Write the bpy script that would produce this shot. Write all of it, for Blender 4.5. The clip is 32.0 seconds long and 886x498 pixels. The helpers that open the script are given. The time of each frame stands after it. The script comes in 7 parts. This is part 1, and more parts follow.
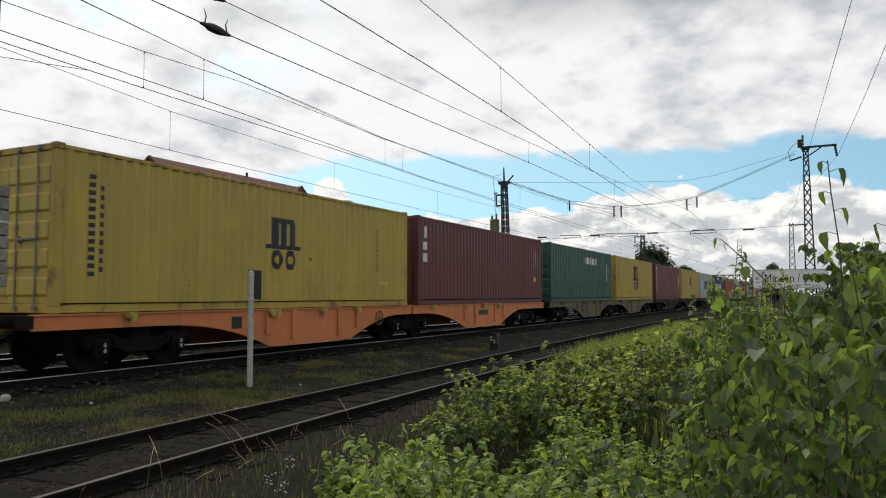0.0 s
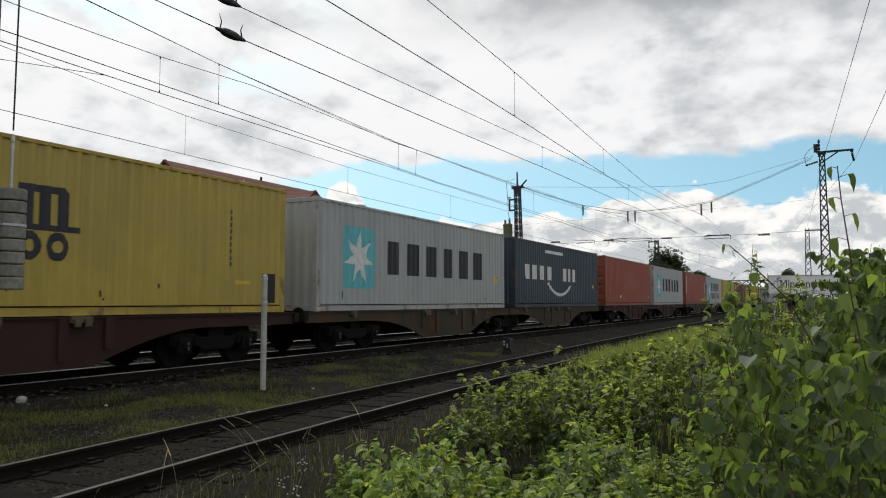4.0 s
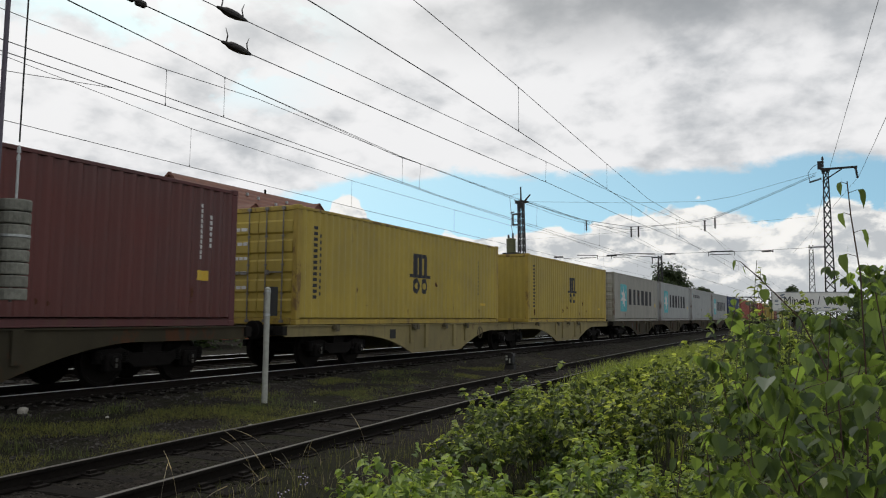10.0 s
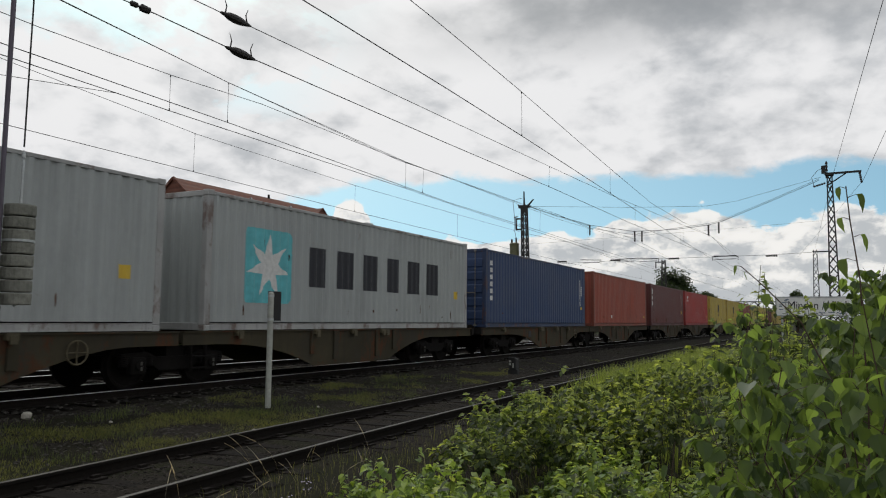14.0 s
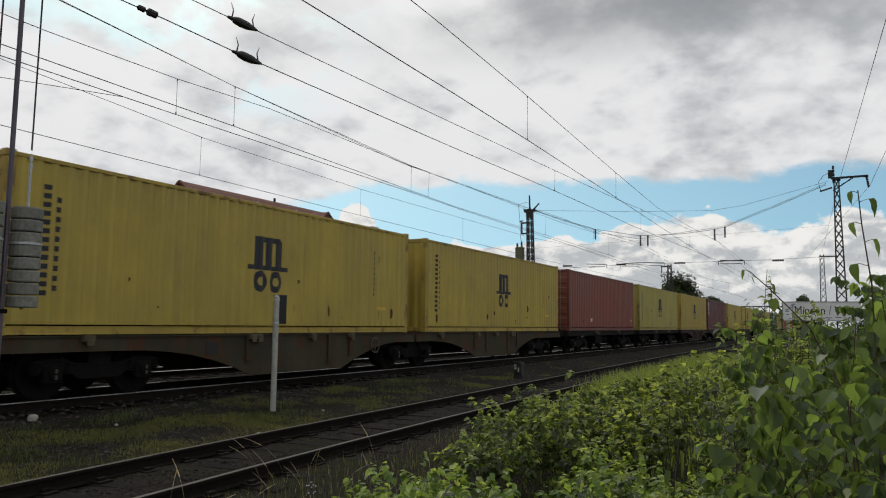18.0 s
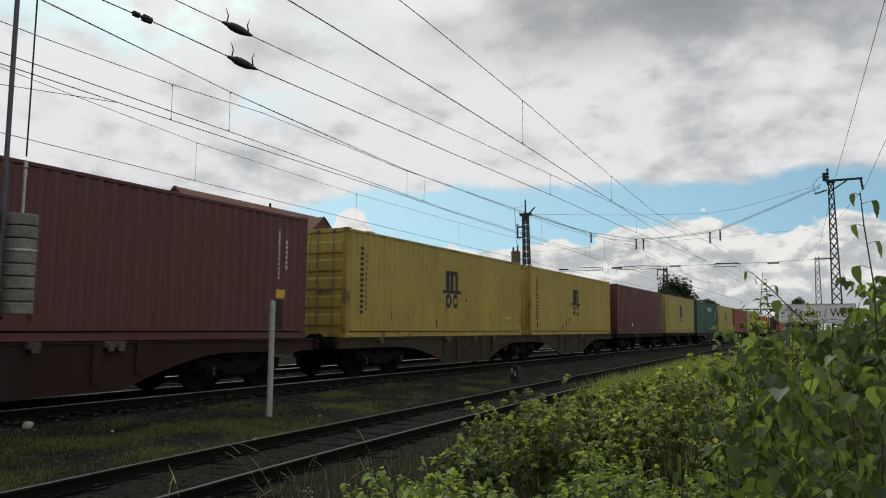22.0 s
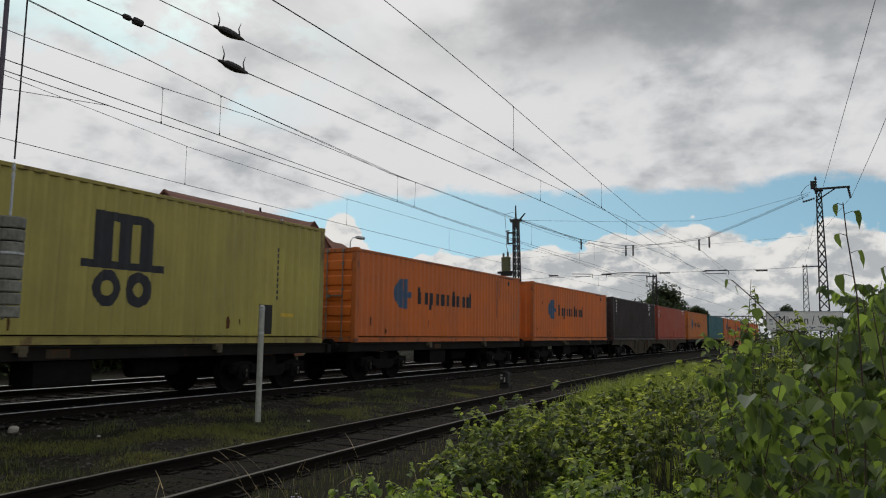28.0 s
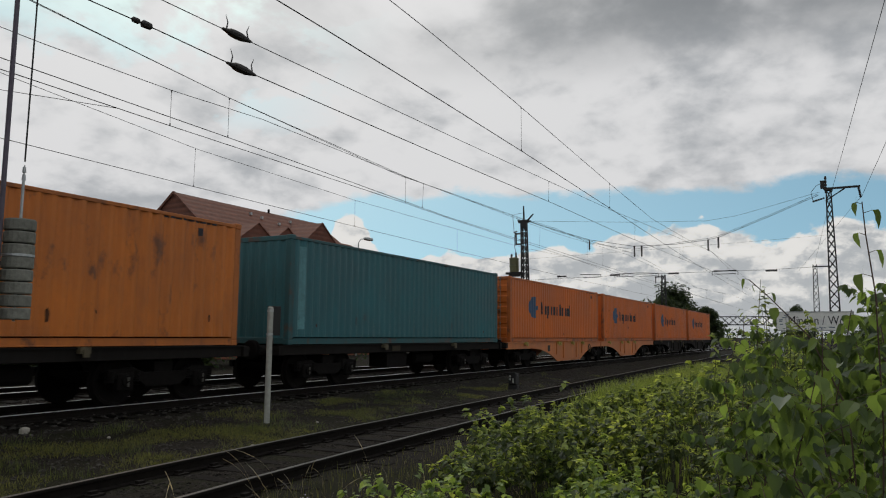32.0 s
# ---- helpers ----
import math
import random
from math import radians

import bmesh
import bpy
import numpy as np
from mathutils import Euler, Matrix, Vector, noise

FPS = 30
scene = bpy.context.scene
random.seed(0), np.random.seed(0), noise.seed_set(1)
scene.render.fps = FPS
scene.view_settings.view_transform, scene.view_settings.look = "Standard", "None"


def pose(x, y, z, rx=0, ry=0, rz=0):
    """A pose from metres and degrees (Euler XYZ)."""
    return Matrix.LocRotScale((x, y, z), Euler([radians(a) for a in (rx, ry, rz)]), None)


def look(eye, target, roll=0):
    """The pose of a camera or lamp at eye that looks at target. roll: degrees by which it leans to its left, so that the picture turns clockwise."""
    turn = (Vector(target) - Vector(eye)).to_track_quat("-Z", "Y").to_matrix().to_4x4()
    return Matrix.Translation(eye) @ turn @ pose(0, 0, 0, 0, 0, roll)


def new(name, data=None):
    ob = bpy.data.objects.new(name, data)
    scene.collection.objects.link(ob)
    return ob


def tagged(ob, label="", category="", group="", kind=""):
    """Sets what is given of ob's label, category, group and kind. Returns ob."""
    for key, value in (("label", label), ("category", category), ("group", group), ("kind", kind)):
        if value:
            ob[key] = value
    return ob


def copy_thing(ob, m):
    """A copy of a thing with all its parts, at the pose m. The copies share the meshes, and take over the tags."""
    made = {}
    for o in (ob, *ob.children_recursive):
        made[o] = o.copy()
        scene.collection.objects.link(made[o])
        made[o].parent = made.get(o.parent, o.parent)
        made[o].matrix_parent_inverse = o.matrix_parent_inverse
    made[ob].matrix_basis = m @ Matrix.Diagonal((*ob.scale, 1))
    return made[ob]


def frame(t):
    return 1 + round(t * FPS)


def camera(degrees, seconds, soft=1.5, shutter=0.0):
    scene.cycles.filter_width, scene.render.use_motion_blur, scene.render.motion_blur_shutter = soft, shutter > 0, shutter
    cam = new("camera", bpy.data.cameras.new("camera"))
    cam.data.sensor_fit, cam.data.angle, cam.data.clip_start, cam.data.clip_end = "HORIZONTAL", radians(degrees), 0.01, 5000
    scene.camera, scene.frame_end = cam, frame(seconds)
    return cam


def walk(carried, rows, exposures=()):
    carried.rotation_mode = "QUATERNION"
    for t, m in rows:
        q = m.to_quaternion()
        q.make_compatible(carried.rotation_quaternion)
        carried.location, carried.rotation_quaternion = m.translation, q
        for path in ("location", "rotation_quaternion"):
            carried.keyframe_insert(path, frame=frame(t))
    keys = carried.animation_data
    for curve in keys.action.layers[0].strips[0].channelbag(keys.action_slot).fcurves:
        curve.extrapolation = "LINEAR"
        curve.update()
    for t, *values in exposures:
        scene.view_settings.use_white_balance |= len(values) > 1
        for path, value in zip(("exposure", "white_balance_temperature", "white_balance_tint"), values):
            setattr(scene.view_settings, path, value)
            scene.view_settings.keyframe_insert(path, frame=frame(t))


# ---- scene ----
# camera: held by hand on one spot beside the tracks; rail top of the train's track is z = 0
EYE = (0.0, 0.0, 1.348)


def aim(turn, tilt, lean):
    """turn: degrees from the y axis towards x; tilt: upwards; lean: to the left."""
    return pose(*EYE, 90 + tilt, 0, -turn) @ pose(0, 0, 0, 0, 0, lean)


cam = camera(61.01, 32.0, soft=1.1, shutter=0.06)
walk(cam, [
    (0, aim(63.881, 3.610, -0.172)), (0.5, aim(63.978, 3.538, -0.181)), (1, aim(63.715, 3.557, -0.400)), (1.5, aim(63.477, 3.542, -0.099)),
    (2, aim(63.080, 3.560, 0.071)), (2.5, aim(62.957, 3.623, 0.273)), (3, aim(63.007, 3.687, 0.495)), (3.5, aim(62.954, 3.786, 0.198)),
    (5.5, aim(62.704, 4.143, 0.115)), (6, aim(62.660, 4.262, 0.159)), (6.5, aim(62.666, 4.412, -0.233)), (7, aim(62.695, 4.517, 0.076)),
    (7.5, aim(62.722, 4.609, 0.068)), (8, aim(62.709, 4.709, 0.095)), (8.5, aim(62.702, 4.765, -0.186)), (9, aim(62.700, 4.832, 0.173)),
    (9.5, aim(62.677, 4.913, 0.385)), (10, aim(62.641, 5.013, 0.534)), (10.5, aim(62.613, 5.054, 0.694)), (11, aim(62.556, 5.102, 0.951)),
    (11.5, aim(62.527, 5.140, 0.773)), (12, aim(62.509, 5.153, 0.797)), (12.5, aim(62.481, 5.179, 0.459)), (13, aim(62.464, 5.258, 0.600)),
    (13.5, aim(62.432, 5.325, 0.658)), (14, aim(62.385, 5.368, 0.536)), (14.5, aim(62.341, 5.448, 0.620)), (16.5, aim(62.156, 5.631, 0.641)),
    (17, aim(62.087, 5.638, 0.630)), (17.5, aim(61.993, 5.642, 0.660)), (18, aim(61.968, 5.661, 0.704)), (18.5, aim(61.893, 5.686, 0.542)),
    (19, aim(61.876, 5.718, 0.390)), (19.5, aim(61.835, 5.761, 0.395)), (20, aim(61.876, 5.786, 0.356)), (20.5, aim(61.963, 5.817, 0.089)),
    (21, aim(62.063, 5.883, 0.076)), (21.5, aim(62.145, 5.950, 0.256)), (22, aim(62.270, 5.992, 0.386)), (22.5, aim(62.412, 6.088, 0.577)),
    (23, aim(62.520, 6.115, 0.117)), (23.5, aim(62.641, 6.175, -0.454)), (24, aim(62.742, 6.214, 0.009)), (24.5, aim(62.794, 6.230, -0.036)),
    (25, aim(62.812, 6.258, -0.178)), (25.5, aim(62.841, 6.276, 0.169)), (27.5, aim(62.970, 6.355, 0.627)), (28, aim(63.010, 6.419, 0.654)),
    (28.5, aim(63.082, 6.494, 0.450)), (29, aim(63.029, 6.501, 0.138)), (29.5, aim(62.940, 6.494, 0.414)), (30, aim(62.856, 6.502, 0.239)),
    (30.5, aim(62.735, 6.480, 0.376)), (31, aim(62.596, 6.457, 0.282)), (31.5, aim(62.468, 6.474, 0.346)), (32, aim(62.393, 6.490, 0.552)),
], exposures=[(0, -0.08), (6, -0.13), (13, -0.25), (19, -0.33), (23, -0.37), (28, -0.48), (32, -0.51)])
# world: a broken layer of cloud with a blue gap above the horizon, sun veiled behind it
SUN_TURN, SUN_UP = 42.0, 52.0
world = bpy.data.worlds.new("sky")
scene.world = world
world.use_nodes = True
wt = world.node_tree
wt.nodes.clear()


def wmath(op, a, b=None, c=None, clamp=False):
    n = wt.nodes.new("ShaderNodeMath")
    n.operation = op
    n.use_clamp = clamp
    for i, v in enumerate((a, b, c)):
        if v is None:
            continue
        if isinstance(v, (int, float)):
            n.inputs[i].default_value = v
        else:
            wt.links.new(v, n.inputs[i])
    return n.outputs[0]


def wramp(value, lo, hi):
    n = wt.nodes.new("ShaderNodeMapRange")
    n.interpolation_type = "SMOOTHSTEP"
    wt.links.new(value, n.inputs[0])
    n.inputs[1].default_value, n.inputs[2].default_value = lo, hi
    return n.outputs[0]


def wmix(f, a, b):
    n = wt.nodes.new("ShaderNodeMix")
    n.data_type = "RGBA"
    if isinstance(f, (int, float)):
        n.inputs[0].default_value = f
    else:
        wt.links.new(f, n.inputs[0])
    for i, v in ((6, a), (7, b)):
        if isinstance(v, tuple):
            n.inputs[i].default_value = (*v, 1)
        else:
            wt.links.new(v, n.inputs[i])
    return n.outputs[2]


def wnoise(vec, scale, detail, rough, dist=0.0):
    n = wt.nodes.new("ShaderNodeTexNoise")
    n.inputs["Scale"].default_value, n.inputs["Detail"].default_value = scale, detail
    n.inputs["Roughness"].default_value, n.inputs["Distortion"].default_value = rough, dist
    wt.links.new(vec, n.inputs["Vector"])
    return n.outputs["Fac"]


sky = wt.nodes.new("ShaderNodeTexSky")
sky.sky_type, sky.sun_disc = "NISHITA", False
sky.sun_elevation, sky.sun_rotation = radians(SUN_UP), radians(SUN_TURN)
coord = wt.nodes.new("ShaderNodeTexCoord").outputs["Generated"]
sep = wt.nodes.new("ShaderNodeSeparateXYZ")
wt.links.new(coord, sep.inputs[0])
dx, dy, dz = sep.outputs
up = wmath("MAXIMUM", dz, 0.0)
# the air above the gap is deep and clean: take its blue from higher up
high_way = wt.nodes.new("ShaderNodeCombineXYZ")
wt.links.new(dx, high_way.inputs[0])
wt.links.new(dy, high_way.inputs[1])
wt.links.new(wmath("ADD", up, 0.22), high_way.inputs[2])
wt.links.new(high_way.outputs[0], sky.inputs["Vector"])
# cloud layer seen in perspective: stretch by the height above the horizon
inv = wmath("DIVIDE", 1.0, wmath("ADD", up, 0.32))
comb = wt.nodes.new("ShaderNodeCombineXYZ")
wt.links.new(wmath("MULTIPLY", dx, inv), comb.inputs[0])
wt.links.new(wmath("MULTIPLY", dy, inv), comb.inputs[1])
layer = comb.outputs[0]
# heaps seen from the side near the horizon
comb2 = wt.nodes.new("ShaderNodeCombineXYZ")
wt.links.new(dx, comb2.inputs[0])
wt.links.new(dy, comb2.inputs[1])
wt.links.new(wmath("MULTIPLY", dz, 1.7), comb2.inputs[2])
side = comb2.outputs[0]
edge = wnoise(layer, 3.4, 7.0, 0.6, 0.2)
edge_fine = wnoise(side, 13.0, 6.0, 0.62, 0.2)
# rim of the layer rises to the left of the gap
rim = wmath("ADD", wmath("MULTIPLY", wmath("SUBTRACT", edge, 0.5), 0.06), wmath("MULTIPLY", wmath("SUBTRACT", edge_fine, 0.5), 0.030))
rim = wmath("ADD", rim, wmath("MULTIPLY", wmath("MAXIMUM", wmath("SUBTRACT", 0.86, dx), 0.0), 0.30))
high = wramp(wmath("ADD", dz, rim), 0.178, 0.192)
holes = wramp(edge, 0.38, 0.50)
holes = wmath("MAXIMUM", holes, wramp(dx, 0.64, 0.80))
holes = wmath("MAXIMUM", holes, wmath("SUBTRACT", 1.0, wramp(dz, 0.24, 0.30)))
thin = wmath("ADD", wmath("MULTIPLY", holes, 0.75), 0.25)
high_cover = wmath("MULTIPLY", high, thin)
# heaped clouds: their tops along the horizon, from the left of the line to its end
turn = wmath("ARCTAN2", dx, dy)
tops = wt.nodes.new("ShaderNodeValToRGB")
wt.links.new(wmath("DIVIDE", turn, radians(180.0)), tops.inputs[0])
HEAPS = ((20, 0.12), (46, 0.10), (53.4, 0.108), (54.2, 0.150), (55.2, 0.160), (56.2, 0.155), (57.2, 0.116), (59.8, 0.096), (63.5, 0.106), (68.5, 0.104), (72.2, 0.123), (73.4, 0.112), (76.0, 0.134),
         (77.3, 0.126), (80.0, 0.141), (81.3, 0.149), (83.3, 0.129), (84.6, 0.130), (86.2, 0.114), (89.0, 0.134), (90.6, 0.141), (94.5, 0.117), (110, 0.15), (140, 0.11))
for i, (deg, top) in enumerate(HEAPS):
    e = tops.color_ramp.elements[i] if i < 2 else tops.color_ramp.elements.new(deg / 180.0)
    e.position = deg / 180.0
    e.color = (top * 2, top * 2, top * 2, 1)
heap = wnoise(side, 10.0, 10.0, 0.62, 0.15)
bumps = wnoise(side, 28.0, 7.0, 0.68, 0.1)
lumps = wt.nodes.new("ShaderNodeTexVoronoi")
lumps.feature, lumps.inputs["Scale"].default_value = "SMOOTH_F1", 34.0
wobble = wt.nodes.new("ShaderNodeVectorMath")
wobble.operation = "MULTIPLY_ADD"
noise_colour = wt.nodes.new("ShaderNodeTexNoise")
noise_colour.inputs["Scale"].default_value = 16.0
noise_colour.inputs["Detail"].default_value = 4.0
wt.links.new(side, noise_colour.inputs["Vector"])
wt.links.new(noise_colour.outputs["Color"], wobble.inputs[0])
wobble.inputs[1].default_value = (0.05, 0.05, 0.05)
wt.links.new(side, wobble.inputs[2])
wt.links.new(wobble.outputs[0], lumps.inputs["Vector"])
puff = lumps.outputs["Distance"]
heap_top = wmath("MULTIPLY", tops.outputs[0], 0.5)
heap_top = wmath("ADD", heap_top, wmath("MULTIPLY", wmath("SUBTRACT", heap, 0.5), 0.016))
heap_top = wmath("ADD", heap_top, wmath("MULTIPLY", wmath("SUBTRACT", 0.42, puff), 0.026))
heap_top = wmath("ADD", heap_top, wmath("MULTIPLY", wmath("SUBTRACT", bumps, 0.5), 0.018))
low = wramp(wmath("SUBTRACT", heap_top, dz), -0.001, 0.004)
inside = wmath("SUBTRACT", heap_top, dz)
mottle = wmath("ADD", wmath("MULTIPLY", wmath("SUBTRACT", bumps, 0.5), 0.22), wmath("MULTIPLY", wmath("SUBTRACT", puff, 0.4), 0.11))
mottle = wmath("ADD", mottle, wmath("MULTIPLY", wmath("SUBTRACT", heap, 0.5), 0.26))
# puffs are lit from above: light where the cloud thins upwards, grey beneath
above = wt.nodes.new("ShaderNodeVectorMath")
above.operation = "ADD"
wt.links.new(side, above.inputs[0])
above.inputs[1].default_value = (0.004, 0.006, 0.030)
relief = wmath("SUBTRACT", wnoise(side, 9.0, 7.0, 0.55, 0.3), wnoise(above.outputs[0], 9.0, 7.0, 0.55, 0.3))
close = wt.nodes.new("ShaderNodeVectorMath")
close.operation = "ADD"
wt.links.new(wobble.outputs[0], close.inputs[0])
close.inputs[1].default_value = (0.002, 0.004, 0.013)
fine_relief = wmath("SUBTRACT", wnoise(wobble.outputs[0], 24.0, 5.0, 0.5, 0.2), wnoise(close.outputs[0], 24.0, 5.0, 0.5, 0.2))
mottle = wmath("SUBTRACT", mottle, wmath("ADD", wmath("MULTIPLY", relief, 0.16), wmath("MULTIPLY", fine_relief, 0.30)))
shade_low = wramp(wmath("ADD", wmath("MULTIPLY", inside, 0.90), mottle), -0.02, 0.100)
heap_colour = wmix(shade_low, (1.08, 1.065, 1.03), (0.60, 0.63, 0.655))
shade = wnoise(layer, 2.6, 6.0, 0.52, 0.15)
billow = wnoise(layer, 7.0, 5.0, 0.5, 0.1)
crisp = wnoise(side, 16.0, 5.0, 0.5, 0.1)
heavy = wmath("MULTIPLY", wramp(dz, 0.30, 0.42), wramp(dx, 0.55, 0.95))
dark = wmath("ADD", wmath("ADD", shade, wmath("MULTIPLY", heavy, 0.08)), wmath("MULTIPLY", wmath("SUBTRACT", billow, 0.5), 0.80))
dark = wmath("ADD", dark, wmath("MULTIPLY", wmath("SUBTRACT", crisp, 0.5), 0.35))
dark = wmath("SUBTRACT", dark, wmath("MULTIPLY", wmath("SUBTRACT", 1.0, wramp(dx, 0.62, 0.86)), 0.03))
dark = wmath("SUBTRACT", dark, wmath("ADD", wmath("MULTIPLY", relief, 0.60), wmath("MULTIPLY", fine_relief, 0.25)))
# a thinner, brighter place in the layer, straight along the line
pale = wt.nodes.new("ShaderNodeVectorMath")
pale.operation = "DOT_PRODUCT"
wt.links.new(coord, pale.inputs[0])
pale.inputs[1].default_value = (0.82, 0.42, 0.39)
dark = wmath("SUBTRACT", dark, wmath("MULTIPLY", wramp(pale.outputs["Value"], 0.95, 1.0), 0.17))
dark = wramp(dark, 0.32, 0.80)
layer_colour = wmix(dark, (1.00, 1.00, 1.01), (0.56, 0.585, 0.615))
layer_colour = wmix(wmath("MULTIPLY", heavy, wramp(shade, 0.34, 0.58)), layer_colour, (0.30, 0.32, 0.34))
# the veiled sun brightens the layer round it
sd = wt.nodes.new("ShaderNodeVectorMath")
sd.operation = "DOT_PRODUCT"
wt.links.new(coord, sd.inputs[0])
su = (math.sin(radians(SUN_TURN)) * math.cos(radians(SUN_UP)), math.cos(radians(SUN_TURN)) * math.cos(radians(SUN_UP)), math.sin(radians(SUN_UP)))
sd.inputs[1].default_value = su
glow = wramp(sd.outputs["Value"], 0.72, 1.0)
layer_colour = wmix(wmath("MULTIPLY", glow, 0.3), layer_colour, (1.5, 1.48, 1.42))
blue = wt.nodes.new("ShaderNodeVectorMath")
blue.operation = "MULTIPLY"
wt.links.new(sky.outputs[0], blue.inputs[0])
blue.inputs[1].default_value = (0.146, 0.181, 0.152)
colour = wmix(low, wmix(high_cover, blue.outputs[0], layer_colour), heap_colour)
colour = wmix(wramp(dz, 0.0, -0.02), colour, (0.10, 0.11, 0.09))
bg = wt.nodes.new("ShaderNodeBackground")
wt.links.new(colour, bg.inputs[0])
bg.inputs[1].default_value = 1.0
wt.links.new(bg.outputs[0], wt.nodes.new("ShaderNodeOutputWorld").inputs[0])

sun_data = bpy.data.lights.new("sun", "SUN")
sun_data.energy, sun_data.angle, sun_data.color = 1.0, radians(11), (1.0, 0.95, 0.87)
sun = new("sun", sun_data)
sun.matrix_world = look((su[0] * 100, su[1] * 100, su[2] * 100), (0, 0, 0))
# materials
def material(name, rough=0.6, metal=0.0, gloss=0.5):
    m = bpy.data.materials.new(name)
    m.use_nodes = True
    p = m.node_tree.nodes["Principled BSDF"]
    p.inputs["Roughness"].default_value, p.inputs["Metallic"].default_value = rough, metal
    p.inputs["Specular IOR Level"].default_value = gloss
    return m, m.node_tree, p


def tex_noise(nt, vec, scale, detail=4.0, rough=0.55, w=None):
    n = nt.nodes.new("ShaderNodeTexNoise")
    n.noise_dimensions = "4D" if w is not None else "3D"
    n.inputs["Scale"].default_value, n.inputs["Detail"].default_value, n.inputs["Roughness"].default_value = scale, detail, rough
    nt.links.new(vec, n.inputs["Vector"])
    if w is not None:
        nt.links.new(w, n.inputs["W"])
    return n.outputs["Fac"]


def ramp(nt, value, lo, hi, a=0.0, b=1.0):
    n = nt.nodes.new("ShaderNodeMapRange")
    nt.links.new(value, n.inputs[0])
    for i, v in enumerate((lo, hi, a, b)):
        n.inputs[i + 1].default_value = v
    return n.outputs[0]


def blend(nt, f, a, b, mode="MIX"):
    n = nt.nodes.new("ShaderNodeMix")
    n.data_type, n.blend_type = "RGBA", mode
    if isinstance(f, (int, float)):
        n.inputs[0].default_value = f
    else:
        nt.links.new(f, n.inputs[0])
    for i, v in ((6, a), (7, b)):
        if isinstance(v, tuple):
            n.inputs[i].default_value = (*v, 1)
        else:
            nt.links.new(v, n.inputs[i])
    return n.outputs[2]


def mapped(nt, scale, kind="Object"):
    c = nt.nodes.new("ShaderNodeTexCoord").outputs[kind]
    n = nt.nodes.new("ShaderNodeMapping")
    n.inputs["Scale"].default_value = scale
    nt.links.new(c, n.inputs["Vector"])
    return n.outputs[0]


def bump(nt, p, height, strength, dist=0.02):
    n = nt.nodes.new("ShaderNodeBump")
    n.inputs["Strength"].default_value, n.inputs["Distance"].default_value = strength, dist
    nt.links.new(height, n.inputs["Height"])
    nt.links.new(n.outputs[0], p.inputs["Normal"])


def shift(rgb, k):
    return tuple(min(1.0, max(0.0, c * k)) for c in rgb)


def randomness(nt, scale=37.0):
    r = nt.nodes.new("ShaderNodeObjectInfo").outputs["Random"]
    n = nt.nodes.new("ShaderNodeMath")
    n.operation = "MULTIPLY"
    nt.links.new(r, n.inputs[0])
    n.inputs[1].default_value = scale
    return n.outputs[0]


def paint(name, rgb, rust=0.5, fade=0.25, rough=0.5, streak=0.5, rust_at=0.66, grime=0.35):
    """Weathered paint on steel: faded patches, dark run-off streaks, rust spots."""
    m, nt, p = material(name, rough, 0.0, 0.12 if rough >= 0.8 else 0.5)
    w = randomness(nt)
    big = tex_noise(nt, mapped(nt, (0.5, 0.5, 0.6)), 1.0, 5, 0.6, w)
    grain = tex_noise(nt, mapped(nt, (9, 9, 9)), 1.0, 4, 0.6, w)
    runs = tex_noise(nt, mapped(nt, (7, 7, 0.35)), 1.0, 5, 0.65, w)
    spots = tex_noise(nt, mapped(nt, (2.2, 2.2, 1.1)), 1.0, 7, 0.7, w)
    c = blend(nt, ramp(nt, big, 0.3, 0.7), shift(rgb, 1 - fade), shift(rgb, 1 + fade * 0.6))
    bands = tex_noise(nt, mapped(nt, (1.9, 1.9, 0.07)), 1.0, 4, 0.6, w)
    c = blend(nt, ramp(nt, bands, 0.42, 0.68, 0, 0.55), c, shift(rgb, 0.72))
    c = blend(nt, ramp(nt, grain, 0.35, 0.75, 0, 0.25), c, shift(rgb, 0.75))
    c = blend(nt, ramp(nt, runs, 0.55, 0.8, 0, streak), c, tuple(0.25 * v + 0.02 for v in rgb))
    smear = tex_noise(nt, mapped(nt, (0.9, 0.9, 0.45)), 1.0, 6, 0.68, w)
    c = blend(nt, ramp(nt, smear, 0.50, 0.72, 0, grime), c, tuple(0.35 * v + 0.022 for v in rgb))
    dull = ramp(nt, nt.nodes.new("ShaderNodeObjectInfo").outputs["Random"], 0.0, 1.0, 0.0, 0.25)
    c = blend(nt, dull, c, shift(rgb, 0.55))
    c = blend(nt, ramp(nt, spots, rust_at, rust_at + 0.08, 0, rust), c, (0.085, 0.035, 0.018))
    nt.links.new(c, p.inputs["Base Color"])
    nt.links.new(ramp(nt, big, 0.3, 0.7, rough - 0.1, rough + 0.15), p.inputs["Roughness"])
    bump(nt, p, grain, 0.12, 0.01)
    return m


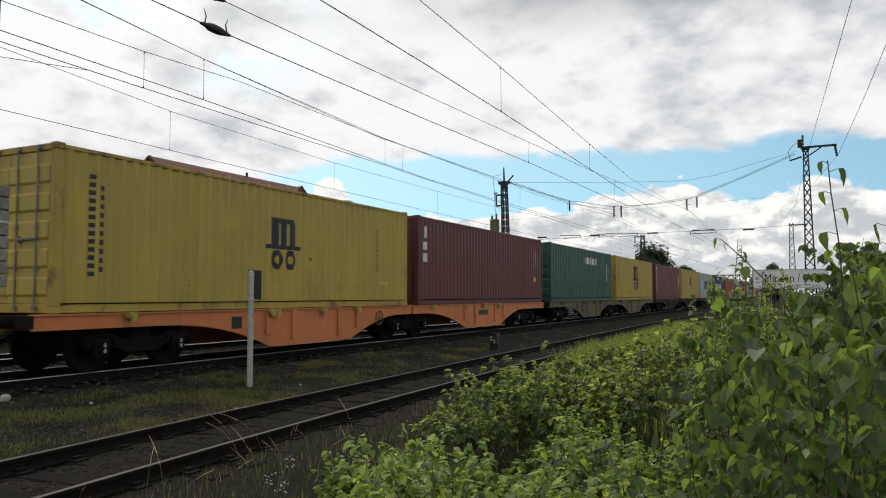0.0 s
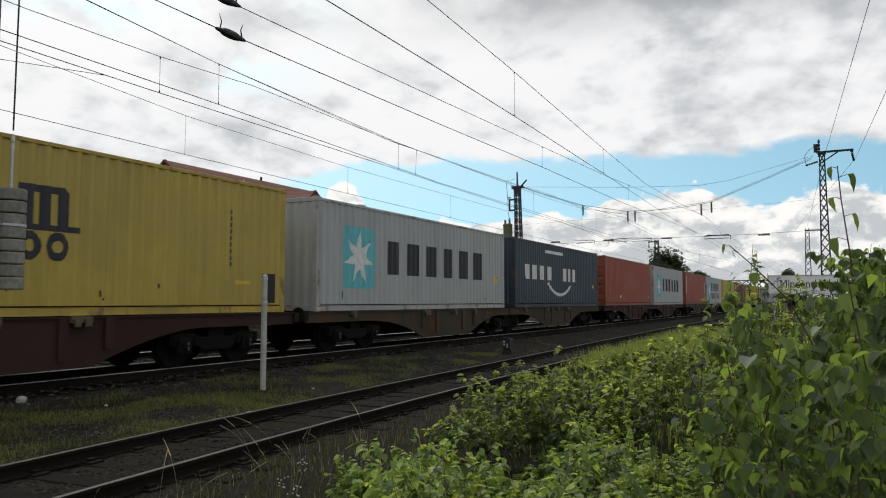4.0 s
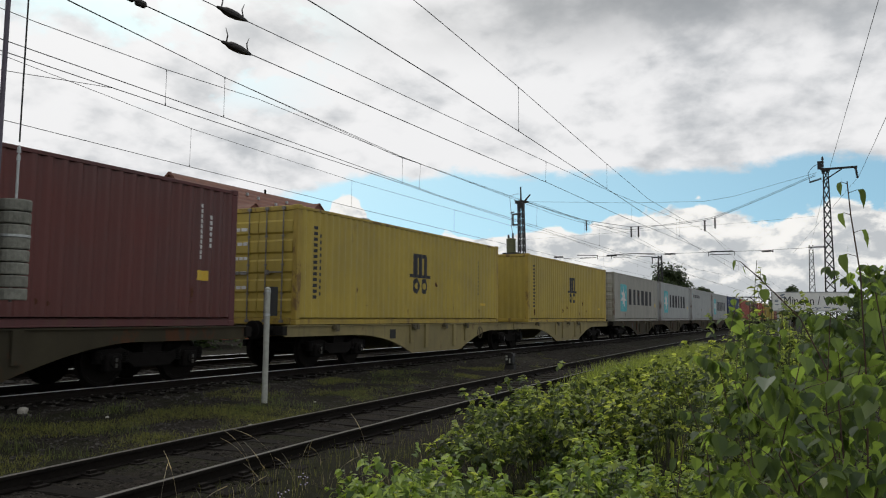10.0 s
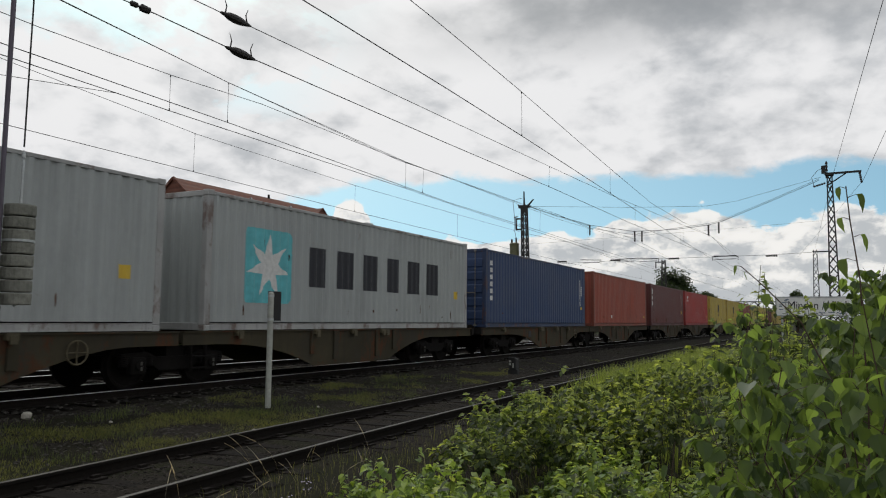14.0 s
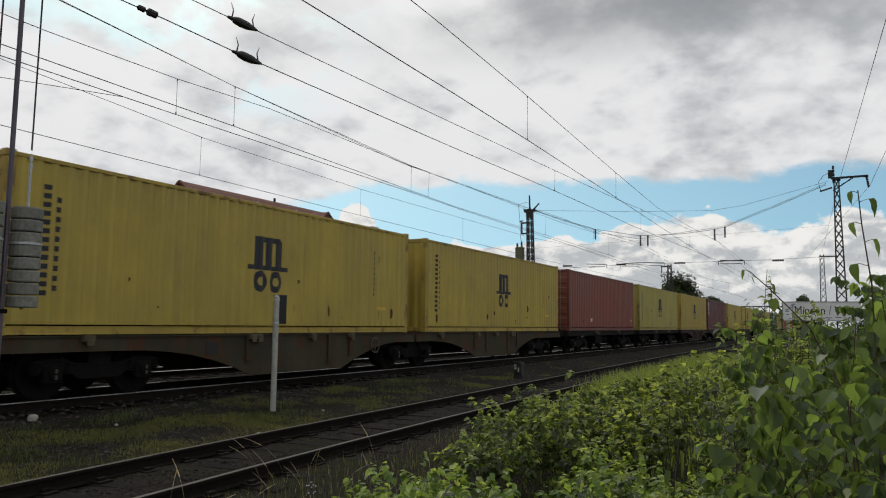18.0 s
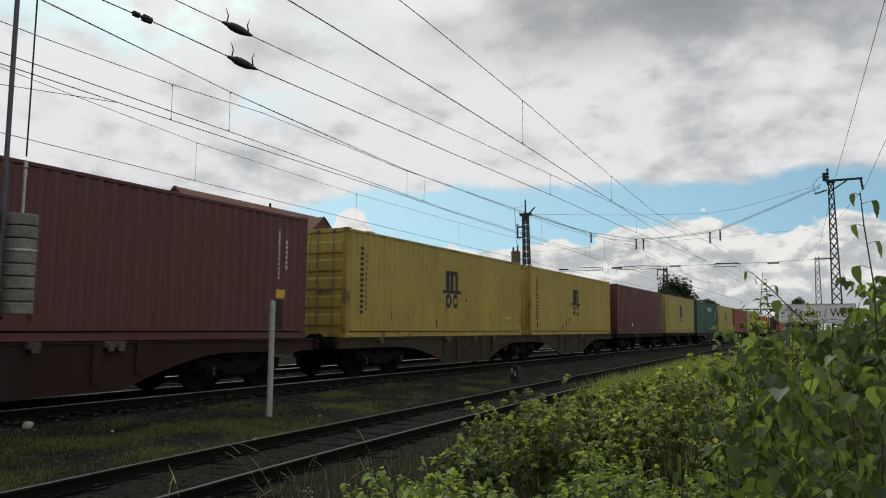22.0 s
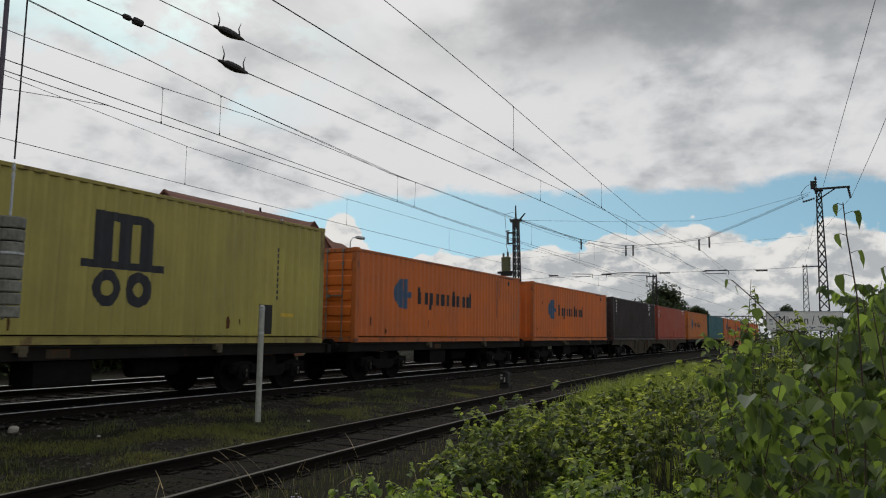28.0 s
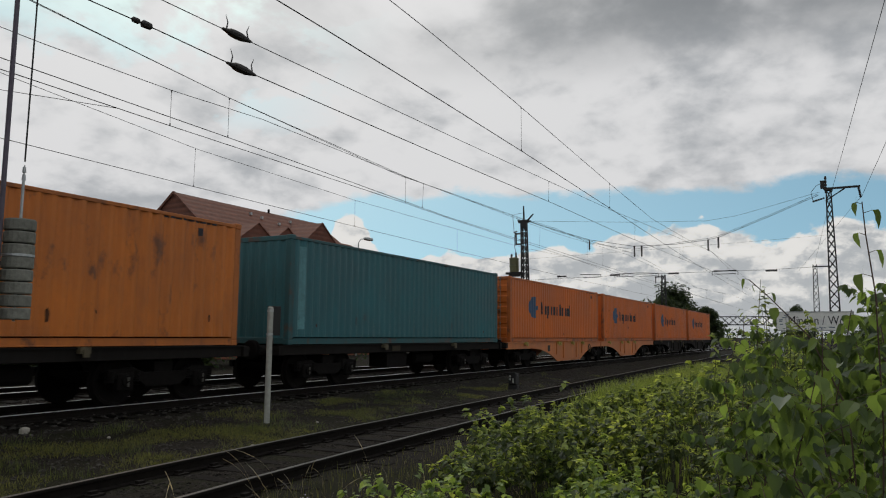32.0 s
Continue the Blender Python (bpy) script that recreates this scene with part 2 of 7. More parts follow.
def plain(name, rgb, rough=0.6, metal=0.0, var=0.25, scale=8.0, bumpy=0.2, rand=True):
    m, nt, p = material(name, rough, metal, 0.1 if rough > 0.84 else 0.5)
    w = randomness(nt) if rand else None
    a = tex_noise(nt, mapped(nt, (scale,) * 3), 1.0, 6, 0.62, w)
    b = tex_noise(nt, mapped(nt, (scale * 0.13,) * 3), 1.0, 4, 0.55, w)
    c = blend(nt, ramp(nt, a, 0.3, 0.7), shift(rgb, 1 - var), shift(rgb, 1 + var))
    c = blend(nt, ramp(nt, b, 0.35, 0.7, 0, 0.5), c, shift(rgb, 1 - var * 1.3))
    nt.links.new(c, p.inputs["Base Color"])
    bump(nt, p, a, bumpy, 0.02)
    return m


def leaf_mat(name, rgb, through_rgb, rough=0.45, few=1.0):
    """Leaves: each island a little different, light shines through them."""
    m, nt, p = material(name, rough)
    r = nt.nodes.new("ShaderNodeNewGeometry").outputs["Random Per Island"]
    o = nt.nodes.new("ShaderNodeObjectInfo").outputs["Random"]
    s = nt.nodes.new("ShaderNodeMath")
    s.operation = "ADD"
    nt.links.new(r, s.inputs[0])
    nt.links.new(o, s.inputs[1])
    f = nt.nodes.new("ShaderNodeMath")
    f.operation = "FRACT"
    nt.links.new(s.outputs[0], f.inputs[0])
    # few: how rare the light leaves are
    pw = nt.nodes.new("ShaderNodeMath")
    pw.operation = "POWER"
    nt.links.new(f.outputs[0], pw.inputs[0])
    pw.inputs[1].default_value = few
    f = pw
    vein = tex_noise(nt, mapped(nt, (40, 40, 40)), 1.0, 3, 0.5)
    c = blend(nt, f.outputs[0], (rgb[0] * 0.40, rgb[1] * 0.48, rgb[2] * 0.75), (rgb[0] * 1.5, rgb[1] * 1.3, rgb[2] * 1.1))
    c = blend(nt, ramp(nt, vein, 0.35, 0.7, 0, 0.35), c, shift(rgb, 0.7))
    nt.links.new(c, p.inputs["Base Color"])
    t = nt.nodes.new("ShaderNodeBsdfTranslucent")
    nt.links.new(blend(nt, f.outputs[0], shift(through_rgb, 0.45), shift(through_rgb, 1.25)), t.inputs[0])
    mx = nt.nodes.new("ShaderNodeMixShader")
    mx.inputs[0].default_value = 0.46
    nt.links.new(p.outputs[0], mx.inputs[1])
    nt.links.new(t.outputs[0], mx.inputs[2])
    nt.links.new(mx.outputs[0], nt.nodes["Material Output"].inputs[0])
    return m


def ground_mat():
    m, nt, p = material("earth_and_gravel", 0.95, 0.0, 0.08)
    v = mapped(nt, (1, 1, 1))
    fine = tex_noise(nt, v, 38.0, 5, 0.7)
    mid = tex_noise(nt, v, 6.0, 6, 0.65)
    big = tex_noise(nt, v, 0.55, 5, 0.6)
    c = blend(nt, ramp(nt, fine, 0.3, 0.72), (0.0105, 0.0090, 0.0074), (0.042, 0.036, 0.029))
    c = blend(nt, ramp(nt, mid, 0.45, 0.58, 0, 0.75), c, (0.0125, 0.0112, 0.0085))
    c = blend(nt, ramp(nt, big, 0.48, 0.62, 0, 0.7), c, (0.018, 0.0200, 0.0085))
    nt.links.new(c, p.inputs["Base Color"])
    bump(nt, p, fine, 0.7, 0.03)
    return m


def stone_mat(name, lo, hi):
    m, nt, p = material(name, 0.9, 0.0, 0.12)
    r = nt.nodes.new("ShaderNodeNewGeometry").outputs["Random Per Island"]
    g = tex_noise(nt, mapped(nt, (60, 60, 60)), 1.0, 4, 0.6)
    c = blend(nt, r, lo, hi)
    c = blend(nt, ramp(nt, g, 0.35, 0.7, 0, 0.5), c, shift(lo, 0.7))
    nt.links.new(c, p.inputs["Base Color"])
    return m


def tile_roof_mat():
    m, nt, p = material("red_roof_tiles", 0.8)
    w = nt.nodes.new("ShaderNodeTexWave")
    w.bands_direction = "Z"
    w.inputs["Scale"].default_value, w.inputs["Distortion"].default_value = 0.95, 0.6
    nt.links.new(mapped(nt, (1, 1, 1)), w.inputs["Vector"])
    a = tex_noise(nt, mapped(nt, (3, 3, 3)), 1.0, 6, 0.65)
    c = blend(nt, ramp(nt, a, 0.3, 0.7), (0.095, 0.034, 0.021), (0.185, 0.066, 0.037))
    c = blend(nt, ramp(nt, w.outputs["Fac"], 0.0, 0.4, 0.5, 0), c, (0.09, 0.035, 0.025))
    nt.links.new(c, p.inputs["Base Color"])
    bump(nt, p, w.outputs["Fac"], 0.5, 0.03)
    return m


M = {
    "yellow": paint("yellow_container_paint", (0.43, 0.322, 0.050), 0.6),
    "maroon": paint("maroon_container_paint", (0.118, 0.027, 0.022), 0.3, 0.3),
    "russet": paint("russet_container_paint", (0.225, 0.056, 0.033), 0.3, 0.3),
    "brown": paint("brown_container_paint", (0.152, 0.036, 0.026), 0.3, 0.3),
    "green": paint("green_container_paint", (0.023, 0.094, 0.069), 0.3, 0.3),
    "grey": paint("light_grey_container_paint", (0.37, 0.392, 0.384), 0.45, 0.14, 0.5, 0.35),
    "beige": paint("beige_grey_container_paint", (0.345, 0.34, 0.30), 0.5, 0.16, 0.5, 0.45, 0.62, 0.4),
    "navy": paint("dark_blue_container_paint", (0.020, 0.040, 0.062), 0.25, 0.3),
    "blue": paint("blue_container_paint", (0.022, 0.050, 0.135), 0.25, 0.3),
    "brick": paint("brick_red_container_paint", (0.30, 0.060, 0.031), 0.3, 0.22),
    "red": paint("red_container_paint", (0.35, 0.034, 0.027), 0.3, 0.25),
    "orange": paint("orange_container_paint", (0.66, 0.150, 0.013), 0.55, 0.30, 0.5, 0.5, 0.66, 0.22),
    "lemon": paint("greenish_yellow_container_paint", (0.40, 0.345, 0.075), 0.5),
    "amber": paint("amber_container_paint", (0.60, 0.170, 0.016), 0.8, 0.3, 0.5, 0.7, 0.57, 0.7),
    "vermilion": paint("vermilion_container_paint", (0.41, 0.064, 0.022), 0.3, 0.22),
    "band": plain("pale_teal_paint", (0.10, 0.26, 0.28), 0.6, 0, 0.35, 8, 0.1),
    "rust": plain("scraped_rusty_steel", (0.095, 0.042, 0.022), 0.85, 0, 0.5, 14, 0.3),
    "charcoal": paint("charcoal_container_paint", (0.028, 0.017, 0.015), 0.3, 0.3, 0.7),
    "teal": paint("teal_container_paint", (0.020, 0.130, 0.150), 0.3, 0.3),
    "w_orange": paint("orange_wagon_paint", (0.60, 0.195, 0.055), 0.6, 0.3, 0.6, 0.6, 0.62, 0.45),
    "w_brown": paint("brown_wagon_paint", (0.046, 0.025, 0.021), 0.5, 0.45, 0.8, 0.75, 0.6, 0.9),
    "w_olive": paint("grimy_grey_green_wagon_paint", (0.060, 0.052, 0.034), 0.8, 0.6, 0.8, 0.9, 0.53, 0.95),
    "w_pale": paint("pale_ochre_wagon_paint", (0.27, 0.22, 0.09), 0.8, 0.4, 0.75, 0.75, 0.58, 0.8),
    "w_ochre": paint("rusty_ochre_wagon_paint", (0.125, 0.103, 0.052), 0.85, 0.45, 0.75, 0.75, 0.55, 0.75),
    "w_dark": paint("dark_grimy_wagon_paint", (0.016, 0.014, 0.0125), 0.5, 0.3, 0.9),
    "bogie": plain("grimy_bogie_steel", (0.0090, 0.0080, 0.0074), 0.92, 0.0, 0.3, 9),
    "wheel": plain("wheel_steel", (0.010, 0.0085, 0.0078), 0.9, 0.0, 0.3, 6),
    "lock": plain("worn_yellow_paint", (0.36, 0.285, 0.06), 0.65, 0, 0.4, 12),
    "lock_dull": plain("grimy_ochre_paint", (0.085, 0.070, 0.038), 0.75, 0, 0.45, 12),
    "post": plain("weathered_grey_post_paint", (0.36, 0.37, 0.33), 0.65, 0.1, 0.25, 14),
    "galv": plain("galvanised_steel", (0.42, 0.44, 0.44), 0.45, 0.6, 0.2, 20),
    "bar": plain("worn_galvanised_bar", (0.20, 0.185, 0.165), 0.6, 0.3, 0.3, 20),
    "rail_top": plain("polished_rail_head", (0.62, 0.62, 0.61), 0.34, 0.2, 0.08, 10, 0.05),
    "rail_worn": plain("dull_worn_rail_head", (0.090, 0.086, 0.080), 0.42, 0.7, 0.15, 10, 0.05),
    "rail": plain("rusty_rail_web", (0.014, 0.0115, 0.0098), 0.85, 0.1, 0.3, 20),
    "wood": plain("tarred_sleeper_wood", (0.0125, 0.0105, 0.0088), 0.9, 0, 0.35, 9, 0.5),
    "concrete": plain("weathered_concrete", (0.215, 0.215, 0.185), 0.9, 0, 0.35, 14, 0.4),
    "mast": plain("dark_green_grey_mast_paint", (0.020, 0.021, 0.020), 0.7, 0.1, 0.3, 10),
    "mast_grey": plain("purple_grey_steel", (0.10, 0.085, 0.11), 0.5, 0.3, 0.2, 10),
    "wire": plain("dark_copper_wire", (0.028, 0.028, 0.028), 0.6, 0.4, 0.2, 10),
    "porcelain": plain("brown_glazed_insulator", (0.018, 0.014, 0.012), 0.6, 0, 0.2, 10, 0.05),
    "black": plain("matt_black_paint", (0.012, 0.012, 0.012), 0.7, 0, 0.3, 10),
    "white": plain("white_paint", (0.72, 0.72, 0.70), 0.6, 0, 0.1, 10),
    "ink": plain("dark_blue_black_paint", (0.012, 0.013, 0.020), 0.6, 0, 0.35, 10, 0.1),
    "ink_white": plain("worn_white_lettering_paint", (0.62, 0.62, 0.60), 0.6, 0, 0.2, 10, 0.1),
    "sky_blue": plain("light_blue_emblem_paint", (0.10, 0.42, 0.46), 0.55, 0, 0.2, 6, 0.1),
    "mid_blue": plain("blue_emblem_paint", (0.030, 0.075, 0.15), 0.55, 0, 0.2, 6, 0.1),
    "band_blue": plain("dark_blue_lettering_band", (0.022, 0.028, 0.10), 0.55, 0, 0.2, 6, 0.1),
    "sticker": plain("yellow_warning_sticker", (0.60, 0.40, 0.03), 0.5, 0, 0.1, 10, 0.05),
    "cabinet": plain("olive_transformer_paint", (0.13, 0.135, 0.065), 0.6, 0.1, 0.25, 8),
    "earth": ground_mat(),
    "stone": stone_mat("ballast_stone", (0.0070, 0.0062, 0.0055), (0.105, 0.097, 0.086)),
    "side_stone": stone_mat("oily_brown_ballast_stone", (0.0050, 0.0043, 0.0037), (0.060, 0.052, 0.044)),
    "pale_stone": stone_mat("pale_stone", (0.26, 0.24, 0.20), (0.40, 0.38, 0.33)),
    "roof": tile_roof_mat(),
    "brickwork": plain("red_brick_wall", (0.25, 0.10, 0.065), 0.85, 0, 0.25, 12, 0.3),
    "glass": plain("dark_window_glass", (0.02, 0.025, 0.03), 0.08, 0, 0.1, 4, 0.0),
    "green_stem": plain("olive_green_stem", (0.055, 0.066, 0.024), 0.8, 0, 0.3, 30, 0.2),
    "bark": plain("brown_bark", (0.075, 0.058, 0.042), 0.9, 0, 0.35, 14, 0.6),
    "twig": plain("reddish_twig_bark", (0.075, 0.045, 0.030), 0.8, 0, 0.3, 30, 0.3),
    "leaf": leaf_mat("birch_leaf", (0.078, 0.122, 0.036), (0.40, 0.56, 0.088), 0.62, 2.4),
    "leaf_pale": leaf_mat("pale_leaf_underside", (0.25, 0.31, 0.17), (0.20, 0.30, 0.08)),
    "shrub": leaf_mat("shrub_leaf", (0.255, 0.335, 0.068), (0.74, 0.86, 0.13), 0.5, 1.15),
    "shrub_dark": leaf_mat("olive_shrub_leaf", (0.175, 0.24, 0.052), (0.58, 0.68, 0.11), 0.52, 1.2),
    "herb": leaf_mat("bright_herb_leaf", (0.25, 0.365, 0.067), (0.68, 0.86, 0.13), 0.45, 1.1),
    # lower and inner leaves: colour darkened to paint the shade inside the plants
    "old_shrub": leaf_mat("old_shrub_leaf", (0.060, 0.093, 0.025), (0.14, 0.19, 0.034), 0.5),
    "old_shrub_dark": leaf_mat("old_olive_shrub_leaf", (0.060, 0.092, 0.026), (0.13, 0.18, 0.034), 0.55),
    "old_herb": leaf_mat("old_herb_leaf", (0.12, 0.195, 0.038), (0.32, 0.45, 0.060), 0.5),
    "tree_leaf": leaf_mat("tree_leaf", (0.048, 0.070, 0.027), (0.07, 0.11, 0.035), 0.6),
    "thicket_leaf": leaf_mat("thicket_leaf", (0.062, 0.092, 0.030), (0.10, 0.15, 0.035), 0.6),
    "grass": leaf_mat("grass_blade", (0.165, 0.175, 0.044), (0.23, 0.245, 0.050), 0.75),
    "tall_grass": leaf_mat("tall_grass_blade", (0.20, 0.255, 0.052), (0.42, 0.51, 0.078), 0.6),
    "clump": leaf_mat("dull_green_grass_blade", (0.105, 0.135, 0.036), (0.15, 0.19, 0.042), 0.75),
    "straw": leaf_mat("dry_grass", (0.52, 0.46, 0.28), (0.42, 0.37, 0.20), 0.8),
    "petal": plain("pale_lilac_petal", (0.55, 0.48, 0.66), 0.7, 0, 0.1, 30),
}


FRAME_RGB = {"beige": (0.30, 0.295, 0.25), "lemon": (0.34, 0.28, 0.065), "amber": (0.50, 0.145, 0.018), "vermilion": (0.30, 0.055, 0.03), "yellow": (0.42, 0.30, 0.045), "maroon": (0.105, 0.026, 0.026), "russet": (0.16, 0.038, 0.027), "brown": (0.085, 0.025, 0.020), "green": (0.018, 0.080, 0.058), "grey": (0.38, 0.38, 0.37), "navy": (0.016, 0.030, 0.046),
             "blue": (0.018, 0.038, 0.10), "brick": (0.22, 0.052, 0.028), "red": (0.30, 0.030, 0.028), "orange": (0.50, 0.125, 0.020), "charcoal": (0.034, 0.028, 0.028), "teal": (0.016, 0.095, 0.105)}
for key, rgb in FRAME_RGB.items():
    M["frame_" + key] = paint(key + "_frame_paint", rgb, 0.75, 0.35, 0.6, 0.75, 0.53, 0.75)


# mesh helpers
def part(name, bm, mat, parent, label=""):
    """One mesh object under a thing or a part. bm: a bmesh, or mesh data to share."""
    if isinstance(bm, bpy.types.Mesh):
        me = bm
    else:
        me = bpy.data.meshes.new(name)
        bm.to_mesh(me)
        bm.free()
        if mat is not None:
            me.materials.append(mat)
    ob = new(name, me)
    ob.parent = parent
    return tagged(ob, label)


def empty(name, x, y, z, label, category, group="", kind=""):
    ob = new(name)
    ob.empty_display_size = 0.2
    ob.matrix_basis = pose(x, y, z)
    return tagged(ob, label, category, group, kind)


def box(bm, x0, x1, y0, y1, z0, z1, m=None):
    co = [(x, y, z) for x in (x0, x1) for y in (y0, y1) for z in (z0, z1)]
    v = [bm.verts.new(m @ Vector(c) if m else c) for c in co]
    for f in ((0, 1, 3, 2), (4, 6, 7, 5), (0, 4, 5, 1), (2, 3, 7, 6), (0, 2, 6, 4), (1, 5, 7, 3)):
        bm.faces.new([v[i] for i in f])
    return bm


def boxes(*dims):
    bm = bmesh.new()
    for d in dims:
        box(bm, *d)
    return bm


def soft_box(x0, x1, y0, y1, z0, z1, r=0.01):
    bm = box(bmesh.new(), x0, x1, y0, y1, z0, z1)
    bmesh.ops.bevel(bm, geom=bm.edges[:], offset=r, segments=1, affect="EDGES")
    return bm


def prism(bm, outline, y0, y1):
    """An outline in x and z, drawn out along y."""
    a = [bm.verts.new((x, y0, z)) for x, z in outline]
    b = [bm.verts.new((x, y1, z)) for x, z in outline]
    bm.faces.new(a)
    bm.faces.new(b[::-1])
    n = len(a)
    for i in range(n):
        bm.faces.new((a[i], b[i], b[(i + 1) % n], a[(i + 1) % n]))
    return bm


def tube(bm, a, b, r0, r1=None, n=6, caps=True):
    a, b = Vector(a), Vector(b)
    r1 = r0 if r1 is None else r1
    d = (b - a).normalized()
    s = d.orthogonal().normalized()
    t = d.cross(s)
    rings = []
    for p, r in ((a, r0), (b, r1)):
        rings.append([bm.verts.new(p + (s * math.cos(k * math.tau / n) + t * math.sin(k * math.tau / n)) * r) for k in range(n)])
    for k in range(n):
        bm.faces.new((rings[0][k], rings[0][(k + 1) % n], rings[1][(k + 1) % n], rings[1][k]))
    if caps:
        bm.faces.new(rings[0][::-1])
        bm.faces.new(rings[1])
    return bm


def lathe(bm, profile, n=16, axis="z", at=(0, 0, 0)):
    """A turned body: profile of (radius, height) along an axis."""
    rings = []
    for r, h in profile:
        ring = []
        for k in range(n):
            c, s = math.cos(k * math.tau / n) * r, math.sin(k * math.tau / n) * r
            p = (c, s, h) if axis == "z" else (c, h, s) if axis == "y" else (h, c, s)
            ring.append(bm.verts.new(Vector(p) + Vector(at)))
        rings.append(ring)
    for a, b in zip(rings, rings[1:]):
        for k in range(n):
            bm.faces.new((a[k], a[(k + 1) % n], b[(k + 1) % n], b[k]))
    bm.faces.new(rings[0][::-1])
    bm.faces.new(rings[-1])
    return bm


def path_tube(bm, points, r, n=4):
    """A bent round bar through points, in one piece."""
    pts = [Vector(p) for p in points]
    rings = []
    for i, p in enumerate(pts):
        d = (pts[min(i + 1, len(pts) - 1)] - pts[max(i - 1, 0)]).normalized()
        ref = Vector((0, 0, 1)) if abs(d.z) < 0.9 else Vector((1, 0, 0))
        if i and (ref - old_ref).length > 0.1:
            ref = old_ref if abs(d.dot(old_ref)) < 0.99 else ref
        old_ref = ref
        s = d.cross(ref).normalized()
        t = s.cross(d)
        rings.append([bm.verts.new(p + (s * math.cos(k * math.tau / n) + t * math.sin(k * math.tau / n)) * r) for k in range(n)])
    for a, b in zip(rings, rings[1:]):
        for k in range(n):
            bm.faces.new((a[k], a[(k + 1) % n], b[(k + 1) % n], b[k]))
    bm.faces.new(rings[0][::-1])
    bm.faces.new(rings[-1])
    return bm


def mesh_of(name, verts, faces, mat, smooth=False):
    me = bpy.data.meshes.new(name)
    me.from_pydata(verts, [], faces)
    me.materials.append(mat)
    if smooth:
        me.shade_smooth()
    me.update()
    return me


# ---- ground and tracks ----
DRIFT = ((-30, 3.6), (4.4, 6.42), (6.3, 6.60), (9.2, 6.77), (12.4, 6.87), (17.4, 7.05), (29.4, 7.46), (43.6, 7.9), (78, 8.44), (130, 8.9), (400, 9.4))


def near_centre(x):
    """The side track drifts away from the path towards the main tracks."""
    xs, ys = [p[0] for p in DRIFT], [p[1] for p in DRIFT]
    return sum(float(np.interp(x + o, xs, ys)) for o in (-2, -1, 0, 1, 2)) / 5


def ground_height(x, y):
    """Trackside earth: cess a little below the rails, bank rising to the path."""
    far = -0.42 + 0.22 * min(1.0, max(0.0, (y - 8.2) / 2.6))
    d = abs(y - near_centre(x))
    bed = -0.417 if d < 1.5 else None
    z = bed if bed is not None else far
    if y < 4.0:
        z = -0.38 - 0.02 * min(4.0, 4.0 - y)
    elif 3.0 < y and bed is None and y < near_centre(x):
        z = -0.42
    if 10.9 < y < 19.0:
        z = -0.20
    return z + 0.035 * noise.noise(Vector((x * 0.7, y * 0.7, 0))) + 0.018 * noise.noise(Vector((x * 3, y * 3, 5)))


def build_ground():
    xs = [-900, -300, -100, -40, -20, -10] + [i * 0.5 - 6 for i in range(0, 100)] + [44 + 2 * i for i in range(1, 40)] + [130, 160, 200, 300, 500, 1000, 2500]
    ys = [-900, -300, -100, -30, -12, -6] + [i * 0.4 - 4 for i in range(0, 72)] + [26, 28, 32, 40, 60, 100, 200, 400, 1000, 2500]
    verts = [(x, y, ground_height(x, y)) for x in xs for y in ys]
    n = len(ys)
    faces = [(i * n + j, (i + 1) * n + j, (i + 1) * n + j + 1, i * n + j + 1) for i in range(len(xs) - 1) for j in range(n - 1)]
    ob = new("ground", mesh_of("ground", verts, faces, M["earth"], True))
    tagged(ob, "dark trackside earth with gravel, moss and sparse grass", "ground", kind="structure")


build_ground()

RAIL = [(-0.010, 0), (0.010, 0), (0.022, -0.0011), (0.030, -0.0028), (0.036, -0.009), (0.036, -0.035), (0.010, -0.048), (0.008, -0.125), (0.062, -0.140), (0.062, -0.155), (-0.062, -0.155), (-0.062, -0.140), (-0.008, -0.125), (-0.010, -0.048), (-0.036, -0.035), (-0.036, -0.009), (-0.030, -0.0028), (-0.022, -0.0011)]


def rail_part(points, parent, lift, head):
    """A rail swept along points; polished head, rusty web."""
    verts, faces = [], []
    n = len(RAIL)
    for i, (x, y) in enumerate(points):
        a, b = points[max(0, i - 1)], points[min(len(points) - 1, i + 1)]
        d = Vector((b[0] - a[0], b[1] - a[1])).normalized()
        for s, h in RAIL:
            verts.append((x - d.y * s, y + d.x * s, h + lift))
    for i in range(len(points) - 1):
        for k in range(n):
            faces.append((i * n + k, i * n + (k + 1) % n, (i + 1) * n + (k + 1) % n, (i + 1) * n + k))
    me = mesh_of("rail", verts, faces, M["rail"])
    me.materials.append(head)
    polished = (0, 1, n - 1, n - 2) if head is M["rail_worn"] else (0, 1, 2, 3, n - 1, n - 2, n - 3)
    for i, f in enumerate(me.polygons):
        if i % n in polished:
            f.material_index = 1
    return part("rail", me, None, parent, "rusty steel rail with a polished head")


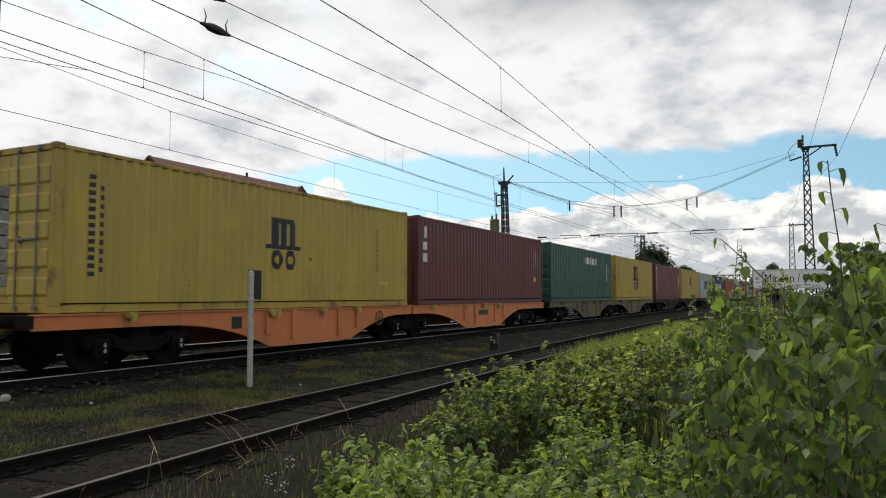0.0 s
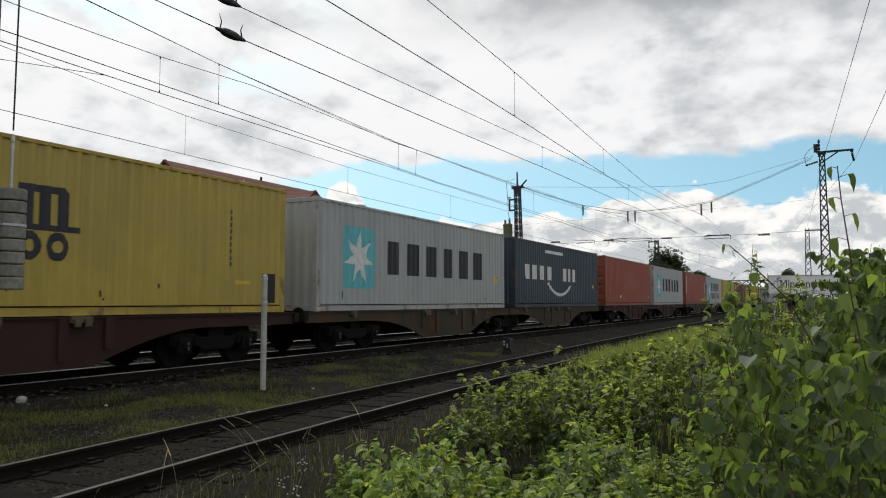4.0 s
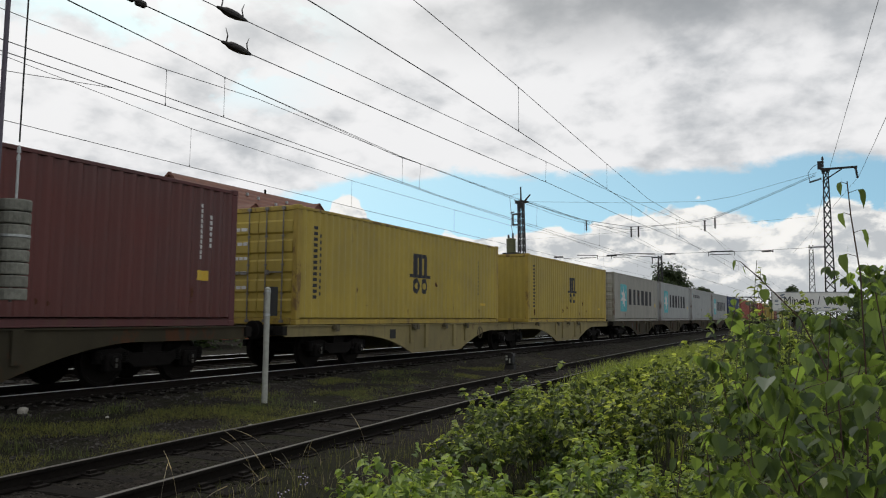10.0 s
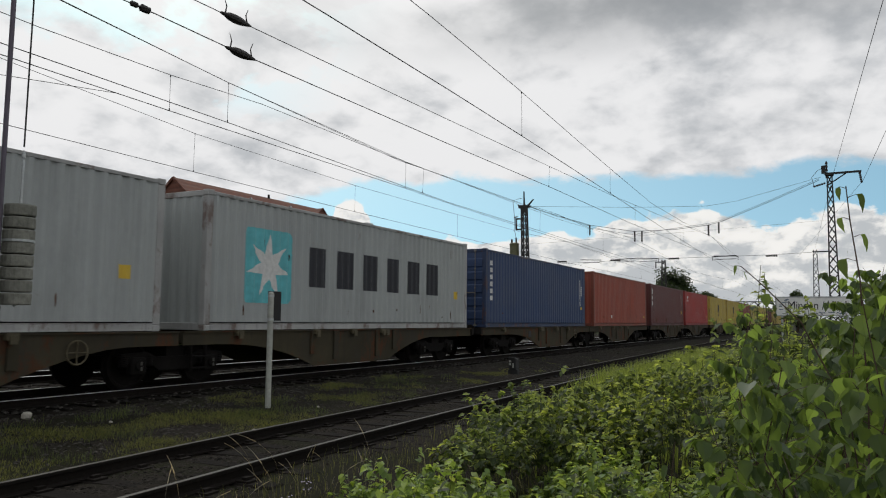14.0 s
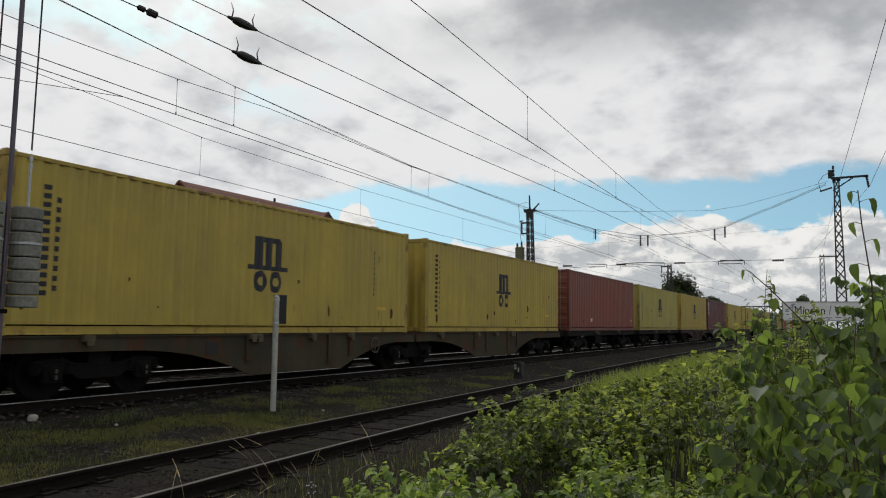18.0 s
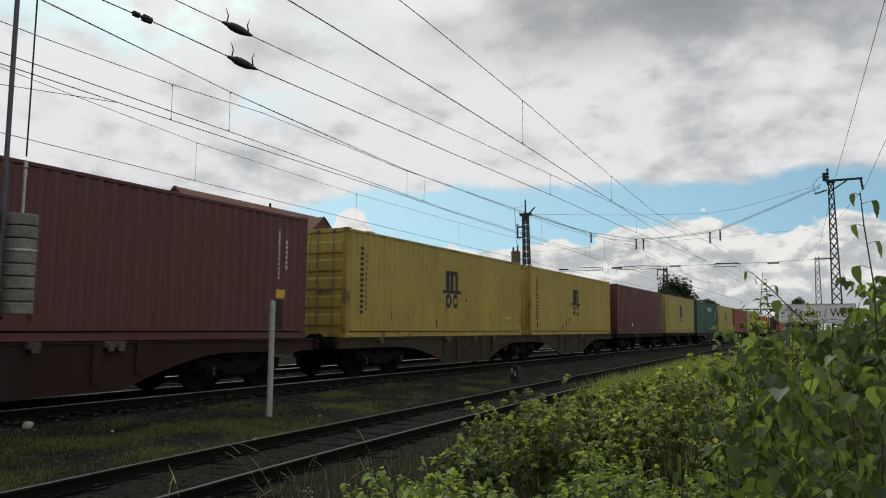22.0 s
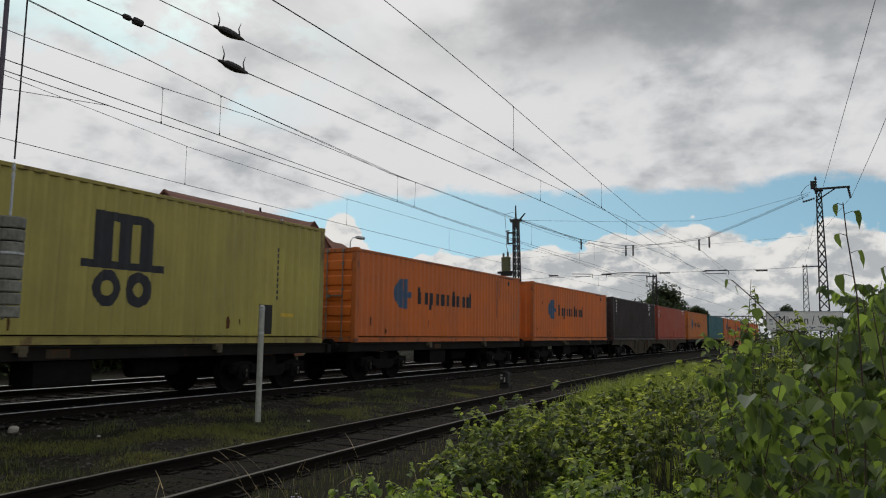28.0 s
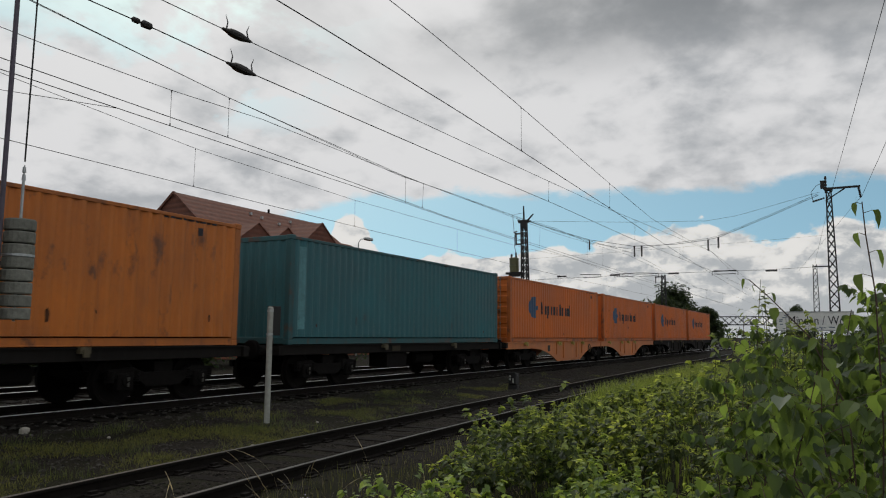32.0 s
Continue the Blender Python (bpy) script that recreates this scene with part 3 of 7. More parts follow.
def build_track(name, centre, x0, x1, step, lift, label, sleeper_to):
    track = empty(name, 0, 0, 0, label, "railway track", kind="structure")
    xs = [x0 + (x1 - x0) * i / 60 for i in range(61)] if name == "side_track" else [x0, -5, 60, 150, x1]
    for side in (-0.7535, 0.7535):
        rail_part([(x, centre(x) + side) for x in xs], track, lift, M["rail_worn"] if name == "side_track" else M["rail_top"])
    rng = random.Random(name)
    me = soft_box(-0.125, 0.125, -1.26, 1.26, -0.15, 0.0, 0.015)
    shared = bpy.data.meshes.new("sleeper")
    me.to_mesh(shared)
    me.free()
    shared.materials.append(M["wood"])
    plate_bm = boxes((-0.09, 0.09, -0.19, 0.19, 0, 0.02), (-0.05, 0.05, 0.07, 0.13, 0.02, 0.05), (-0.05, 0.05, -0.13, -0.07, 0.02, 0.05))
    plate = bpy.data.meshes.new("rail_plate")
    plate_bm.to_mesh(plate)
    plate_bm.free()
    plate.materials.append(M["rail"])
    x = x0
    while x < sleeper_to:
        s = part("sleeper", shared, None, track)
        slope = math.degrees(math.atan2(centre(x + 0.5) - centre(x), 0.5))
        s.matrix_basis = pose(x + rng.uniform(-0.03, 0.03), centre(x) + rng.uniform(-0.04, 0.04), lift - 0.157 - (0.0 if name == "side_track" else 0.01), 0, 0, slope + rng.uniform(-1, 1))
        if name == "side_track":
            for side in (-0.7535, 0.7535):
                q = part("rail_plate", plate, None, s)
                q.matrix_basis = pose(0, side, 0.002)
        x += step
    return track


TRAIN_Y = 12.525
build_track("side_track", near_centre, -6, 120, 0.65, -0.25, "rusty side track on dark buried wooden sleepers", 40)
build_track("main_track", lambda x: TRAIN_Y, -40, 700, 0.62, 0.0, "main line track with bright worn rails", 60)
build_track("far_track", lambda x: 16.8, -40, 700, 0.62, 0.0, "second main line track behind the train", 40)


def stones(name, count, place, size, mat, label, seed):
    """Loose stones: squashed, turned octahedra and cubes in one mesh."""
    rng = random.Random(seed)
    base = [(1, 0, 0), (-1, 0, 0), (0, 1, 0), (0, -1, 0), (0, 0, 0.8), (0.55, 0.6, 0.5), (-0.6, -0.5, 0.45), (-0.5, 0.6, 0.4), (0.6, -0.55, 0.4)]
    tris = [(0, 5, 4), (5, 2, 4), (2, 7, 4), (7, 1, 4), (1, 6, 4), (6, 3, 4), (3, 8, 4), (8, 0, 4), (0, 2, 5), (2, 1, 7), (1, 3, 6), (3, 0, 8)]
    verts, faces = [], []
    for _ in range(count):
        x, y, z = place(rng)
        s = rng.uniform(*size)
        a = rng.uniform(0, math.tau)
        ca, sa = math.cos(a), math.sin(a)
        kx, ky, kz = rng.uniform(0.7, 1.3), rng.uniform(0.7, 1.2), rng.uniform(0.5, 1.0)
        tilt = rng.uniform(-0.4, 0.4)
        o = len(verts)
        for p in base:
            px, py, pz = p[0] * kx * s * rng.uniform(0.85, 1.15), p[1] * ky * s * rng.uniform(0.85, 1.15), p[2] * kz * s
            pz += px * tilt
            verts.append((x + px * ca - py * sa, y + px * sa + py * ca, z + pz))
        faces += [(o + f[0], o + f[1], o + f[2]) for f in tris]
    ob = new(name, mesh_of(name, verts, faces, mat))
    return tagged(ob, label, "gravel", kind="stuff")


def side_bed(rng):
    x = 2.5 + 34 * rng.random() ** 1.8
    y = near_centre(x) + rng.gauss(0, 0.80)
    return x, y, ground_height(x, y) - 0.01


def main_bed(rng):
    x = 4 + 70 * rng.random() ** 1.5
    y = rng.uniform(10.7, 18.8)
    return x, y, ground_height(x, y) - 0.005 + (0.05 if abs(y - TRAIN_Y) < 1.4 else 0.0)


def strip(rng):
    x = 3 + 40 * rng.random() ** 1.5
    y = rng.uniform(near_centre(x) + 1.0, 11.2)
    return x, y, ground_height(x, y) - 0.008


stones("side_ballast", 22000, side_bed, (0.012, 0.034), M["side_stone"], "dark grimy ballast stones round the side track", 3)
stones("main_ballast", 16000, main_bed, (0.022, 0.05), M["stone"], "dark ballast stones along the main line", 4)
stones("cess_gravel", 24000, strip, (0.010, 0.034), M["stone"], "gravel scattered between the tracks", 5)


# ---- train ----
HALF, WIDE, HIGH, LOW_TALL = 6.096, 1.219, 2.896, 2.591
PITCH, DEEP = 0.278, 0.036


def ridge(x):
    """Depth of the corrugated wall at x: 0 on the outer flats."""
    u = (x / PITCH) % 1.0
    if u < 0.26:
        return 0.0
    if u < 0.5:
        return DEEP * (u - 0.26) / 0.24
    if u < 0.76:
        return DEEP
    return DEEP * (1.0 - u) / 0.24


def breaks(lo, hi):
    out = [lo]
    k = math.floor(lo / PITCH)
    while k * PITCH < hi:
        out += [v for v in (k * PITCH, (k + 0.26) * PITCH, (k + 0.5) * PITCH, (k + 0.76) * PITCH) if lo + 1e-4 < v < hi - 1e-4]
        k += 1
    return out + [hi]


def corrugated(lo, hi, z0, z1, put):
    """A folded steel sheet from lo to hi; put(u, depth, z) gives the place."""
    us = breaks(lo, hi)
    verts, faces = [], []
    for u in us:
        for z in (z0, z1):
            verts.append(put(u, ridge(u), z))
        for z in (z0, z1):
            verts.append(put(u, ridge(u) + 0.004, z))
    for i in range(len(us) - 1):
        a, b = i * 4, i * 4 + 4
        faces += [(a, b, b + 1, a + 1), (a + 3, b + 3, b + 2, a + 2)]
    return verts, faces


WALL_OUT = WIDE - 0.012


def container_meshes(colour, TALL):
    """The meshes of a forty-foot box of one height in one colour."""
    mat = M[colour]
    out = {}

    frame_mat = M["frame_" + colour]

    def keep(name, bm):
        me = bpy.data.meshes.new(name)
        bm.to_mesh(me)
        bm.free()
        me.materials.append(frame_mat if name in ("corner_post", "corner_casting", "bottom_rail", "top_rail", "end_sill", "end_header") else mat)
        out[name] = me

    out["side_wall_a"] = mesh_of("side_wall", *corrugated(-HALF + 0.15, HALF - 0.15, 0.178, TALL - 0.09, lambda u, d, z: (u, -WALL_OUT + d, z)), mat)
    out["side_wall_b"] = mesh_of("side_wall", *corrugated(-HALF + 0.15, HALF - 0.15, 0.15, TALL - 0.09, lambda u, d, z: (u, WALL_OUT - d, z)), mat)
    out["end_wall_a"] = mesh_of("end_wall", *corrugated(-WIDE + 0.15, WIDE - 0.15, 0.16, TALL - 0.11, lambda u, d, z: (-HALF + 0.02 + d, u, z)), mat)
    out["end_wall_b"] = mesh_of("end_wall", *corrugated(-WIDE + 0.15, WIDE - 0.15, 0.16, TALL - 0.11, lambda u, d, z: (HALF - 0.02 - d, u, z)), mat)
    out["roof"] = mesh_of("roof", *corrugated(-HALF + 0.1, HALF - 0.1, -WIDE + 0.05, WIDE - 0.05, lambda u, d, z: (u, z, TALL - 0.020 - d * 0.5)), mat)
    keep("floor", boxes((-HALF + 0.1, HALF - 0.1, -WIDE + 0.05, WIDE - 0.05, 0.10, 0.15)))
    keep("corner_post", soft_box(-0.085, 0.085, -0.075, 0.075, 0.118, TALL - 0.118, 0.012))
    bm = soft_box(-0.089, 0.089, -0.081, 0.081, 0, 0.118, 0.012)
    keep("corner_casting", bm)
    bm = prism(bmesh.new(), [(-0.036, 0.012), (-0.036, 0.03), (-0.029, 0.036), (-0.029, 0.132), (-0.036, 0.138), (-0.036, 0.150), (0.03, 0.150), (0.03, 0.012)], -HALF + 0.17, HALF - 0.17)
    for v in bm.verts:
        v.co.x, v.co.y = v.co.y, v.co.x
    bmesh.ops.recalc_face_normals(bm, faces=bm.faces[:])
    keep("bottom_rail", bm)
    keep("top_rail", soft_box(-HALF + 0.17, HALF - 0.17, -0.03, 0.03, TALL - 0.10, TALL - 0.028, 0.008))
    keep("end_sill", soft_box(-0.06, 0.06, -WIDE + 0.16, WIDE - 0.16, 0.01, 0.16, 0.01))
    keep("end_header", soft_box(-0.06, 0.06, -WIDE + 0.16, WIDE - 0.16, TALL - 0.13, TALL - 0.012, 0.01))
    w = WIDE - 0.16
    outline = [(0.02, TALL - 0.14), (0.02, 0.17), (-0.02, 0.17)]
    for k in range(5):
        z, g = 0.28 + k * (TALL - 0.5) / 5, (TALL - 0.5) / 5
        outline += [(-0.02, z), (-0.052, z + 0.10 * g), (-0.052, z + 0.62 * g), (-0.02, z + 0.72 * g)]
    outline.append((-0.02, TALL - 0.14))
    bm = prism(bmesh.new(), outline, 0.01, w)
    bmesh.ops.recalc_face_normals(bm, faces=bm.faces[:])
    keep("door", bm)
    return out


BAR_MESH = {}
for h in (HIGH, LOW_TALL):
    BAR = boxes((-0.085, -0.062, -0.012, 0.012, 0.05, h - 0.03), (-0.095, -0.03, -0.045, 0.045, 0.05, 0.12), (-0.095, -0.03, -0.045, 0.045, h - 0.11, h - 0.04), (-0.09, -0.055, -0.03, 0.03, 0.72, 0.77), (-0.09, -0.055, -0.03, 0.03, 1.42, 1.47), (-0.09, -0.055, -0.03, 0.03, 2.12, 2.17))
    BAR_MESH[h] = bpy.data.meshes.new("locking_bar")
    BAR.to_mesh(BAR_MESH[h])
    BAR.free()
    BAR_MESH[h].materials.append(M["bar"])
HANDLE_BM = boxes((-0.105, -0.08, 0.0, 0.48, 1.25, 1.285), (-0.11, -0.03, 0.42, 0.50, 1.21, 1.32))
HANDLE_MESH = bpy.data.meshes.new("door_handle")
HANDLE_BM.to_mesh(HANDLE_MESH)
HANDLE_BM.free()
HANDLE_MESH.materials.append(M["bar"])
COLOURS = {}


def build_container(colour, doors, label, TALL):
    if (colour, TALL) not in COLOURS:
        COLOURS[colour, TALL] = container_meshes(colour, TALL)
    k = COLOURS[colour, TALL]
    root = empty("shipping_container", 0, 0, 0, label, "container", "containers on the train")
    part("side_wall", k["side_wall_a"], None, root)
    part("side_wall", k["side_wall_b"], None, root)
    part("end_wall", k["end_wall_b"], None, root)
    part("roof", k["roof"], None, root)
    part("floor", k["floor"], None, root)
    for sx in (-1, 1):
        for sy in (-1, 1):
            part("corner_post", k["corner_post"], None, root).matrix_basis = pose(sx * (HALF - 0.089), sy * (WIDE - 0.081), 0)
            for z in (0, TALL - 0.118):
                part("corner_casting", k["corner_casting"], None, root).matrix_basis = pose(sx * (HALF - 0.089), sy * (WIDE - 0.081), z)
        part("end_sill", k["end_sill"], None, root).matrix_basis = pose(sx * (HALF - 0.07), 0, 0)
        part("end_header", k["end_header"], None, root).matrix_basis = pose(sx * (HALF - 0.07), 0, 0)
    for sy in (-1, 1):
        turn = 0 if sy < 0 else 180
        part("bottom_rail", k["bottom_rail"], None, root).matrix_basis = pose(0, sy * (WIDE - 0.036), 0, 0, 0, turn)
        part("top_rail", k["top_rail"], None, root).matrix_basis = pose(0, sy * (WIDE - 0.036), 0, 0, 0, turn)
    if doors:
        for sy in (-1, 1):
            d = part("door", k["door"], None, root)
            d.matrix_basis = pose(-HALF + 0.05, 0, 0) if sy > 0 else pose(-HALF + 0.05, -WIDE + 0.15, 0)
            for y in (0.28, 0.80):
                part("locking_bar", BAR_MESH[TALL], None, d, "galvanised locking bar").matrix_basis = pose(0, y, 0)
            part("door_handle", HANDLE_MESH, None, d, "galvanised door handle").matrix_basis = pose(0, 0.28, 0)
    else:
        part("end_wall", k["end_wall_a"], None, root)
    return root


# painted marks, folded over the corrugation of the near wall
def mark_mesh(name, shapes, mat, face="side"):
    """shapes: outlines in x and z on the near wall (or y and z on the end)."""
    bm = bmesh.new()
    for s in shapes:
        bm.faces.new([bm.verts.new((u, 0, z)) for u, z in s])
    bmesh.ops.triangulate(bm, faces=bm.faces[:])
    lo, hi = min(v.co.x for v in bm.verts), max(v.co.x for v in bm.verts)
    if face == "side":
        for u in breaks(lo, hi)[1:-1]:
            bmesh.ops.bisect_plane(bm, geom=bm.verts[:] + bm.edges[:] + bm.faces[:], plane_co=(u, 0, 0), plane_no=(1, 0, 0))
        for v in bm.verts:
            v.co.y = -WALL_OUT + ridge(v.co.x + 1e-5) - 0.005
    else:
        for v in bm.verts:
            v.co = Vector((-HALF - 0.004, -v.co.x, v.co.z))
    bmesh.ops.recalc_face_normals(bm, faces=bm.faces[:])
    me = bpy.data.meshes.new(name)
    bm.to_mesh(me)
    bm.free()
    me.materials.append(mat)
    return me


def rect(x0, x1, z0, z1):
    return [(x0, z0), (x1, z0), (x1, z1), (x0, z1)]


def arc_band(cx, cz, r0, r1, a0, a1, kx=1.0, n=10):
    outer = [(cx + kx * r1 * math.cos(radians(a0 + (a1 - a0) * i / n)), cz + r1 * math.sin(radians(a0 + (a1 - a0) * i / n))) for i in range(n + 1)]
    inner = [(cx + kx * r0 * math.cos(radians(a0 + (a1 - a0) * i / n)), cz + r0 * math.sin(radians(a0 + (a1 - a0) * i / n))) for i in range(n + 1)]
    return [[outer[i], outer[i + 1], inner[i + 1], inner[i]] for i in range(n)]


def blocks(x0, x1, z0, z1, n, gap=0.18):
    """A row of n plain blocks in place of a name."""
    w = (x1 - x0) / n
    return [rect(x0 + i * w, x0 + (i + 1 - gap) * w, z0, z1) for i in range(n)]


def column(x0, x1, z0, z1, n, gap=0.35):
    h = (z1 - z0) / n
    return [rect(x0, x1, z0 + i * h, z0 + (i + 1 - gap) * h) for i in range(n)]


def letter_blocks(x0, x1, z0, z1, n):
    """A row of n plain upright blocks in place of a bold name."""
    return blocks(x0, x1, z0, z1, n, 0.42)


def star(cx, cz, r, n=7):
    pts = []
    for i in range(2 * n):
        a = math.pi / 2 + i * math.pi / n
        q = r if i % 2 == 0 else r * 0.40
        pts.append((cx + q * math.cos(a), cz + q * math.sin(a)))
    return [[(cx, cz), pts[i], pts[(i + 1) % (2 * n)]] for i in range(2 * n)]


def rounded(x0, x1, z0, z1, r):
    out = []
    for cx, cz, a in ((x1 - r, z0 + r, -90), (x1 - r, z1 - r, 0), (x0 + r, z1 - r, 90), (x0 + r, z0 + r, 180)):
        out += [(cx + r * math.cos(radians(a + 30 * k)), cz + r * math.sin(radians(a + 30 * k))) for k in range(4)]
    return out


EMBLEM = [rect(-0.46, -0.20, 1.50, 2.02), rect(-0.08, 0.12, 1.50, 2.02), rect(0.24, 0.46, 1.50, 2.02), rect(-0.64, 0.68, 1.40, 1.50)]
EMBLEM += [[(-0.46, 2.02), (0.46, 2.02), (0.46, 2.06), (0.36, 2.14), (-0.46, 2.14)]]
EMBLEM += arc_band(-0.24, 1.15, 0.10, 0.24, 0, 360, 0.9, 14) + arc_band(0.26, 1.15, 0.10, 0.24, 0, 360, 0.9, 14)
SIDE_TEXT = [column(-5.41, -5.29, 0.64, 2.50, 13, 0.42), column(-5.19, -5.09, 0.72, 2.33, 10, 0.45)]
MARKS = {}


def marks(kind):
    """(name, mesh, label) of the paint marks for a kind of box, made once."""
    if kind in MARKS:
        return MARKS[kind]
    out = []
    if kind in ("emblem", "emblem_big", "emblem_stripe"):
        k = 1.0 if kind == "emblem" else 1.38
        shapes = [[(u * k, 1.53 + (z - 1.53) * k) for u, z in s] for s in EMBLEM]
        out.append(("painted_emblem", mark_mesh("painted_emblem", shapes, M["ink"]), "dark blue-black painted emblem"))
        for text in SIDE_TEXT:
            out.append(("side_lettering", mark_mesh("side_lettering", text, M["ink"]), "column of small dark bars"))
        if kind == "emblem_stripe":
            out.append(("painted_stripe", mark_mesh("painted_stripe", [rect(0.92, 3.03, 0.16, 0.25)], M["sticker"]), "bright yellow stripe low on the wall"))
        out.append(("small_print", mark_mesh("small_print", [rect(4.30, 4.36, 1.0 + 0.14 * k, 1.09 + 0.14 * k) for k in range(9)], M["ink"]), ""))
        out.append(("warning_sticker", mark_mesh("warning_sticker", [rect(4.45, 4.95, 0.62, 0.70)], M["sticker"]), "yellow sticker"))
    elif kind in ("star", "star_double", "star_small", "star_shifted"):
        if kind == "star_small":
            sq, row, two = (-5.98, -5.62, 1.95, 2.42), (-5.25, -1.30, 2.06, 2.34), None
        else:
            sq, row, two = (-4.95, -3.36, 0.60, 2.26), (-2.70, 4.45, 1.03, 2.0), None
            if kind == "star_double":
                sq, row, two = (-4.80, -3.16, 0.56, 2.26), (-2.36, 3.72, 1.42, 2.24), (-2.33, 3.72, 0.56, 1.16)
            if kind == "star_shifted":
                sq, row = (-4.62, -3.06, 0.58, 2.24), (-2.52, 4.52, 1.03, 2.0)
        out.append(("emblem_field", mark_mesh("emblem_field", [rounded(*sq, 0.12)], M["sky_blue"]), "light blue emblem field"))
        cx, cz, r = (sq[0] + sq[1]) / 2, (sq[2] + sq[3]) / 2, (sq[1] - sq[0]) * 0.46
        st = mark_mesh("emblem_star", star(cx, cz, r), M["ink_white"])
        for v in st.vertices:
            v.co.y -= 0.004
        out.append(("emblem_star", st, "white seven-pointed star"))
        n = 10 if kind == "star_small" else 6
        out.append(("side_lettering", mark_mesh("side_lettering", letter_blocks(*row, n), M["ink"]), "row of bold dark blocks"))
        if two:
            out.append(("side_lettering", mark_mesh("side_lettering", letter_blocks(*two, 7), M["ink"]), "second row of dark blocks"))
        out.append(("warning_sticker", mark_mesh("warning_sticker", [rect(5.15, 5.4, 0.95, 1.2)], M["sticker"]), "yellow sticker"))
    elif kind == "curl":
        for text in (letter_blocks(-5.0, -1.2, 1.21, 1.83, 4), letter_blocks(0.2, 2.35, 1.21, 1.83, 3)):
            out.append(("side_lettering", mark_mesh("side_lettering", text, M["ink_white"]), "bold white blocks"))
        out.append(("painted_emblem", mark_mesh("painted_emblem", arc_band(-0.3, 2.35, 1.72, 1.86, 225, 312, 1.35, 14) + [rect(-2.4, 0.08, 2.43, 2.57)], M["ink_white"]), "white swoosh"))
        out.append(("warning_sticker", mark_mesh("warning_sticker", [[(5.12, 0.95), (5.40, 0.95), (5.26, 1.15)]], M["sticker"]), "yellow warning triangle"))
    elif kind == "tall":
        out.append(("side_lettering", mark_mesh("side_lettering", [rect(-5.62, -5.50, 2.18, 2.56), rect(-5.70, -5.40, 1.80, 2.06), rect(-5.70, -5.40, 1.40, 1.68)], M["ink_white"]), "tall white marks one above another"))
        out.append(("small_print", mark_mesh("small_print", column(5.05, 5.12, 1.35, 2.5, 11, 0.25) + column(5.3, 5.37, 1.6, 2.3, 6, 0.3), M["ink_white"]), "column of small white print"))
        out.append(("warning_sticker", mark_mesh("warning_sticker", [rect(5.0, 5.3, 0.92, 1.12)], M["sticker"]), "yellow sticker"))
    elif kind == "name":
        out.append(("side_lettering", mark_mesh("side_lettering", letter_blocks(0.0, 2.65, 2.06, 2.42, 7), M["ink_white"]), "row of white blocks"))
        out.append(("small_print", mark_mesh("small_print", column(4.95, 5.02, 1.2, 2.2, 11, 0.3) + column(5.3, 5.36, 1.6, 2.0, 5, 0.3), M["ink_white"]), "column of small white print"))
    elif kind in ("vertical_white", "vertical_blue"):
        if kind == "vertical_blue":
            out.append(("emblem_field", mark_mesh("emblem_field", [rect(-5.70, -5.36, 0.72, 2.30)], M["band_blue"]), "blue lettering band"))
            out.append(("painted_emblem", mark_mesh("painted_emblem", [rect(-5.72, -5.34, 2.34, 2.66)], M["ink_white"]), "worn white square"))
        col = mark_mesh("side_lettering", column(-5.61, -5.45, 0.80, 2.22, 6, 0.36) if kind == "vertical_blue" else column(-5.64, -5.44, 1.0, 2.56, 6, 0.34), M["ink_white"])
        for v in col.vertices:
            v.co.y -= 0.004
        out.append(("side_lettering", col, "column of white blocks"))
        out.append(("small_print", mark_mesh("small_print", column(5.25, 5.32, 1.0, 2.3, 11, 0.25) + column(5.5, 5.56, 1.5, 2.0, 5, 0.3), M["ink_white"]), "column of small white print"))
        out.append(("warning_sticker", mark_mesh("warning_sticker", [rect(5.46, 5.58, 0.82, 0.95)], M["sticker"]), "yellow sticker"))
    elif kind == "print":
        out.append(("small_print", mark_mesh("small_print", column(5.1, 5.17, 0.9, 2.4, 12, 0.25) + column(5.4, 5.47, 1.4, 2.2, 6, 0.3) + [rect(-2.7, -2.45, 0.45, 0.62), rect(4.2, 4.35, 0.35, 0.42)], M["ink_white"]), "column of small white print"))
        out.append(("warning_sticker", mark_mesh("warning_sticker", [rect(5.42, 5.55, 0.5, 0.62)], M["sticker"]), "yellow sticker"))
    elif kind == "corner_name":
        out.append(("side_lettering", mark_mesh("side_lettering", letter_blocks(-5.82, -4.95, 1.68, 2.20, 3), M["ink_white"]), "short row of white blocks"))
        out.append(("small_print", mark_mesh("small_print", blocks(4.4, 5.5, 2.42, 2.5, 8) + blocks(4.6, 5.3, 2.2, 2.27, 5), M["ink_white"]), "small white print"))
    elif kind == "corner_mark":
        out.append(("painted_emblem", mark_mesh("painted_emblem", [[(-5.2, 2.2), (-5.0, 2.2), (-4.8, 2.5), (-5.0, 2.5)], rect(-4.85, -4.6, 2.3, 2.5)] + blocks(-5.45, -4.45, 2.03, 2.12, 7), M["ink_white"]), "small white emblem"))
        out.append(("warning_sticker", mark_mesh("warning_sticker", [rect(5.4, 5.6, 0.7, 0.85)], M["sticker"]), "yellow sticker"))
    elif kind == "orange_streaks":
        out = marks("orange_name") + [("dirt_streak", mark_mesh("dirt_streak", [[(x, 2.32), (x + 0.10, 2.34), (x + 0.11, z), (x + 0.05, z - 0.1)]], M["ink"]), "black run-off streak") for x, z in ((3.72, 0.95), (3.96, 1.6))]
    elif kind == "pale_band":
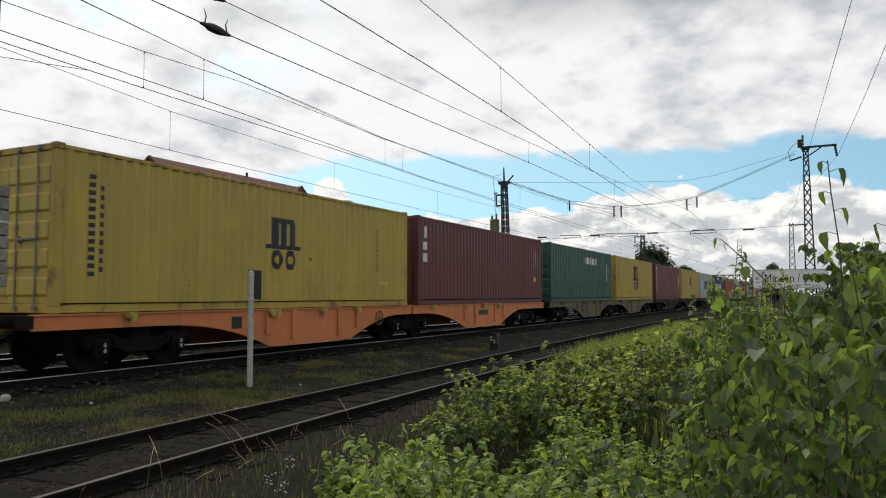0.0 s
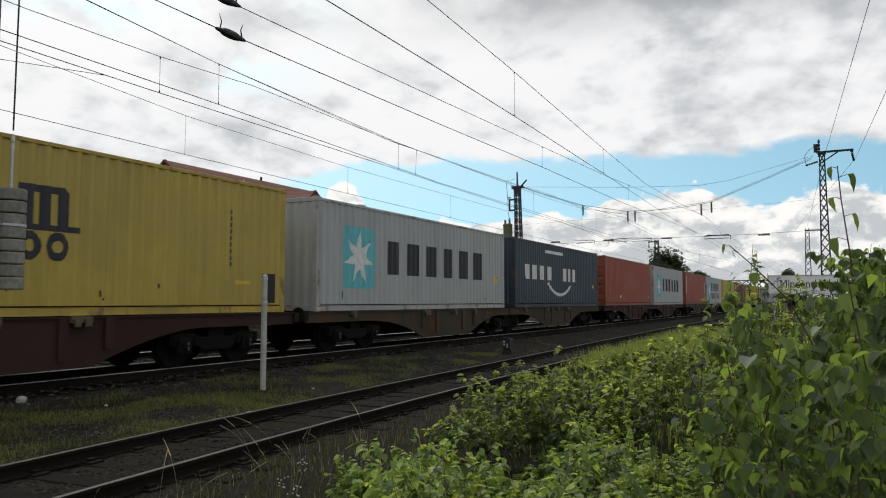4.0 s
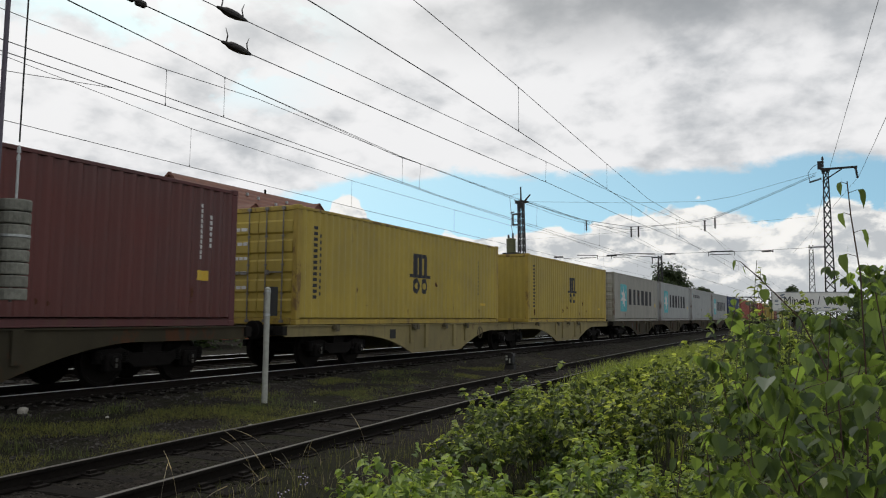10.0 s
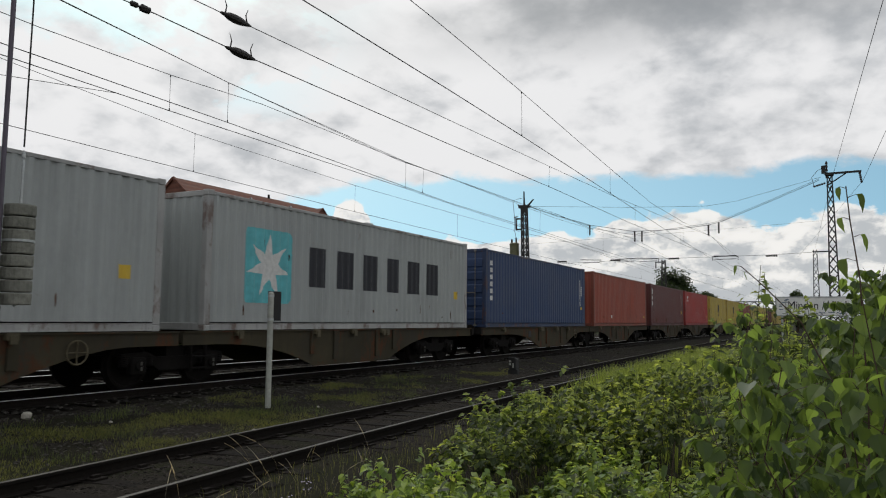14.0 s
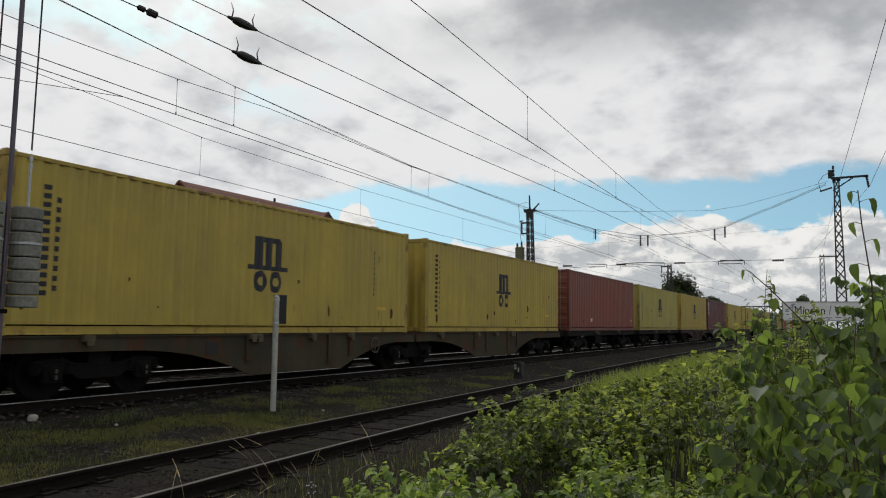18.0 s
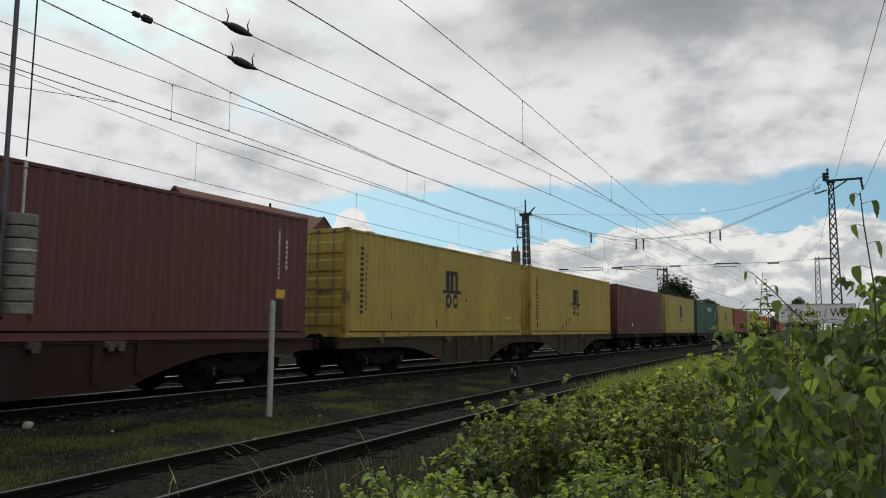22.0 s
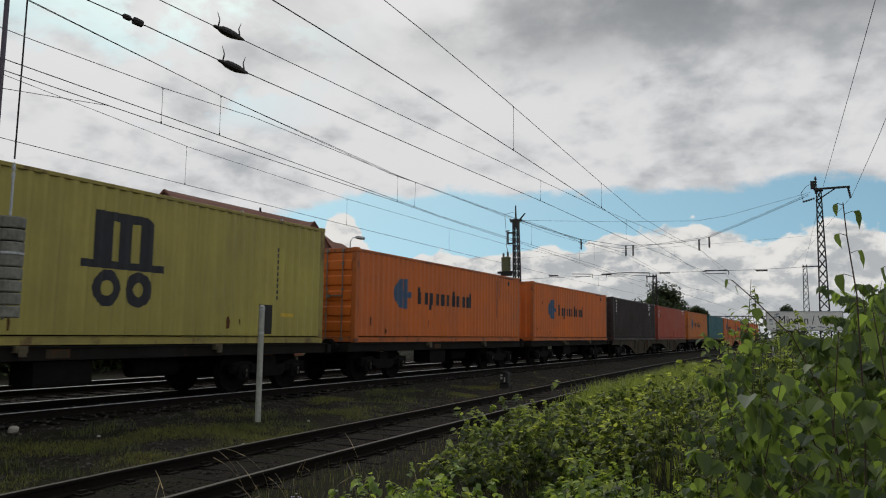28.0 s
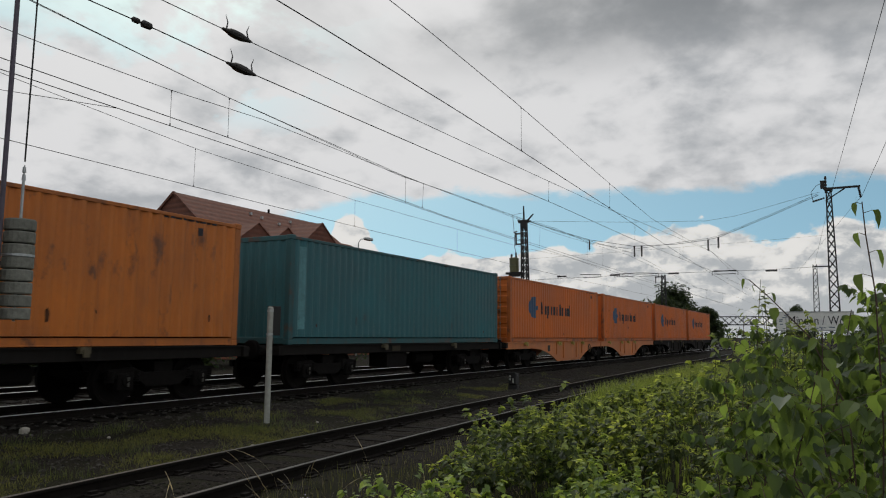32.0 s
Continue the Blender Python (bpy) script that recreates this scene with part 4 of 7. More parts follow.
        out.append(("painted_band", mark_mesh("painted_band", [rect(-5.76, -5.50, 0.36, 2.34)], M["band"]), "pale teal upright band"))
    elif kind == "dark_column":
        out = marks("dark_print") + [("painted_emblem", mark_mesh("painted_emblem", [rect(-5.40, -4.95, 2.12, 2.38)], M["w_olive"]), "dull olive patch")]
        out.append(("side_lettering", mark_mesh("side_lettering", column(-5.30, -5.10, 1.02, 2.0, 4, 0.45), M["green"]), "column of pale green blocks"))
    elif kind == "orange_name":
        out.append(("painted_emblem", mark_mesh("painted_emblem", arc_band(-3.45, 1.45, 0.02, 0.46, 100, 260, 1.25) + [rect(-3.45, -3.22, 1.52, 1.90), rect(-3.45, -3.22, 1.0, 1.34), rect(-3.5, -3.02, 1.34, 1.52)], M["mid_blue"]), "dark blue painted emblem"))
        out.append(("side_lettering", mark_mesh("side_lettering", letter_blocks(-2.56, 1.40, 1.18, 1.56, 10) + [rect(-2.56, -2.46, 1.18, 1.70), rect(-0.1, 0.0, 1.18, 1.70), rect(1.26, 1.36, 1.18, 1.70), rect(-1.8, -1.68, 1.02, 1.2)], M["ink"]), "row of dark blocks"))
        out.append(("small_print", mark_mesh("small_print", blocks(4.0, 5.4, 2.46, 2.54, 9) + [rect(4.9, 5.0, 2.2, 2.36)], M["ink"]), "small dark print"))
    elif kind == "dark_print":
        out.append(("small_print", mark_mesh("small_print", blocks(3.85, 4.3, 2.42, 2.52, 4) + blocks(3.85, 4.6, 2.24, 2.33, 6) + blocks(3.85, 4.2, 2.08, 2.17, 3) + [rect(4.0, 4.18, 1.72, 1.92)] + column(-5.35, -5.2, 1.7, 2.5, 4, 0.4), M["ink_white"]), "small white print"))
    MARKS[kind] = out
    return out


DOOR_PRINT = mark_mesh("door_print", [r for k in range(5) for r in blocks(-1.02, -0.30, 2.30 - 0.36 * k, 2.38 - 0.36 * k, 3 + k % 3)], M["ink_white"], "end")
for v in DOOR_PRINT.vertices:
    v.co.x = -HALF - 0.012

LABELS = {
    "yellow": "faded yellow steel shipping container, rust-streaked, dark emblem",
    "maroon": "dull maroon corrugated steel container with white marks",
    "russet": "faded russet-red corrugated steel container with white print",
    "brown": "brown-red corrugated steel container with white print",
    "green": "dark green corrugated steel container with white bars",
    "grey": "light grey corrugated steel container with blue star emblem",
    "beige": "dirty beige-grey corrugated steel container with blue star emblem",
    "navy": "dark navy corrugated steel container with white swoosh",
    "blue": "blue corrugated steel container with a white column",
    "brick": "brick-red corrugated steel container with small white print",
    "red": "bright red corrugated steel container, small white mark",
    "orange": "scuffed orange corrugated steel container with dark marks",
    "charcoal": "charcoal corrugated steel container with faint white print",
    "teal": "teal corrugated steel container with a pale upright band",
    "lemon": "pale greenish-yellow steel container with a dark emblem",
    "amber": "dirt-smeared amber-orange steel container with dark marks",
    "vermilion": "bright brick-red steel container with small white print",
}
LOADS = [
    ("yellow", 1, "emblem"), ("maroon", 0, "tall"), ("green", 1, "name"), ("yellow", 0, "emblem_big"), ("brown", 1, "vertical_blue"), ("yellow", 0, "emblem"),
    ("grey", 0, "star"), ("navy", 0, "curl"), ("brick", 1, "print"), ("grey", 0, "star"), ("brick", 1, "vertical_white"), ("grey", 0, "star_double"),
    ("yellow", 1, "emblem_stripe"), ("maroon", 0, "tall"), ("yellow", 1, "emblem"), ("yellow", 0, "emblem"), ("beige", 1, "star_shifted"), ("grey", 0, "star"),
    ("grey", 1, "star_small"), ("grey", 0, "star"), ("blue", 1, "vertical_white"), ("brick", 0, "print"), ("maroon", 0, "tall"), ("red", 0, "corner_mark"),
    ("yellow", 1, "emblem"), ("yellow", 0, "emblem"), ("russet", 1, "print"), ("lemon", 0, "emblem"), ("yellow", 1, "emblem"), ("maroon", 0, "tall"),
    ("yellow", 1, "emblem"), ("yellow", 0, "emblem"), ("maroon", 1, "print"), ("lemon", 0, "emblem"), ("green", 1, "name"), ("lemon", 0, "emblem"),
    ("brick", 0, "print"), ("lemon", 0, "emblem_big"), ("orange", 1, "orange_streaks"), ("orange", 0, "orange_name"), ("charcoal", 1, "dark_column"), ("vermilion", 0, "corner_name"),
    ("amber", 1, "orange_name"), ("teal", 0, "pale_band"), ("orange", 1, "orange_name"), ("orange", 0, "orange_name"), ("orange", 0, "orange_name"), ("orange", 0, "orange_name"),
]
BASE = 1.079
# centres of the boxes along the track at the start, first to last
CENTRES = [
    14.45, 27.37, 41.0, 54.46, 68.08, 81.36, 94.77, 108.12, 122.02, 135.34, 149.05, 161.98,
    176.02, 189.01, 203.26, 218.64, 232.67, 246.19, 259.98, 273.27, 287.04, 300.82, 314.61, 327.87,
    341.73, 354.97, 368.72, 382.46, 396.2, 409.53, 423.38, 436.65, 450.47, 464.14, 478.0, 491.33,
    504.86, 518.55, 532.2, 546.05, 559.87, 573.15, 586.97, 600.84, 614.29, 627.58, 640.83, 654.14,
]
# metres run by the train, every four seconds
RUN = [(0, 0.0), (4, 73.48), (8, 146.52), (12, 219.3), (16, 292.49), (20, 364.9), (24, 437.33), (28, 509.06), (32, 580.83)]
CONTAINERS, WAGONS, WHEELSETS = [], [], []


def place_loads():
    made = {}
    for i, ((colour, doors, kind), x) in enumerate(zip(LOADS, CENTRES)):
        tall = HIGH if i < 38 else LOW_TALL
        key = (colour, doors, kind, tall)
        if key in made:
            root = copy_thing(made[key], pose(x, TRAIN_Y, BASE))
        else:
            root = made[key] = build_container(colour, doors, LABELS[colour] + (", door end" if doors else ""), tall)
            if kind:
                for name, me, label in marks(kind):
                    ob = part(name, me, None, root, label)
                    if name in ("small_print", "side_lettering"):
                        tagged(ob, label, kind="stuff")
            if doors:
                tagged(part("door_print", DOOR_PRINT, None, root), "rows of small white print", kind="stuff")
            root.matrix_basis = pose(x, TRAIN_Y, BASE)
        rng = random.Random(i * 7 + 3)
        for _ in range(rng.randint(3, 6)):
            a, z = rng.uniform(-5.6, 5.4), rng.uniform(0.22, 0.50) if rng.random() < 0.7 else rng.uniform(0.5, 1.9)
            w, h = rng.uniform(0.015, 0.06), rng.uniform(0.05, 0.32)
            part("rust_patch", mark_mesh("rust_patch", [[(a, z), (a + w, z + 0.02), (a + w * 1.3, z + h * 0.6), (a + w * 0.6, z + h), (a - 0.01, z + h * 0.8)]], M["rust"]), None, root, "scraped rusty patch")
        CONTAINERS.append((root, x, TRAIN_Y, BASE))


place_loads()


# wagons
def keep_mesh(name, bm, mat):
    me = bpy.data.meshes.new(name)
    bm.to_mesh(me)
    bm.free()
    me.materials.append(mat)
    return me


def wheel_bm():
    bm = bmesh.new()
    for sy in (-1, 1):
        y = 0.7535 * sy
        prof = [(0.10, y - 0.09 * sy), (0.10, y - 0.07 * sy), (0.22, y - 0.03 * sy), (0.40, y - 0.05 * sy), (0.49, y - 0.07 * sy), (0.49, y - 0.04 * sy), (0.46, y - 0.03 * sy), (0.452, y + 0.06 * sy), (0.40, y + 0.062 * sy), (0.38, y + 0.03 * sy), (0.20, y + 0.0 * sy), (0.12, y + 0.05 * sy), (0.09, y + 0.09 * sy)]
        lathe(bm, prof, 28, "y")
    lathe(bm, [(0.08, -1.0), (0.08, 1.0)], 12, "y")
    # balance marks on the discs
    for sy in (-1, 1):
        box(bm, 0.24, 0.30, 0.7535 * sy - 0.02, 0.7535 * sy + 0.02, -0.03, 0.03)
    return bm


WHEEL_MESH = keep_mesh("wheelset", wheel_bm(), M["wheel"])
_side = bmesh.new()
prism(_side, [(-1.25, 0.50), (-1.25, 0.66), (-0.70, 0.70), (-0.45, 0.60), (0.45, 0.60), (0.70, 0.70), (1.25, 0.66), (1.25, 0.50), (0.62, 0.50), (0.40, 0.34), (-0.40, 0.34), (-0.62, 0.50)], -0.05, 0.05)
SIDE_MESH = keep_mesh("side_frame", _side, M["bogie"])
_ax = soft_box(-0.17, 0.17, -0.09, 0.09, 0.28, 0.60, 0.03)
tube(_ax, (0, -0.09, 0.46), (0, -0.13, 0.46), 0.11, 0.10, 12)
AXLEBOX_MESH = keep_mesh("axle_box", _ax, M["bogie"])
MARK_MESH = keep_mesh("axle_mark", boxes((-0.02, 0.02, -0.142, -0.132, 0.46, 0.53), (-0.02, 0.02, -0.142, -0.132, 0.36, 0.43)), M["post"])
MARK_DULL = MARK_MESH.copy()
MARK_DULL.materials.clear()
MARK_DULL.materials.append(M["rail_worn"])
_sp = bmesh.new()
lathe(_sp, [(0.070 + 0.018 * (k % 2), 0.50 + 0.0175 * k) for k in range(13)], 10)
SPRING_MESH = keep_mesh("coil_spring", _sp, M["bogie"])
BOLSTER_MESH = keep_mesh("bolster", boxes((-0.22, 0.22, -1.05, 1.05, 0.52, 0.80), (-1.2, -1.1, -0.95, 0.95, 0.50, 0.62), (1.1, 1.2, -0.95, 0.95, 0.50, 0.62)), M["bogie"])
BRAKE_MESH = keep_mesh("brake_gear", boxes((-0.42, -0.34, -0.85, 0.85, 0.30, 0.36), (0.34, 0.42, -0.85, 0.85, 0.30, 0.36), (-0.40, 0.40, -0.03, 0.03, 0.32, 0.36)), M["bogie"])


def add_bogie(root, x, bright=False):
    b = part("bogie", BOLSTER_MESH, None, root, "grimy two-axle bogie")
    b.matrix_basis = pose(x, 0, 0)
    for sy in (-1, 1):
        part("side_frame", SIDE_MESH, None, b).matrix_basis = pose(0, 1.02 * sy, 0)
        for sx in (-0.9, 0.9):
            q = part("axle_box", AXLEBOX_MESH, None, b)
            q.matrix_basis = pose(sx, 1.04 * sy, 0, 0, 0, 0 if sy < 0 else 180)
            if sy < 0:
                for o in (-0.28, 0.28):
                    part("coil_spring", SPRING_MESH, None, b).matrix_basis = pose(sx + o, 1.02 * sy, -0.07)
        if sy < 0:
            for sx in (-0.9, 0.9):
                part("axle_mark", MARK_MESH if bright else MARK_DULL, None, b, "pair of white paint marks" if bright else "pair of grimy paint marks").matrix_basis = pose(sx, 1.04 * sy - 0.004, 0)
    part("brake_gear", BRAKE_MESH, None, b)
    for i, sx in enumerate((-0.9, 0.9)):
        w = part("wheelset", WHEEL_MESH, None, b)
        w.matrix_basis = pose(sx, 0, 0.46)
        WHEELSETS.append((w, i))
    return b


def sill_outline(a, b, low_a, low_b):
    """Fish-bellied side sill from a to b; low_a, low_b: where the deep part begins and ends."""
    top, thin, deep = 1.052, 0.80, 0.20
    pts = [(a, top), (a, thin)]
    for k in range(7):
        u = k / 6
        pts.append((low_a - 3.3 * (1 - u), thin - (thin - deep) * u ** 2.2))
    for k in range(7):
        u = k / 6
        pts.append((low_b + 2.5 * u, deep + (thin - deep) * (1 - (1 - u) ** 1.6)))
    pts += [(b, thin), (b, top)]
    return pts


LOCK_MESH = keep_mesh("container_lock", boxes((-0.10, 0.10, -0.10, 0.02, -0.10, 0.012), (-0.06, 0.06, -0.13, -0.10, -0.16, -0.03)), M["lock"])
LOCK_DULL = LOCK_MESH.copy()
LOCK_DULL.materials.clear()
LOCK_DULL.materials.append(M["lock_dull"])
WHEEL_BM = bmesh.new()
for k in range(16):
    a, b = k * math.tau / 16, (k + 1) * math.tau / 16
    tube(WHEEL_BM, (0.2 * math.cos(a), -0.05, 0.2 * math.sin(a)), (0.2 * math.cos(b), -0.05, 0.2 * math.sin(b)), 0.016, 0.016, 5, False)
for k in range(4):
    a = k * math.tau / 4
    tube(WHEEL_BM, (0, -0.03, 0), (0.2 * math.cos(a), -0.05, 0.2 * math.sin(a)), 0.012, 0.012, 4, False)
HANDWHEEL = keep_mesh("brake_handwheel", WHEEL_BM, M["lock_dull"])


def add_platform(root, colour, x0, x1, low_a, low_b, deep=True):
    mat = M[colour]
    for sy in (-1, 1):
        bm = bmesh.new()
        y = 1.17 * sy
        if deep:
            prism(bm, sill_outline(x0, x1, low_a, low_b), y - 0.02, y + 0.02)
        else:
            prism(bm, [(x0, 1.052), (x0, 0.84), (x1, 0.84), (x1, 1.052)], y - 0.02, y + 0.02)
        s = part("side_sill", bm, mat, root, "fish-bellied side sill" if deep else "straight side sill")
        bm = boxes((x0, x1, y - 0.06, y + 0.06, 1.045, 1.072))
        part("sill_flange", bm, mat, s)
        if sy < 0 and deep:
            for x in (low_a - 0.1, low_a + 0.85, low_b - 0.55, low_b + 0.35):
                part("stiffener", boxes((x - 0.09, x + 0.09, y - 0.07, y - 0.02, 0.34 if low_a < x < low_b else 0.5, 1.045)), mat, s)
    bm = boxes((x0, x1, -0.22, 0.22, 0.78, 1.04))
    for k in range(7):
        x = x0 + 0.3 + (x1 - x0 - 0.6) * k / 6
        box(bm, x - 0.08, x + 0.08, -1.15, 1.15, 0.84, 1.04)
    part("underframe", bm, mat, root)


def add_locks(root, xs, bright=False):
    for x in xs:
        part("container_lock", LOCK_MESH if bright else LOCK_DULL, None, root, "worn yellow container lock" if bright else "grimy container lock").matrix_basis = pose(x, -1.20, 1.068)


def add_buffers(root, x, way):
    part("headstock", boxes((x - 0.08, x + 0.08, -1.25, 1.25, 0.84, 1.052)), M["w_dark"], root)
    for sy in (-1, 1):
        bm = lathe(bmesh.new(), [(0.10, 0), (0.10, 0.28), (0.06, 0.28), (0.06, 0.40), (0.20, 0.42), (0.22, 0.45), (0.20, 0.47)], 14, "x")
        q = part("buffer", bm, M["bogie"], root, "round steel buffer")
        q.matrix_basis = pose(x + 0.08 * way, 0.875 * sy, 0.97, 0, 0, 0 if way > 0 else 180)
    part("coupling_hook", boxes((0, 0.30, -0.03, 0.03, 0.90, 1.0)), M["bogie"], root).matrix_basis = pose(x, 0, 0, 0, 0, 0 if way > 0 else 180)


PAIRS = ["w_orange", "w_ochre", "w_brown", "w_olive", "w_brown", "w_olive", "w_olive", "w_pale", "w_olive", "w_olive", "w_olive", "w_olive", "w_olive", "",
         "w_brown", "w_olive", "", "w_olive", "", "", "w_olive", "", "w_orange", "w_dark"]
WAGON_LABELS = {
    "w_orange": "orange articulated container wagon with fish-bellied sills and shared bogie",
    "w_ochre": "rusty ochre articulated container wagon with fish-bellied sills",
    "w_olive": "grimy grey-green articulated container wagon with fish-bellied sills",
    "w_brown": "dirty brown articulated container wagon with fish-bellied sills",
    "w_pale": "pale ochre articulated container wagon with an empty gap between boxes",
    "w_dark": "dark grimy articulated container wagon with fish-bellied sills",
}


def build_wagons():
    for i, colour in enumerate(PAIRS):
        xa, xb = CENTRES[2 * i], CENTRES[2 * i + 1]
        if colour:
            mid = (xa + xb) / 2
            root = empty("articulated_wagon", mid, TRAIN_Y, 0, WAGON_LABELS[colour], "wagon", "wagons of the train")
            a, b = xa - mid, xb - mid
            add_platform(root, colour, a - HALF - 0.35, -0.06, a - 0.45, a + 2.9)
            add_platform(root, colour, 0.06, b + HALF + 0.35, b - 2.4, b + 0.95)
            for x in (a - HALF + 2.0, 0.0, b + HALF - 2.0):
                add_bogie(root, x, i < 2)
            add_buffers(root, a - HALF - 0.42, -1)
            add_buffers(root, b + HALF + 0.42, 1)
            add_locks(root, [a - HALF + 1.6, a - 0.5, a - 0.3, a + 1.6, a + 3.2, b - HALF + 1.0, b - 2.4, b - 0.8, b + 0.6, b + 0.8], colour == "w_orange")
            part("brake_handwheel", HANDWHEEL, None, root, "brake handwheel").matrix_basis = pose(a + 4.35, -1.20, 0.74)
            part("step_ladder", boxes((-0.02, 0.02, -1.24, -1.18, 0.30, 0.80), (0.36, 0.40, -1.24, -1.18, 0.30, 0.80), (-0.02, 0.40, -1.26, -1.14, 0.34, 0.37), (-0.02, 0.40, -1.26, -1.14, 0.56, 0.59)), M["bogie"], root).matrix_basis = pose(0.25, 0, 0)
            part("data_plate", boxes((-0.16, 0.16, -1.198, -1.192, 0.66, 0.92)), M["black"], root).matrix_basis = pose(a - 1.6, 0, 0)
            if i == 0:
                plate = part("name_plate", boxes((5.2, 6.2, -1.198, -1.192, 0.62, 0.87)), M["w_pale"], root, "pale worn name plate")
                for k in range(8):
                    part("name_bar", boxes((5.25 + 0.115 * k, 5.33 + 0.115 * k, -1.204, -1.199, 0.66, 0.83)), M["ink"], plate)
            WAGONS.append((root, mid))
            continue
        for x in (xa, xb):
            root = empty("flat_wagon", x, TRAIN_Y, 0, "dark grimy flat container wagon with straight sills", "wagon", "wagons of the train")
            add_platform(root, "w_dark", -HALF - 0.2, HALF + 0.2, 0, 0, False)
            for bx in (-4.3, 4.3):
                add_bogie(root, bx)
            add_buffers(root, -HALF - 0.26, -1)
            add_buffers(root, HALF + 0.26, 1)
            add_locks(root, [-1.9, 2.4])
            part("equipment_box", boxes((-0.55, 0.55, -1.10, -0.5, 0.42, 0.82)), M["bogie"], root).matrix_basis = pose(-1.0, 0, 0)
            part("air_tank", lathe(bmesh.new(), [(0.05, -0.6), (0.17, -0.55), (0.17, 0.55), (0.05, 0.6)], 12, "x"), M["bogie"], root).matrix_basis = pose(1.3, -0.6, 0.62)
            part("data_plate", boxes((-0.22, 0.22, -1.202, -1.192, 0.87, 1.02)), M["w_olive"], root).matrix_basis = pose(-1.2, 0, 0)
            WAGONS.append((root, x))


build_wagons()


# ---- overhead line ----
MAST_X, MAST_FAR_X = 52.3, 108.0


def lattice(root, w0, w1, h, mat, step=0.62):
    """Four angle legs and zigzag braces, tapering; each leg and each face of braces a part."""
    for sx in (-1, 1):
        for sy in (-1, 1):
            part("leg", tube(bmesh.new(), (sx * w0, sy * w0, -0.5), (sx * w1, sy * w1, h), 0.062, 0.052, 4), mat, root)
    n = int(h / step)
    for turn in range(4):
        bm = bmesh.new()
        for k in range(n):
            z0, z1 = h * k / n, h * (k + 1) / n
            a, b = w0 + (w1 - w0) * z0 / h, w0 + (w1 - w0) * z1 / h
            tube(bm, (-a, -a, z0), (b, -b, z1), 0.033, 0.033, 4, False)
            tube(bm, (a, -a, z0), (-b, -b, z1), 0.033, 0.033, 4, False)
        brace = part("bracing", bm, mat, root)
        brace.matrix_basis = pose(0, 0, 0, 0, 0, 90 * turn)
        tagged(brace, "crossed lattice bracing", kind="stuff")
    part("mast_foot", soft_box(-w0 - 0.25, w0 + 0.25, -w0 - 0.25, w0 + 0.25, -0.6, -0.1, 0.04), M["concrete"], root)


def insulator_bm(bm, a, b, r=0.055, n=5):
    a, b = Vector(a), Vector(b)
    for k in range(n):
        p, q = a.lerp(b, k / n), a.lerp(b, (k + 0.75) / n)
        tube(bm, p, q, r, r * 0.75, 8)
    tube(bm, a, b, r * 0.35, r * 0.35, 5)
    return bm


def mast_a():
    root = empty("catenary_mast", MAST_X, 20.15, 0, "dark riveted lattice catenary mast behind the tracks", "mast", "catenary masts")
    root.matrix_basis = pose(MAST_X, 20.31, 0, -1.2)
    lattice(root, 0.27, 0.17, 9.6, M["mast"], 0.5)
    part("mast_head", boxes((-0.20, 0.20, -0.22, 0.22, 9.4, 9.95), (-0.1, 0.1, -0.5, 0.45, 9.75, 9.88)), M["mast"], root)
    bm = bmesh.new()
    tube(bm, (0, 0, 9.9), (0, 0, 11.0), 0.07, 0.05)
    tube(bm, (0, -0.2, 9.8), (0, -0.75, 10.35), 0.07, 0.05)
    tube(bm, (0, 0.2, 9.8), (0, 0.5, 10.0), 0.06, 0.05)
    tube(bm, (-0.2, 0.5, 9.1), (0.2, 0.9, 9.1), 0.05)
    part("head_horns", bm, M["mast"], root, "switch horns on the mast head")
    bm = boxes((-0.1, 0.1, 0.28, 0.70, 8.1, 8.2), (-0.1, 0.1, 0.28, 0.70, 8.9, 9.0), (-0.05, 0.05, 0.62, 0.72, 8.1, 9.0))
    part("bracket", bm, M["mast"], root)
    t = part("line_transformer", lathe(bmesh.new(), [(0.30, 6.05), (0.34, 6.08), (0.34, 6.45), (0.36, 6.47), (0.36, 6.52), (0.34, 6.54), (0.34, 7.0), (0.37, 7.02), (0.37, 7.1), (0.2, 7.16)], 16, "z", (0, 0.86, 0)), M["cabinet"], root, "olive pole transformer")
    part("bushing", insulator_bm(bmesh.new(), (0, 0.70, 7.15), (0, 0.70, 7.55), 0.09), M["porcelain"], t)
    part("bushing", insulator_bm(bmesh.new(), (0, 1.05, 7.15), (0, 1.05, 7.45), 0.09), M["porcelain"], t)
    part("transformer_bracket", boxes((-0.3, 0.3, 0.2, 1.45, 5.90, 6.05), (-0.25, -0.15, 0.3, 1.2, 5.7, 5.9)), M["mast"], root)
    bm = path_tube(bmesh.new(), [(0, 0.70, 7.55), (0, 0.8, 8.0), (0, 0.80, 9.1), (0, 0.9, 10.4), (0, 0.2, 10.5)], 0.018)
    part("down_lead", bm, M["wire"], root)


